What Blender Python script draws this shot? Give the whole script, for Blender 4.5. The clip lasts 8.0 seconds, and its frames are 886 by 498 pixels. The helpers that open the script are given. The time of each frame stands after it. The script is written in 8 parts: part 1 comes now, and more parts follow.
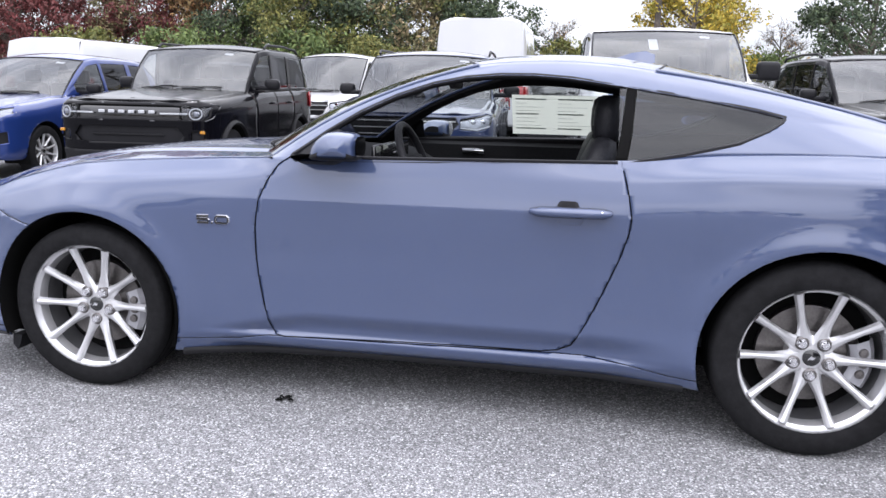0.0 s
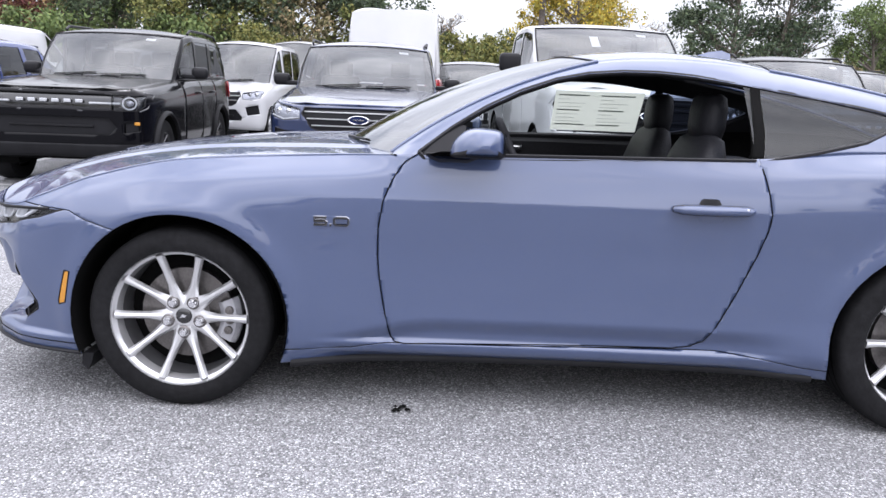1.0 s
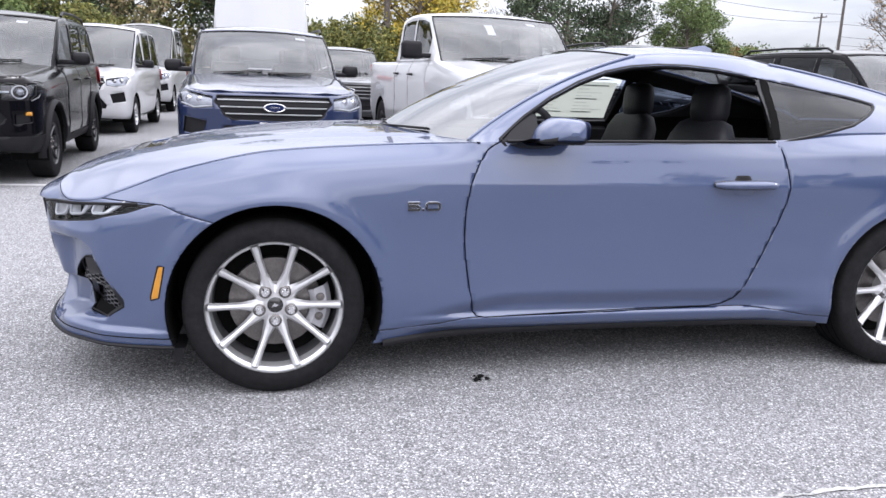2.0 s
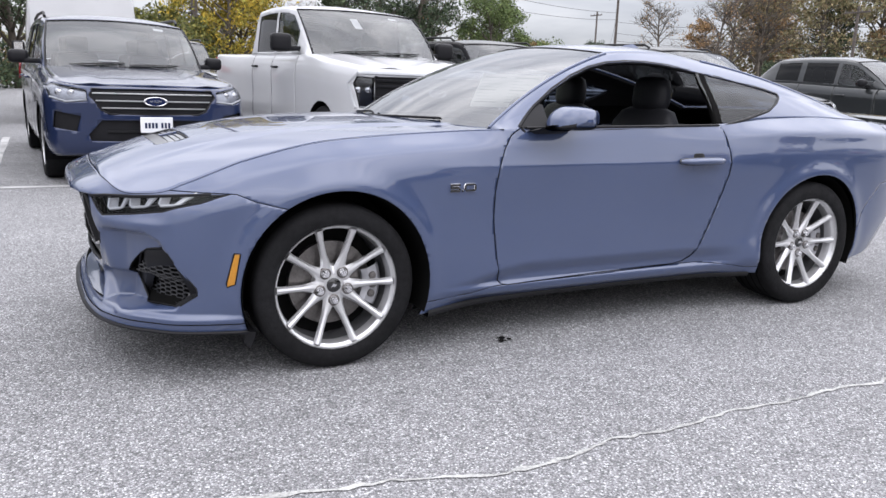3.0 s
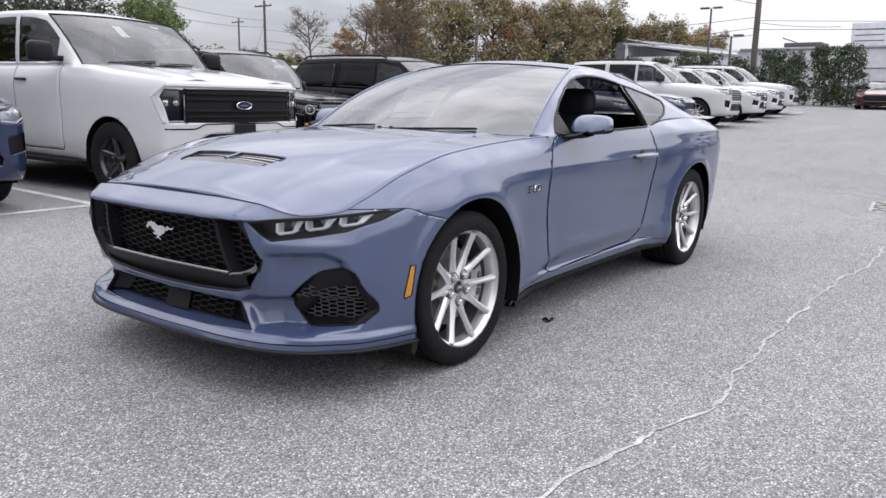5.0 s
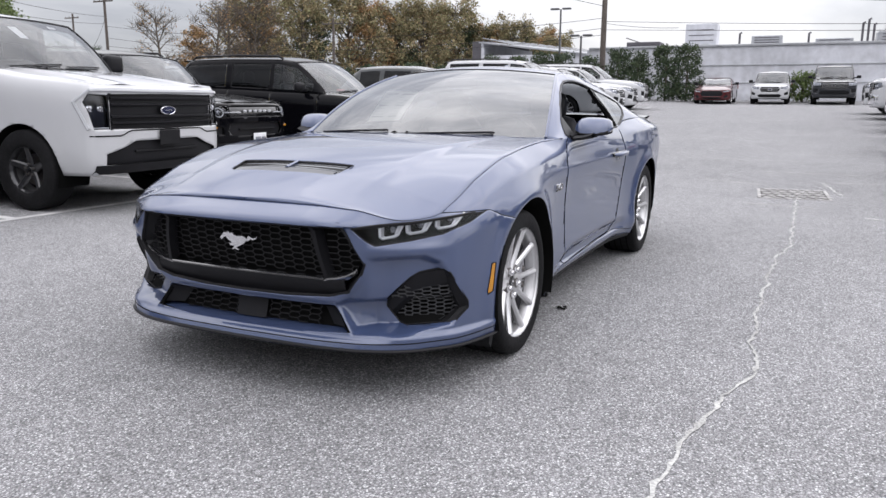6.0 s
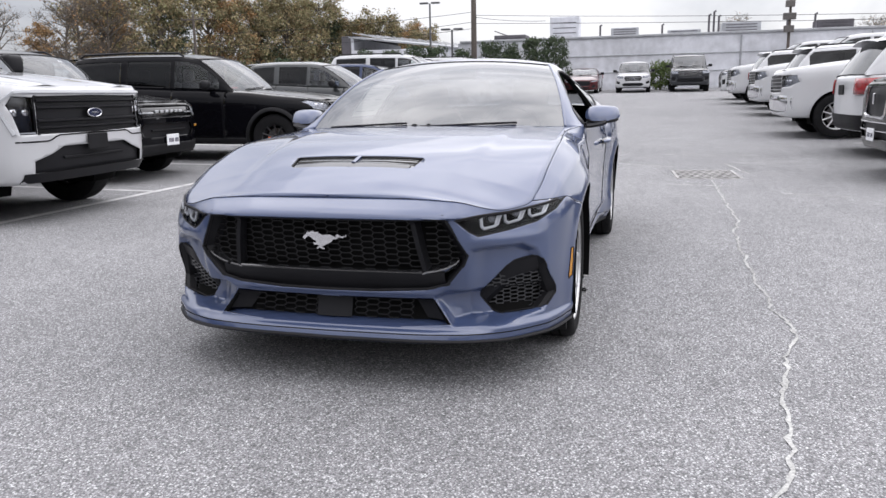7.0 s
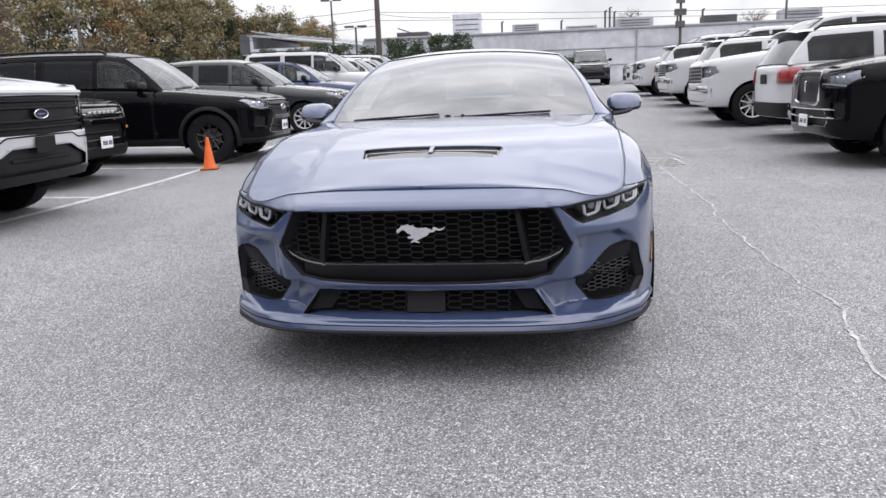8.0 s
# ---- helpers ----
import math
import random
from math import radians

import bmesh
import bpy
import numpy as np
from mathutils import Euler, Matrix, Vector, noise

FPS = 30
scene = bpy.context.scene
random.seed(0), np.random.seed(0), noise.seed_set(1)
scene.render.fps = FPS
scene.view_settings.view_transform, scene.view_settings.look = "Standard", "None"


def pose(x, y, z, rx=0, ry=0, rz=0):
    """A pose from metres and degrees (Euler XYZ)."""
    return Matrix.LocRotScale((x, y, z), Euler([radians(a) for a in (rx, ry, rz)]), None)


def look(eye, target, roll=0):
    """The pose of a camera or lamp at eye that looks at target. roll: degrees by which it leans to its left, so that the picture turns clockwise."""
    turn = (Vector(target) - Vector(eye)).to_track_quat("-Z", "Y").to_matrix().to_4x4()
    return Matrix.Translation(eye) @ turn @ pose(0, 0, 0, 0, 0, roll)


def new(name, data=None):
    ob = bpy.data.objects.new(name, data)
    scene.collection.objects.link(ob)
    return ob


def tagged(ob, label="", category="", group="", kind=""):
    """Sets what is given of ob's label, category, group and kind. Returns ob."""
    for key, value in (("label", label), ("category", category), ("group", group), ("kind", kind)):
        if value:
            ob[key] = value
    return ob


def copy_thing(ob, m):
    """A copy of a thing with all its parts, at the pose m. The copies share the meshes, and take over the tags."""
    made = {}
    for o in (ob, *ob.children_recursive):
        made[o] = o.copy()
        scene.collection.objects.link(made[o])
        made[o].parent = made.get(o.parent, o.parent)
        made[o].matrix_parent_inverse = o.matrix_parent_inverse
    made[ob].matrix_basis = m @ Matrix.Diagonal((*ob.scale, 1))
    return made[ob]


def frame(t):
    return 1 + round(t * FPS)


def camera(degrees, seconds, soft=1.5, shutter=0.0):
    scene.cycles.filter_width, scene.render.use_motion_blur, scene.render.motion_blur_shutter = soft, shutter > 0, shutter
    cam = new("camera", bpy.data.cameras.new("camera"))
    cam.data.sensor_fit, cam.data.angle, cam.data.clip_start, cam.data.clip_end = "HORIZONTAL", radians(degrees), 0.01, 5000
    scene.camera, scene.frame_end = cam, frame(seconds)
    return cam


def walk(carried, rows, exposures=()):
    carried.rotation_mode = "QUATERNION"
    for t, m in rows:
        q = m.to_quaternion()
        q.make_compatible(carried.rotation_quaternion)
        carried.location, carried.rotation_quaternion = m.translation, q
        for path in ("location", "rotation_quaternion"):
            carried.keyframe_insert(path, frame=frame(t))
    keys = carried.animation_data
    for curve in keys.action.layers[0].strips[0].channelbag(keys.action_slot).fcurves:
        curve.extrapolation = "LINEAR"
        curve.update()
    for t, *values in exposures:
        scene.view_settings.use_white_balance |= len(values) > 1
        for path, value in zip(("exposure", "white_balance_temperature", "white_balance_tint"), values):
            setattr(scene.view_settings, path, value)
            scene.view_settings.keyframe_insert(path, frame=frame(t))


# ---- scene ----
cam = camera(60.6, 8.0)
PATH = [
    (0, (1.898, -3.535, 1.183), (1.558, -1.603, 0.795), 1.3),
    (0.5, (1.401, -3.489, 1.172), (1.216, -1.536, 0.781), 1.8),
    (1, (0.944, -3.528, 1.167), (0.943, -1.568, 0.769), 2.2),
    (1.5, (0.475, -3.588, 1.148), (0.679, -1.641, 0.74), 2.5),
    (1.7, (0.288, -3.617, 1.159), (0.581, -1.682, 0.746), 2.4),
    (2.8, (-0.779, -3.673, 1.161), (0.029, -1.894, 0.734), 1.8),
    (3, (-0.981, -3.648, 1.131), (-0.074, -1.916, 0.709), 2.0),
    (3.5, (-1.445, -3.524, 1.13), (-0.322, -1.923, 0.712), 1.6),
    (4, (-1.885, -3.296, 1.132), (-0.58, -1.837, 0.724), 1.2),
    (4.5, (-2.271, -3.031, 1.133), (-0.814, -1.719, 0.738), 0.9),
    (4.7, (-2.395, -2.87, 1.115), (-0.883, -1.62, 0.727), 0.9),
    (5.8, (-3.131, -2.158, 1.142), (-1.386, -1.259, 0.758), 0.6),
    (6, (-3.215, -2.004, 1.149), (-1.438, -1.17, 0.765), 0.3),
    (6.5, (-3.452, -1.636, 1.133), (-1.609, -0.964, 0.743), -0.5),
    (7, (-3.544, -1.205, 1.14), (-1.653, -0.69, 0.741), -1.1),
    (7.5, (-3.634, -0.807, 1.131), (-1.713, -0.43, 0.725), -1.7),
    (8, (-3.622, -0.455, 1.118), (-1.683, -0.193, 0.707), -2.1),
]
EXPOSURE = [(0, 1.77, 6280, 14), (1.5, 1.80, 6280, 14), (2.6, 1.54, 6400, 13), (3.5, 1.28, 6450, 12), (4.5, 1.19, 6500, 12), (8, 1.20, 6550, 12)]
walk(cam, [(t, look(eye, target, roll)) for t, eye, target, roll in PATH], EXPOSURE)


# ---------------------------------------------------------------- light
def make_world():
    w = bpy.data.worlds.new("overcast_sky")
    scene.world = w
    w.use_nodes = True
    nt = w.node_tree
    nt.nodes.clear()
    out = nt.nodes.new("ShaderNodeOutputWorld")
    bg = nt.nodes.new("ShaderNodeBackground")
    sky = nt.nodes.new("ShaderNodeTexSky")
    sky.sky_type = "NISHITA"
    sky.sun_disc = False
    sky.sun_elevation = radians(SUN_ELEVATION)
    sky.sun_rotation = radians(90 - SUN_AZIMUTH)
    tc = nt.nodes.new("ShaderNodeTexCoord")
    mp = nt.nodes.new("ShaderNodeMapping")
    mp.inputs["Scale"].default_value = (1.0, 1.0, 3.2)
    n1 = nt.nodes.new("ShaderNodeTexNoise")
    n1.inputs["Scale"].default_value = 1.9
    n1.inputs["Detail"].default_value = 8
    n1.inputs["Roughness"].default_value = 0.56
    n1.inputs["Distortion"].default_value = 0.5
    ramp = nt.nodes.new("ShaderNodeValToRGB")
    ramp.color_ramp.elements[0].position = 0.38
    ramp.color_ramp.elements[0].color = (5.8, 5.95, 6.5, 1)
    ramp.color_ramp.elements[1].position = 0.62
    ramp.color_ramp.elements[1].color = (10.8, 10.8, 11.1, 1)
    mix = nt.nodes.new("ShaderNodeMix")
    mix.data_type = "RGBA"
    mix.inputs[0].default_value = 0.9
    nt.links.new(tc.outputs["Generated"], mp.inputs["Vector"])
    nt.links.new(mp.outputs["Vector"], n1.inputs["Vector"])
    nt.links.new(n1.outputs["Fac"], ramp.inputs["Fac"])
    # an overcast sky is brighter overhead than at the horizon
    sep = nt.nodes.new("ShaderNodeSeparateXYZ")
    nt.links.new(tc.outputs["Generated"], sep.inputs[0])
    up = nt.nodes.new("ShaderNodeMapRange")
    up.inputs["From Min"].default_value, up.inputs["From Max"].default_value = 0.0, 0.78
    up.interpolation_type = "SMOOTHSTEP"
    up.inputs["To Min"].default_value, up.inputs["To Max"].default_value = 0.40, 1.17
    nt.links.new(sep.outputs["Z"], up.inputs["Value"])
    grow = nt.nodes.new("ShaderNodeVectorMath")
    grow.operation = "SCALE"
    nt.links.new(ramp.outputs["Color"], grow.inputs[0])
    # and brighter round the hidden sun
    e, a = radians(SUN_ELEVATION), radians(SUN_AZIMUTH)
    dot = nt.nodes.new("ShaderNodeVectorMath")
    dot.operation = "DOT_PRODUCT"
    dot.inputs[1].default_value = (math.cos(e) * math.cos(a), math.cos(e) * math.sin(a), math.sin(e))
    nt.links.new(tc.outputs["Generated"], dot.inputs[0])
    glow = nt.nodes.new("ShaderNodeMapRange")
    glow.interpolation_type = "SMOOTHSTEP"
    glow.inputs["From Min"].default_value, glow.inputs["From Max"].default_value = -0.4, 1.0
    glow.inputs["To Min"].default_value, glow.inputs["To Max"].default_value = 0.92, 1.2
    nt.links.new(dot.outputs["Value"], glow.inputs["Value"])
    both = nt.nodes.new("ShaderNodeMath")
    both.operation = "MULTIPLY"
    nt.links.new(up.outputs["Result"], both.inputs[0])
    nt.links.new(glow.outputs["Result"], both.inputs[1])
    nt.links.new(both.outputs[0], grow.inputs["Scale"])
    nt.links.new(sky.outputs["Color"], mix.inputs["A"])
    nt.links.new(grow.outputs[0], mix.inputs["B"])
    nt.links.new(mix.outputs["Result"], bg.inputs["Color"])
    bg.inputs["Strength"].default_value = SKY_STRENGTH
    nt.links.new(bg.outputs["Background"], out.inputs["Surface"])
    lamp = bpy.data.lights.new("sun", "SUN")
    lamp.energy = SUN_STRENGTH
    lamp.angle = radians(130)
    lamp.color = (1.0, 0.97, 0.93)
    ob = new("sun", lamp)
    e, a = radians(SUN_ELEVATION), radians(SUN_AZIMUTH)
    d = Vector((math.cos(e) * math.cos(a), math.cos(e) * math.sin(a), math.sin(e)))
    ob.matrix_world = look(d * 50, (0, 0, 0))


SUN_ELEVATION, SUN_AZIMUTH = 48, -55
SUN_STRENGTH, SKY_STRENGTH = 0.5, 0.09
make_world()


# ---------------------------------------------------------------- materials
MATS = {}


def surface(name, color, rough=0.5, metal=0.0, coat=0.0, coat_rough=0.03, grain=(0, 0), stain=(0, 0), bump=(0, 0), spec=0.5, random_by="", spread=0.0, tint=None, flakes=False):
    """A principled material with two scales of variation: grain and stain, each (scale, amount)."""
    if name in MATS:
        return MATS[name]
    m = bpy.data.materials.new(name)
    m.use_nodes = True
    nt = m.node_tree
    b = nt.nodes["Principled BSDF"]
    b.inputs["Roughness"].default_value = rough
    b.inputs["Metallic"].default_value = metal
    b.inputs["Coat Weight"].default_value = coat
    b.inputs["Coat Roughness"].default_value = coat_rough
    b.inputs["Specular IOR Level"].default_value = spec
    tc = nt.nodes.new("ShaderNodeTexCoord")
    col = nt.nodes.new("ShaderNodeRGB")
    col.outputs[0].default_value = (*color, 1)
    last = col.outputs[0]

    def times(sock, lo, hi, fac_socket, source):
        mr = nt.nodes.new("ShaderNodeMapRange")
        mr.inputs["From Min"].default_value, mr.inputs["From Max"].default_value = source
        mr.inputs["To Min"].default_value, mr.inputs["To Max"].default_value = lo, hi
        nt.links.new(fac_socket, mr.inputs["Value"])
        mul = nt.nodes.new("ShaderNodeVectorMath")
        mul.operation = "SCALE"
        nt.links.new(sock, mul.inputs[0])
        nt.links.new(mr.outputs["Result"], mul.inputs["Scale"])
        return mul.outputs[0]

    for (scale, amount), detail in ((grain, 3), (stain, 5)):
        if amount:
            n = nt.nodes.new("ShaderNodeTexNoise")
            n.inputs["Scale"].default_value = scale
            n.inputs["Detail"].default_value = detail
            nt.links.new(tc.outputs["Object"], n.inputs["Vector"])
            last = times(last, 1 - amount, 1 + amount, n.outputs["Fac"], (0.3, 0.7))
    if random_by:
        node = nt.nodes.new("ShaderNodeObjectInfo" if random_by == "object" else "ShaderNodeNewGeometry")
        rnd = node.outputs["Random" if random_by == "object" else "Random Per Island"]
        if tint:
            mx = nt.nodes.new("ShaderNodeMix")
            mx.data_type = "RGBA"
            nt.links.new(rnd, mx.inputs[0])
            nt.links.new(last, mx.inputs["A"])
            mx.inputs["B"].default_value = (*tint, 1)
            last = mx.outputs["Result"]
        wn = nt.nodes.new("ShaderNodeTexWhiteNoise")
        wn.noise_dimensions = "1D"
        nt.links.new(rnd, wn.inputs["W"])
        last = times(last, 1 - spread, 1 + spread, wn.outputs["Value"], (0, 1))
    nt.links.new(last, b.inputs["Base Color"])
    if bump[1]:
        n = nt.nodes.new("ShaderNodeTexNoise")
        n.inputs["Scale"].default_value = bump[0]
        n.inputs["Detail"].default_value = 4
        nt.links.new(tc.outputs["Object"], n.inputs["Vector"])
        bp = nt.nodes.new("ShaderNodeBump")
        bp.inputs["Strength"].default_value = bump[1]
        bp.inputs["Distance"].default_value = 0.01
        nt.links.new(n.outputs["Fac"], bp.inputs["Height"])
        nt.links.new(bp.outputs["Normal"], b.inputs["Normal"])
    MATS[name] = m
    return m


def glass(name, tint, ior=1.5, rough=0.0):
    """A thin pane: clear with a Fresnel reflection."""
    if name in MATS:
        return MATS[name]
    m = bpy.data.materials.new(name)
    m.use_nodes = True
    nt = m.node_tree
    nt.nodes.clear()
    out = nt.nodes.new("ShaderNodeOutputMaterial")
    tr = nt.nodes.new("ShaderNodeBsdfTransparent")
    tr.inputs["Color"].default_value = (*tint, 1)
    gl = nt.nodes.new("ShaderNodeBsdfGlossy")
    gl.inputs["Roughness"].default_value = rough
    gl.inputs["Color"].default_value = (0.97, 0.985, 1.0, 1)
    # the same from either side of the pane
    f0 = ((ior - 1) / (ior + 1)) ** 2
    lw = nt.nodes.new("ShaderNodeLayerWeight")
    lw.inputs["Blend"].default_value = 0.5
    pw = nt.nodes.new("ShaderNodeMath")
    pw.operation = "POWER"
    pw.inputs[1].default_value = 5.0
    nt.links.new(lw.outputs["Facing"], pw.inputs[0])
    fr = nt.nodes.new("ShaderNodeMath")
    fr.operation = "MULTIPLY_ADD"
    fr.inputs[1].default_value, fr.inputs[2].default_value = 1 - f0, f0
    nt.links.new(pw.outputs[0], fr.inputs[0])
    mx = nt.nodes.new("ShaderNodeMixShader")
    nt.links.new(fr.outputs[0], mx.inputs[0])
    nt.links.new(tr.outputs[0], mx.inputs[1])
    nt.links.new(gl.outputs[0], mx.inputs[2])
    nt.links.new(mx.outputs[0], out.inputs["Surface"])
    MATS[name] = m
    return m


def asphalt(name):
    """Worn asphalt: pale stones in a grey binder, with soft stains."""
    m = bpy.data.materials.new(name)
    m.use_nodes = True
    nt = m.node_tree
    b = nt.nodes["Principled BSDF"]
    b.inputs["Roughness"].default_value = 0.85
    b.inputs["Specular IOR Level"].default_value = 0.3
    tc = nt.nodes.new("ShaderNodeTexCoord")
    # stones
    v = nt.nodes.new("ShaderNodeTexVoronoi")
    v.inputs["Scale"].default_value = 165
    v.inputs["Randomness"].default_value = 1
    nt.links.new(tc.outputs["Object"], v.inputs["Vector"])
    sep = nt.nodes.new("ShaderNodeSeparateColor")
    nt.links.new(v.outputs["Color"], sep.inputs[0])
    ramp = nt.nodes.new("ShaderNodeValToRGB")
    els = ramp.color_ramp.elements
    els[0].position, els[0].color = 0.0, (0.14, 0.14, 0.147, 1)
    els[1].position, els[1].color = 1.0, (0.70, 0.70, 0.71, 1)
    for p, c in ((0.35, 0.25), (0.7, 0.325), (0.86, 0.42)):
        e = els.new(p)
        e.color = (c, c, c * 1.03, 1)
    nt.links.new(sep.outputs[0], ramp.inputs["Fac"])
    # dark binder between the stones
    ed = nt.nodes.new("ShaderNodeMapRange")
    ed.inputs["From Min"].default_value, ed.inputs["From Max"].default_value = 0.25, 0.75
    ed.inputs["To Min"].default_value, ed.inputs["To Max"].default_value = 1.0, 0.5
    nt.links.new(v.outputs["Distance"], ed.inputs["Value"])
    mul = nt.nodes.new("ShaderNodeVectorMath")
    mul.operation = "SCALE"
    nt.links.new(ramp.outputs["Color"], mul.inputs[0])
    nt.links.new(ed.outputs["Result"], mul.inputs["Scale"])
    last = mul.outputs[0]
    for scale, detail, lo, hi, stretch in ((55, 4, 0.87, 1.14, 1), (9, 4, 0.93, 1.07, 1), (1.1, 6, 0.94, 1.06, 1), (0.23, 5, 0.93, 1.08, 1), (0.5, 3, 0.96, 1.04, 6)):
        mp = nt.nodes.new("ShaderNodeMapping")
        mp.inputs["Scale"].default_value = (1, stretch, 1)
        nt.links.new(tc.outputs["Object"], mp.inputs["Vector"])
        n = nt.nodes.new("ShaderNodeTexNoise")
        n.inputs["Scale"].default_value = scale
        n.inputs["Detail"].default_value = detail
        nt.links.new(mp.outputs["Vector"], n.inputs["Vector"])
        mr = nt.nodes.new("ShaderNodeMapRange")
        mr.inputs["From Min"].default_value, mr.inputs["From Max"].default_value = 0.3, 0.7
        mr.inputs["To Min"].default_value, mr.inputs["To Max"].default_value = lo, hi
        nt.links.new(n.outputs["Fac"], mr.inputs["Value"])
        mm = nt.nodes.new("ShaderNodeVectorMath")
        mm.operation = "SCALE"
        nt.links.new(last, mm.inputs[0])
        nt.links.new(mr.outputs["Result"], mm.inputs["Scale"])
        last = mm.outputs[0]
    nt.links.new(last, b.inputs["Base Color"])
    bp = nt.nodes.new("ShaderNodeBump")
    bp.inputs["Strength"].default_value = 0.55
    bp.inputs["Distance"].default_value = 0.006
    bp.invert = True
    nt.links.new(v.outputs["Distance"], bp.inputs["Height"])
    nt.links.new(bp.outputs["Normal"], b.inputs["Normal"])
    MATS[name] = m
    return m


ASPHALT = asphalt("worn_asphalt")
PAINT_BLUE = surface("slate_blue_paint", (0.047, 0.068, 0.142), 0.38, 0.12, 1.0, 0.02, spec=0.25, grain=(900, 0.06), stain=(1.3, 0.03))
PAINT_BLUE.node_tree.nodes["Principled BSDF"].inputs["Coat IOR"].default_value = 1.70


def grazing_gloss(m, share):
    """Clear lacquer that mirrors more of the sky at a flat angle."""
    nt = m.node_tree
    lw = nt.nodes.new("ShaderNodeLayerWeight")
    lw.inputs["Blend"].default_value = 0.5
    mr = nt.nodes.new("ShaderNodeMapRange")
    mr.interpolation_type = "SMOOTHSTEP"
    mr.inputs["From Min"].default_value, mr.inputs["From Max"].default_value = 0.52, 1.0
    mr.inputs["To Min"].default_value, mr.inputs["To Max"].default_value = 0.0, share
    nt.links.new(lw.outputs["Facing"], mr.inputs["Value"])
    gl = nt.nodes.new("ShaderNodeBsdfGlossy")
    gl.inputs["Roughness"].default_value = 0.14
    gl.inputs["Color"].default_value = (0.95, 0.95, 0.93, 1)
    mx = nt.nodes.new("ShaderNodeMixShader")
    nt.links.new(mr.outputs["Result"], mx.inputs[0])
    nt.links.new(nt.nodes["Principled BSDF"].outputs[0], mx.inputs[1])
    nt.links.new(gl.outputs[0], mx.inputs[2])
    nt.links.new(mx.outputs[0], nt.nodes["Material Output"].inputs["Surface"])


RUBBER = surface("tyre_rubber", (0.011, 0.011, 0.012), 0.75, spec=0.12, bump=(60, 0.25), grain=(40, 0.2), stain=(5, 0.25))
ALLOY = surface("silver_alloy", (0.62, 0.62, 0.63), 0.34, 0.75, 0.4, grain=(300, 0.05), stain=(9, 0.06))
DARK_ALLOY = surface("black_alloy", (0.03, 0.03, 0.033), 0.3, 0.5, 0.6, stain=(9, 0.1))
CHROME = surface("chrome", (0.78, 0.78, 0.8), 0.1, 1.0, stain=(14, 0.05))
STEEL = surface("brake_steel", (0.16, 0.15, 0.145), 0.38, 0.9, grain=(120, 0.15), stain=(12, 0.15))
CALIPER = surface("caliper_grey", (0.36, 0.36, 0.38), 0.4, 0.6, stain=(20, 0.1))
PIANO = surface("piano_black", (0.01, 0.01, 0.011), 0.1, 0.0, 1.0, spec=1.0, stain=(6, 0.1))
MESH_BLACK = surface("mesh_black", (0.008, 0.008, 0.009), 0.32, spec=0.35, stain=(6, 0.15))
PIANO.node_tree.nodes["Principled BSDF"].inputs["Coat IOR"].default_value = 1.6
SHELF = surface("polished_black_shelf", (0.02, 0.02, 0.022), 0.08, 0.0, 1.0, spec=1.0, stain=(9, 0.1))
SHELF.node_tree.nodes["Principled BSDF"].inputs["Coat IOR"].default_value = 2.8
PLASTIC = surface("black_plastic", (0.012, 0.012, 0.0135), 0.55, spec=0.14, grain=(200, 0.15), stain=(6, 0.15))
GLOSS_BLACK = surface("gloss_black", (0.008, 0.008, 0.009), 0.12, 0.0, 0.8, stain=(6, 0.1))
TRIM = surface("satin_black_trim", (0.012, 0.012, 0.014), 0.4, spec=0.16, stain=(6, 0.1))
CABIN = surface("black_cabin_trim", (0.014, 0.014, 0.016), 0.7, spec=0.15, grain=(90, 0.15), stain=(4, 0.1))
LEATHER = surface("black_leather", (0.016, 0.016, 0.019), 0.48, spec=0.25, bump=(140, 0.3), stain=(8, 0.15))
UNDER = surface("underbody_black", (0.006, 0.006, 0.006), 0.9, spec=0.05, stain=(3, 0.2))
GLASS = glass("clear_car_glass", (0.74, 0.78, 0.77))
SCREEN = glass("laminated_screen_glass", (0.26, 0.27, 0.28), 2.45, 0.0)
FAR_SCREEN = glass("parked_screen_glass", (0.5, 0.515, 0.52), 1.95, 0.0)
REAR_GLASS = glass("rear_pane_glass", (0.4, 0.415, 0.43), 1.7, 0.03)
QUARTER = glass("clear_quarter_glass", (0.25, 0.30, 0.40), 1.47)
TINT = glass("privacy_glass", (0.12, 0.125, 0.13), 1.38)
SMOKE = glass("lamp_lens", (0.85, 0.86, 0.88), 1.3)
AMBER = surface("amber_lens", (0.44, 0.19, 0.012), 0.2, coat=0.6, stain=(40, 0.1))
RED_LENS = surface("red_lens", (0.26, 0.008, 0.012), 0.15, coat=0.8, stain=(20, 0.15))
LAMP_WHITE = surface("lamp_white", (0.42, 0.43, 0.45), 0.2, coat=0.6, stain=(40, 0.03))
REFLECTOR = surface("lamp_reflector", (0.30, 0.31, 0.34), 0.24, 0.7, stain=(30, 0.2))
PAPER = surface("paper", (0.72, 0.74, 0.66), 0.7, stain=(8, 0.06))


def let_light_through(m, share):
    """Thin paper: part of the light from behind comes through."""
    nt = m.node_tree
    tl = nt.nodes.new("ShaderNodeBsdfTranslucent")
    tl.inputs["Color"].default_value = (0.7, 0.72, 0.64, 1)
    mx = nt.nodes.new("ShaderNodeMixShader")
    mx.inputs[0].default_value = share
    nt.links.new(nt.nodes["Principled BSDF"].outputs[0], mx.inputs[1])
    nt.links.new(tl.outputs[0], mx.inputs[2])
    nt.links.new(mx.outputs[0], nt.nodes["Material Output"].inputs["Surface"])


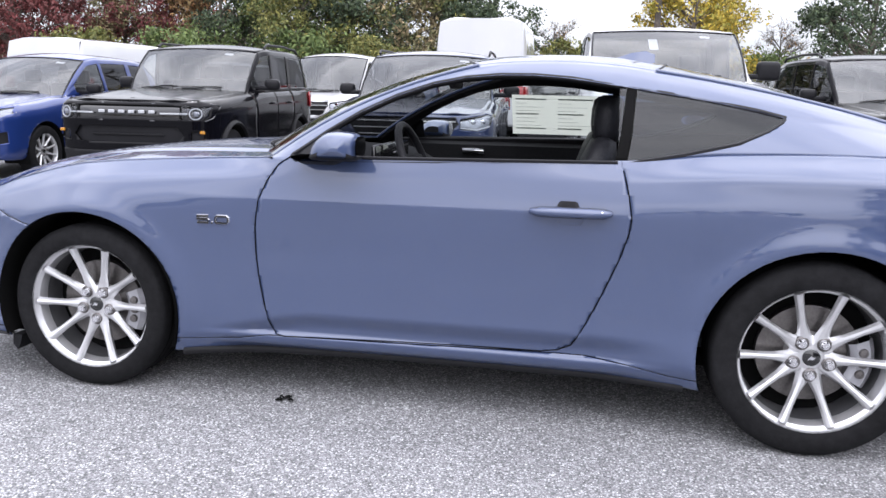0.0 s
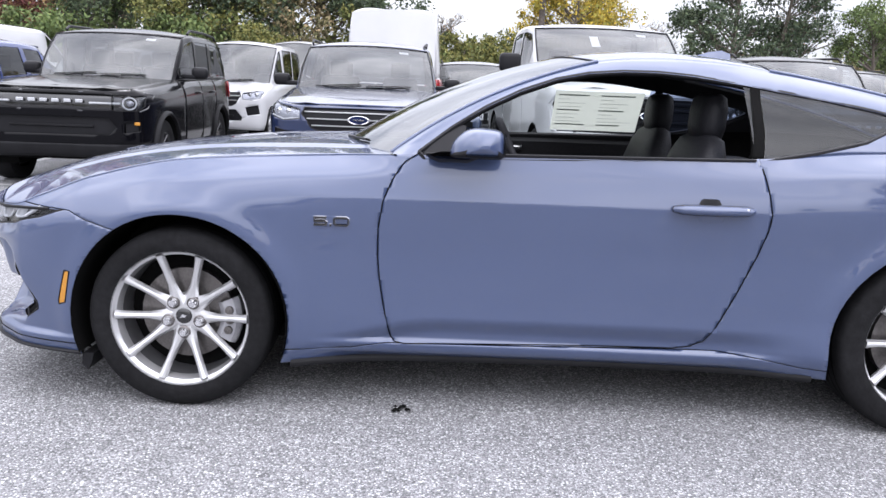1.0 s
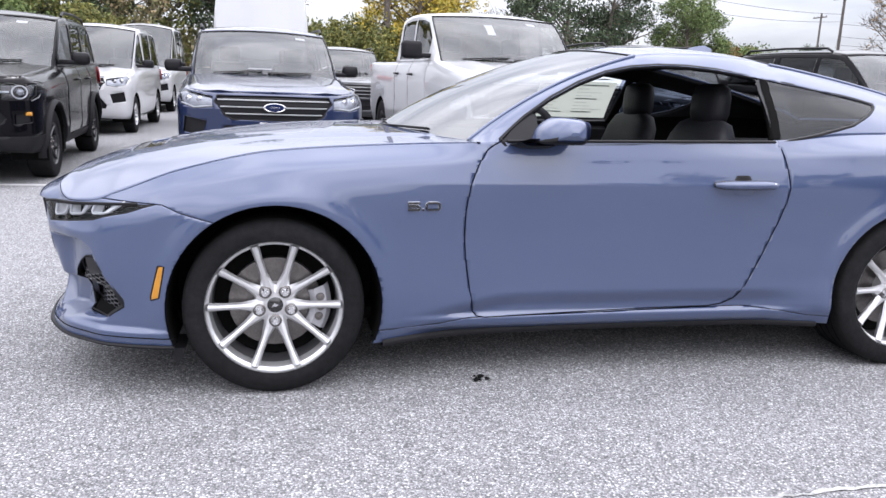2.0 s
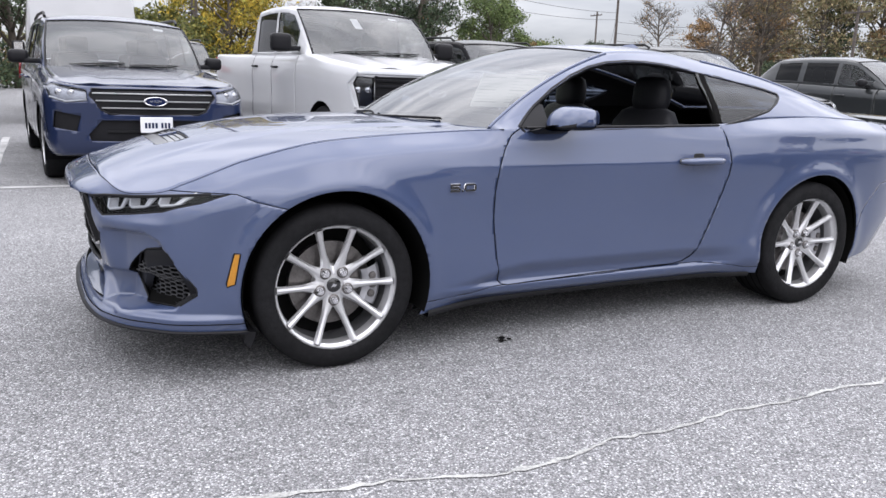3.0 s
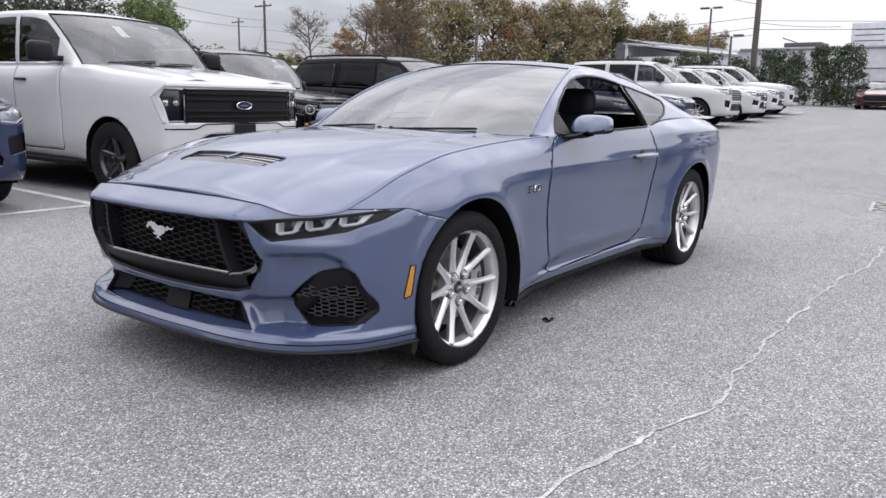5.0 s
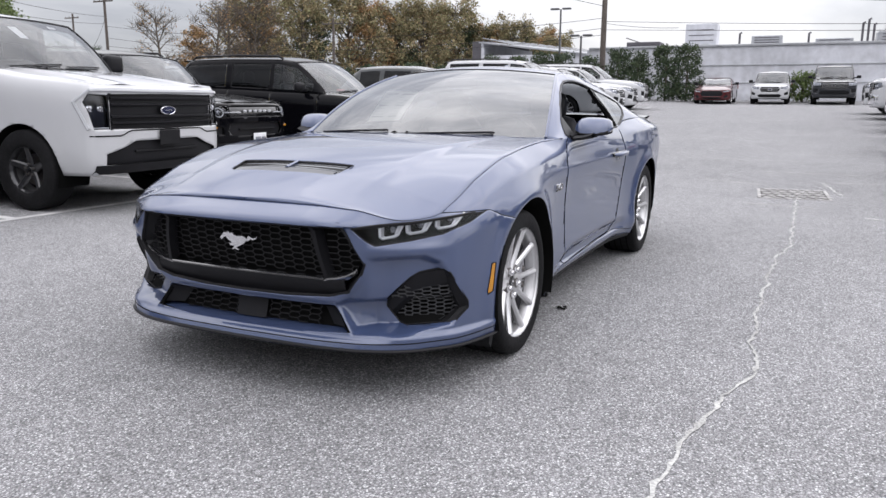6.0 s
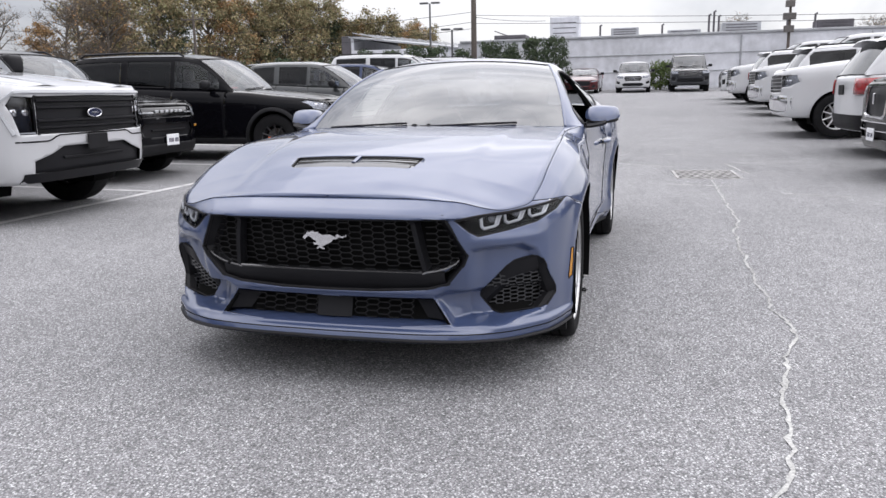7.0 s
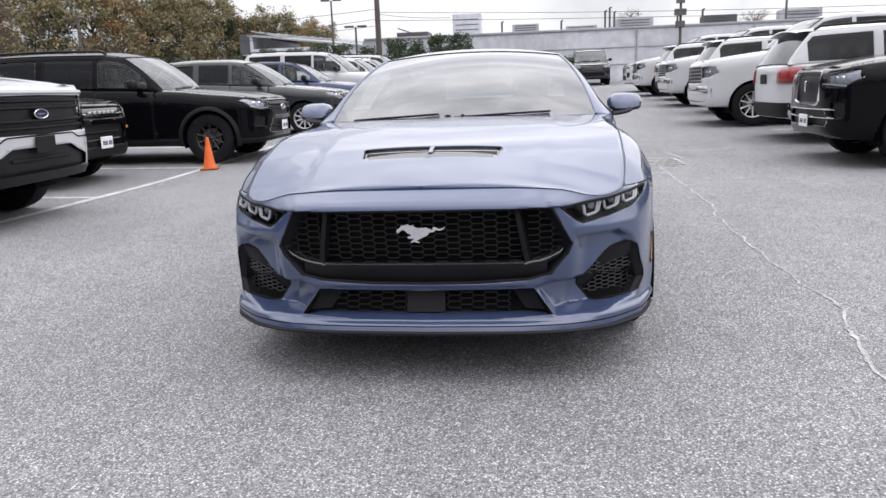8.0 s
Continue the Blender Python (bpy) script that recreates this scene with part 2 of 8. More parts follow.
let_light_through(PAPER, 0.5)
INK = surface("printed_ink", (0.42, 0.45, 0.42), 0.7, stain=(30, 0.2))
PLATE_WHITE = surface("plate_white", (0.75, 0.76, 0.78), 0.4, stain=(9, 0.08))
LINE_PAINT = surface("road_line_paint", (0.48, 0.48, 0.48), 0.8, grain=(70, 0.3), stain=(3, 0.25))


# ---------------------------------------------------------------- shaping tools
def curve(ts, vs):
    """A smooth monotone curve through knots."""
    ts, vs = np.array(ts, float), np.array(vs, float)
    h, d = np.diff(ts), np.diff(vs) / np.diff(ts)
    m = np.zeros_like(vs)
    m[0], m[-1] = d[0], d[-1]
    for i in range(1, len(vs) - 1):
        if d[i - 1] * d[i] > 0:
            w1, w2 = 2 * h[i] + h[i - 1], h[i] + 2 * h[i - 1]
            m[i] = (w1 + w2) / (w1 / d[i - 1] + w2 / d[i])

    def f(t):
        t = np.clip(np.asarray(t, float), ts[0], ts[-1])
        i = np.clip(np.searchsorted(ts, t, side="right") - 1, 0, len(h) - 1)
        s = (t - ts[i]) / h[i]
        s2, s3 = s * s, s * s * s
        return (2 * s3 - 3 * s2 + 1) * vs[i] + (s3 - 2 * s2 + s) * h[i] * m[i] + (3 * s2 - 2 * s3) * vs[i + 1] + (s3 - s2) * h[i] * m[i + 1]

    return f


def grid(points, flip=False):
    """(verts, faces) of a grid of points, shape (n, m, 3)."""
    p = np.array(points, float)
    n, m = p.shape[:2]
    v = [tuple(q) for q in p.reshape(-1, 3)]
    f = []
    for i in range(n - 1):
        for j in range(m - 1):
            a, b, c, d = i * m + j, i * m + j + 1, (i + 1) * m + j + 1, (i + 1) * m + j
            f.append((a, d, c, b) if flip else (a, b, c, d))
    return v, f


def mirrored(data):
    v, f = data
    return [(x, -y, z) for x, y, z in v], [tuple(reversed(q)) for q in f]


def moved(data, m):
    v, f = data
    return [tuple(m @ Vector(q)) for q in v], list(f)


def joined(*many):
    v, f = [], []
    for dv, df in many:
        k = len(v)
        v += list(dv)
        f += [tuple(i + k for i in q) for q in df]
    return v, f


def to_bm(data):
    me = bpy.data.meshes.new("tmp")
    me.from_pydata(data[0], [], data[1])
    bm = bmesh.new()
    bm.from_mesh(me)
    bpy.data.meshes.remove(me)
    return bm


def from_bm(bm, faces=None):
    faces = list(bm.faces) if faces is None else faces
    index, v, f = {}, [], []
    for q in faces:
        row = []
        for w in q.verts:
            if w not in index:
                index[w] = len(v)
                v.append(tuple(w.co))
            row.append(index[w])
        f.append(tuple(row))
    return v, f


def outward(data, centre):
    """Turns all faces so that the sheet faces away from a point."""
    v, f = data
    total = 0.0
    for q in f:
        p = [Vector(v[i]) for i in q]
        n = (p[1] - p[0]).cross(p[2] - p[0])
        total += n.dot(sum(p, Vector()) / len(p) - Vector(centre))
    return data if total > 0 else (v, [tuple(reversed(q)) for q in f])


def welded(data, dist=0.0005):
    bm = to_bm(data)
    bmesh.ops.remove_doubles(bm, verts=bm.verts, dist=dist)
    out = from_bm(bm)
    bm.free()
    return out


def box(cx, cy, cz, sx, sy, sz, bevel=0.0, seg=2):
    bm = bmesh.new()
    bmesh.ops.create_cube(bm, size=1)
    for v in bm.verts:
        v.co = Vector((v.co.x * sx + cx, v.co.y * sy + cy, v.co.z * sz + cz))
    if bevel:
        bmesh.ops.bevel(bm, geom=list(bm.edges), offset=bevel, segments=seg, affect="EDGES", profile=0.5)
    out = from_bm(bm)
    bm.free()
    return out


def lathe(profile, n=32, closed=False):
    """Turns (radius, y) points round the y axis."""
    rows = list(profile) + ([profile[0]] if closed else [])
    pts = [[(r * math.cos(a), y, r * math.sin(a)) for r, y in rows] for a in np.linspace(0, 2 * math.pi, n + 1)]
    return welded(grid(pts), 1e-5)


def tube(path, r, n=6, cap=True, flat=1.0):
    """A round bar along a path of points; r a number or one per point."""
    p = [Vector(q) for q in path]
    rs = [r] * len(p) if isinstance(r, (int, float)) else list(r)
    v, f = [], []
    side = None
    for i, q in enumerate(p):
        d = (p[min(i + 1, len(p) - 1)] - p[max(i - 1, 0)]).normalized()
        if side is None:
            side = d.cross(Vector((0, 0, 1)))
            if side.length < 0.1:
                side = d.cross(Vector((0, 1, 0)))
        side = (side - d * side.dot(d)).normalized()
        up = side.cross(d)
        for k in range(n):
            a = 2 * math.pi * (k + 0.5) / n
            v.append(tuple(q + side * math.cos(a) * rs[i] + up * math.sin(a) * rs[i] * flat))
    for i in range(len(p) - 1):
        for k in range(n):
            a, b = i * n + k, i * n + (k + 1) % n
            f.append((a, b, b + n, a + n))
    if cap:
        f.append(tuple(reversed(range(n))))
        f.append(tuple(range((len(p) - 1) * n, len(p) * n)))
    return v, f


def slab(poly, d0, d1, put):
    """A flat shape given by 2D points, from depth d0 to d1; put(a, b, d) gives the place."""
    n = len(poly)
    v = [put(a, b, d0) for a, b in poly] + [put(a, b, d1) for a, b in poly]
    f = [tuple(range(n)), tuple(reversed(range(n, 2 * n)))]
    f += [(i, i + n, (i + 1) % n + n, (i + 1) % n) for i in range(n)]
    bm = to_bm((v, f))
    bmesh.ops.recalc_face_normals(bm, faces=bm.faces)
    out = from_bm(bm)
    bm.free()
    return out


def mesh_ob(name, data, material, smooth=35):
    if not isinstance(data, tuple):
        data = from_bm(data)
    me = bpy.data.meshes.new(name)
    me.from_pydata(data[0], [], data[1])
    me.materials.append(material)
    if smooth:
        me.shade_smooth()
        me.set_sharp_from_angle(angle=radians(smooth))
    me.update()
    return new(name, me)


def part(name, data, material, parent=None, label="", smooth=35, solid=0.0, inner=None, bevel=0.0):
    """One mesh object under a thing or a part."""
    ob = mesh_ob(name, data, material, smooth)
    ob.parent = parent
    if label:
        ob["label"] = label
    if solid:
        if inner:
            ob.data.materials.append(inner)
        md = ob.modifiers.new("thickness", "SOLIDIFY")
        md.thickness, md.offset = solid, -1
        if inner:
            md.material_offset = 1
            md.material_offset_rim = 1
    if bevel:
        md = ob.modifiers.new("edges", "BEVEL")
        md.width, md.segments, md.limit_method = bevel, 2, "ANGLE"
    return ob


def thing(name, m, label, category, group="", kind=""):
    ob = new(name)
    ob.empty_display_size = 0.2
    ob.matrix_basis = m
    return tagged(ob, label, category, group, kind)


# ---- cutting shells along flat outlines
AXES = {"xz": (0, 2), "yz": (1, 2), "xy": (0, 1)}


def in_poly(poly, x, y):
    inside = False
    n = len(poly)
    for i in range(n):
        x1, y1 = poly[i]
        x2, y2 = poly[(i + 1) % n]
        if (y1 > y) != (y2 > y) and x < (x2 - x1) * (y - y1) / (y2 - y1) + x1:
            inside = not inside
    return inside


def grown(poly, d):
    """The outline moved outwards by d."""
    n = len(poly)
    area = sum(poly[i][0] * poly[(i + 1) % n][1] - poly[(i + 1) % n][0] * poly[i][1] for i in range(n))
    s = 1 if area > 0 else -1
    out = []
    for i in range(n):
        p, q, r = Vector(poly[i - 1]), Vector(poly[i]), Vector(poly[(i + 1) % n])
        a, b = (q - p).normalized(), (r - q).normalized()
        na, nb = Vector((a.y, -a.x)) * s, Vector((b.y, -b.x)) * s
        k = na + nb
        out.append(tuple(q + k * (d / max(0.4, k.length_squared / 2))))
    return out


def score(bm, poly, axes, where=None):
    """Cuts the faces along an outline seen along one axis."""
    i, j = AXES[axes]
    n = len(poly)
    lo = [min(p[k] for p in poly) - 0.01 for k in (0, 1)]
    hi = [max(p[k] for p in poly) + 0.01 for k in (0, 1)]

    def near(f, x0, x1, y0, y1):
        a = [v.co[i] for v in f.verts]
        if max(a) < x0 or min(a) > x1:
            return False
        b = [v.co[j] for v in f.verts]
        return max(b) >= y0 and min(b) <= y1

    pool = {f for f in bm.faces if (not where or where(f.calc_center_median())) and near(f, lo[0], hi[0], lo[1], hi[1])}
    for k in range(n):
        p, q = poly[k], poly[(k + 1) % n]
        no = Vector((0, 0, 0))
        no[i], no[j] = q[1] - p[1], p[0] - q[0]
        if no.length < 1e-7:
            continue
        box2 = (min(p[0], q[0]) - 0.006, max(p[0], q[0]) + 0.006, min(p[1], q[1]) - 0.006, max(p[1], q[1]) + 0.006)
        faces = [f for f in pool if near(f, *box2)]
        if not faces:
            continue
        geom = list({v for f in faces for v in f.verts}) + list({e for f in faces for e in f.edges}) + faces
        co = Vector((0, 0, 0))
        co[i], co[j] = p
        got = bmesh.ops.bisect_plane(bm, geom=geom, dist=1e-5, plane_co=co, plane_no=no.normalized())
        pool |= {f for f in got["geom"] if isinstance(f, bmesh.types.BMFace)}
        pool = {f for f in pool if f.is_valid}


def taken(bm, poly, axes, where=None, gap=0.0):
    """Cuts an outline out of a shell; returns what was inside. gap: width of the joint left round it."""
    i, j = AXES[axes]
    inner = grown(poly, -gap / 2) if gap else poly
    score(bm, inner, axes, where)
    if gap:
        outer = grown(poly, gap / 2)
        score(bm, outer, axes, where)
    got, drop = [], []
    for f in bm.faces:
        c = f.calc_center_median()
        if where and not where(c):
            continue
        if in_poly(inner, c[i], c[j]):
            got.append(f)
        elif gap and in_poly(outer, c[i], c[j]):
            drop.append(f)
    out = from_bm(bm, got)
    bmesh.ops.delete(bm, geom=got + drop, context="FACES")
    return out


# ---- car shells
class Shell:
    """The right half of a car body, lofted: a band round the flank from the nose to the tail, bonnet, cabin sides, roof and panes.
    outline: rows of x, half width, lower edge, upper edge; insets: per row, how far the band lies in at the LEVELS of its height."""

    LEVELS = (0, 0.12, 0.28, 0.5, 0.75, 0.9, 1.0)

    def __init__(self, outline, insets, bonnet, screen, roof, rear, deck, bulge=0.03, crown=2.4, swell=None, samples=620):
        o = np.array(outline, float)
        u = np.concatenate(([0], np.cumsum(np.hypot(np.diff(o[:, 0]), np.diff(o[:, 1])))))
        self.u, self.o = u, o
        self.fx, self.fy, self.zb, self.zt = (curve(u, o[:, k]) for k in range(4))
        ins = np.array(insets, float)
        self.fi = [curve(u, ins[:, k]) for k in range(ins.shape[1])]
        self.bonnet, self.deck = curve(*zip(*bonnet)), curve(*zip(*deck))
        self.screen, self.rear, self.bulge, self.crown = screen, rear, bulge, crown
        self.swell, self.samples = swell, samples
        self.table()
        self.roof_c = curve(*zip(*roof["middle"]))
        fine = np.linspace(0, u[-1], 900)
        side = (fine > u[3]) & (fine < u[-4])
        self.side_u, self.side_x = fine[side], self.fx(fine[side])
        # the line along the roof's side, from the screen's foot to the rear pane's foot
        b = np.linspace(0, 1, 14)
        front = [self.pane(screen, 0, t) for t in b]
        back = [self.pane(rear, 0, t) for t in b[::-1]]
        mid = [(x, y, z) for x, y, z in roof["side"] if front[-1][0] + 0.03 < x < back[0][0] - 0.03]
        line = sorted(front + mid + back)
        keep = [line[0]]
        for q in line[1:]:
            if q[0] > keep[-1][0] + 0.004:
                keep.append(q)
        line = np.array(keep)
        self.rail_y, self.rail_z = curve(line[:, 0], line[:, 1]), curve(line[:, 0], line[:, 2])
        self.x0, self.x1 = line[0, 0], line[-1, 0]

    def table(self):
        """The band sampled once, for quick look-up."""
        ss = np.linspace(0, self.u[-1], self.samples)
        hs = np.linspace(0, 1, 121)
        e = 0.002
        x, y, zb, zt = self.fx(ss), self.fy(ss), self.zb(ss), self.zt(ss)
        tx, ty = self.fx(ss + e) - self.fx(ss - e), self.fy(ss + e) - self.fy(ss - e)
        ln = np.hypot(tx, ty) + 1e-12
        nx, ny = -ty / ln, tx / ln
        ins = np.array([f(ss) for f in self.fi])
        d = np.array([curve(self.LEVELS, ins[:, k])(hs) for k in range(len(ss))])
        z = zb[:, None] + (zt - zb)[:, None] * hs[None, :]
        if self.swell:
            d = d - np.array([[self.swell(x[k], q, y[k]) for q in z[k]] for k in range(len(ss))])
        self.tab = np.stack((x[:, None] - nx[:, None] * d, np.maximum(0, y[:, None] - ny[:, None] * d), z), axis=2)
        self.tab[0, :, 1] = 0
        self.tab[-1, :, 1] = 0
        self.nrm = np.stack((nx, ny), axis=1)

    def at(self, s, h):
        """A point of the band at s along the outline, at a share h of its height."""
        a = min(max(s / self.u[-1], 0), 1) * (self.tab.shape[0] - 1)
        b = min(max(h, 0), 1) * 120
        i, j = min(int(a), self.tab.shape[0] - 2), min(int(b), 119)
        a, b = a - i, b - j
        t = self.tab
        p = (t[i, j] * (1 - a) + t[i + 1, j] * a) * (1 - b) + (t[i, j + 1] * (1 - a) + t[i + 1, j + 1] * a) * b
        return float(p[0]), float(p[1]), float(p[2])

    def band(self, cols, rows, inset=0.0, span=(0, 1), nose=0):
        pts = []
        steps = np.linspace(span[0], span[1], cols)
        if nose:
            cut = self.u[6] / self.u[-1]
            steps = np.concatenate((np.linspace(0, cut, nose), np.linspace(cut, 1, cols)[1:]))
        for t in steps:
            k = int(round(t * (self.tab.shape[0] - 1)))
            nx, ny = self.nrm[k]
            col = []
            for h in np.linspace(0, 1, rows):
                x, y, z = self.at(t * self.u[-1], h)
                col.append((x - nx * inset, max(0.0, y - ny * inset) if 0 < t < 1 else 0.0, z))
            pts.append(col)
        return grid(pts)

    def s_of_x(self, x):
        return float(np.interp(x, self.side_x, self.side_u))

    def side_y(self, x, z):
        s = self.s_of_x(x)
        zb, zt = float(self.zb(s)), float(self.zt(s))
        return self.at(s, min(1, max(0, (z - zb) / (zt - zb))))[1]

    def front_x(self, y, z, tail=False):
        n = self.tab.shape[0] // 2
        t = self.tab[:n] if not tail else self.tab[::-1][:n]
        zb, zt = t[:, 0, 2], t[:, -1, 2]
        h = np.clip((z - zb) / (zt - zb), 0, 1) * 120
        j = np.minimum(h.astype(int), 119)
        f = (h - j)[:, None]
        k = np.arange(n)
        p = t[k, j] * (1 - f) + t[k, j + 1] * f
        k = int(np.argmax(p[:, 1] > abs(y))) or len(p) - 1
        a, b = p[k - 1], p[k]
        t = (abs(y) - a[1]) / max(1e-6, b[1] - a[1])
        return float(a[0] + (b[0] - a[0]) * min(1, max(0, t)))

    @staticmethod
    def pane(g, a, b):
        """A point of a pane: a 0 at its side to 1 in the middle, b 0 at its foot to 1 at its head."""
        k = 1 - (1 - a) ** 2
        lo = np.array((g["foot_side"][0] + (g["foot_mid"][0] - g["foot_side"][0]) * k, g["foot_side"][1] * (1 - a), g["foot_side"][2] + (g["foot_mid"][1] - g["foot_side"][2]) * k))
        hi = np.array((g["head_side"][0] + (g["head_mid"][0] - g["head_side"][0]) * k, g["head_side"][1] * (1 - a), g["head_side"][2] + (g["head_mid"][1] - g["head_side"][2]) * k))
        w = 4 * b * (1 - b) * g.get("bow", 0.02)
        p = lo + (hi - lo) * b
        return (p[0] - w * g.get("way", 1) * 0.6, p[1] + w * 0.3 * (1 - a), p[2] + w * 0.8)

    def pane_grid(self, g, na, nb, a0=0.0, b0=0.0, flip=False):
        return grid([[self.pane(g, a, b) for b in np.linspace(b0, 1, nb)] for a in np.linspace(a0, 1, na)], flip)

    def foot_x(self, g, y):
        t = max(0.0, 1 - abs(y) / g["foot_side"][1])
        return g["foot_side"][0] + (g["foot_mid"][0] - g["foot_side"][0]) * (1 - (1 - t) ** 2)

    def lid(self, s0, s1, cols, rows, line, limit=None, relief=None, flip=False):
        """The bonnet or the deck: a crowned sheet inside the band's upper edge."""
        pts = []
        for s in np.linspace(s0, s1, cols):
            xe, ye, ze = self.at(s, 1.0)
            col = []
            for t in np.linspace(0, 1, rows):
                y = ye * (1 - t)
                x = limit(xe, y) if limit else xe
                z = ze + (float(line(x)) - ze) * (1 - (y / max(ye, 1e-4)) ** self.crown) if ye > 1e-3 else ze
                if relief:
                    z += relief(x, y)
                col.append((x, y, z))
            pts.append(col)
        v, f = grid(pts, flip)
        return welded((v, f), 1e-4)

    def flank(self, cols, rows, x0=None, x1=None):
        """The cabin's side, from the band's upper edge to the roof line."""
        x0, x1 = x0 or self.x0, x1 or self.x1
        pts = []
        for x in np.linspace(x0, x1, cols):
            e = self.at(self.s_of_x(x), 1.0)
            r = (x, float(self.rail_y(x)), float(self.rail_z(x)))
            gap = max(0.0, r[2] - e[2])
            col = []
            for t in np.linspace(0, 1, rows):
                w = self.bulge * min(1, gap / 0.25)
                k = w * (4 * t * (1 - t) * 0.5 + max(0, t - 0.6) * (1 - t) * 6)
                col.append((x, e[1] + (r[1] - e[1]) * t + k, e[2] + (r[2] - e[2]) * t + k * 0.35))
            pts.append(col)
        return grid(pts)

    def roof(self, cols, rows):
        pts = []
        for a in np.linspace(0, 1, rows):
            f, b = self.pane(self.screen, a, 1), self.pane(self.rear, a, 1)
            col = []
            for t in np.linspace(0, 1, cols):
                x = f[0] + (b[0] - f[0]) * t
                ry, rz = float(self.rail_y(x)), float(self.rail_z(x))
                # the edges meet the panes
                zc = float(self.roof_c(x))
                z = rz + (zc - rz) * (1 - (1 - a) ** 2.2)
                zf, zr = f[2], b[2]
                z += (zf - self._rz(f[0], a)) * max(0, 1 - t / 0.12) + (zr - self._rz(b[0], a)) * max(0, 1 - (1 - t) / 0.12)
                col.append((x, ry * (1 - a), z))
            pts.append(col)
        return grid(pts, flip=True)

    def _rz(self, x, a):
        rz = float(self.rail_z(x))
        return rz + (float(self.roof_c(x)) - rz) * (1 - (1 - a) ** 2.2)


def ring(cx, cz, r, n=44):
    return [(cx + r * math.cos(2 * math.pi * k / n), cz + r * math.sin(2 * math.pi * k / n)) for k in range(n)]


def arch_liner(cx, cz, r, y0, y1, n=28):
    """The dark half tunnel over a wheel, with its inner wall."""
    arc = [(cx + r * math.cos(a), cz + r * math.sin(a)) for a in np.linspace(-0.35, math.pi + 0.35, n)]
    tunnel = grid([[(x, y0, z), (x, y1, z)] for x, z in arc])
    wall = ([(x, y0, z) for x, z in arc], [tuple(range(n))])
    return joined(tunnel, wall)


def honeycomb(y0, y1, z0, z1, w, h, place, inside=None, r=0.0035):
    """Flat hexagon cells as thin bars."""
    segs = []
    c = w * 0.5
    for k in range(int((y1 - y0) / (0.81 * w)) + 2):
        for j in range(int((z1 - z0) / h) + 2):
            y, z = y0 + k * 0.81 * w, z0 + j * h + (h / 2 if k % 2 else 0)
            a = [(y - c * 0.62, z), (y + c * 0.62, z), (y + c, z + h * 0.5), (y + c * 0.62, z + h)]
            segs += [(a[0], a[1]), (a[1], a[2]), (a[2], a[3])]
    out = []
    for p, q in segs:
        m = ((p[0] + q[0]) / 2, (p[1] + q[1]) / 2)
        if inside and not inside(m[0], m[1]):
            continue
        out.append(tube([place(*p), place(*q)], r, 4))
    return joined(*out) if out else ([], [])


# darker grey than the rim: the barrel's shade is put into its colour
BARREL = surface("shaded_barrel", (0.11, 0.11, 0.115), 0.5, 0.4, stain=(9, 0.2))


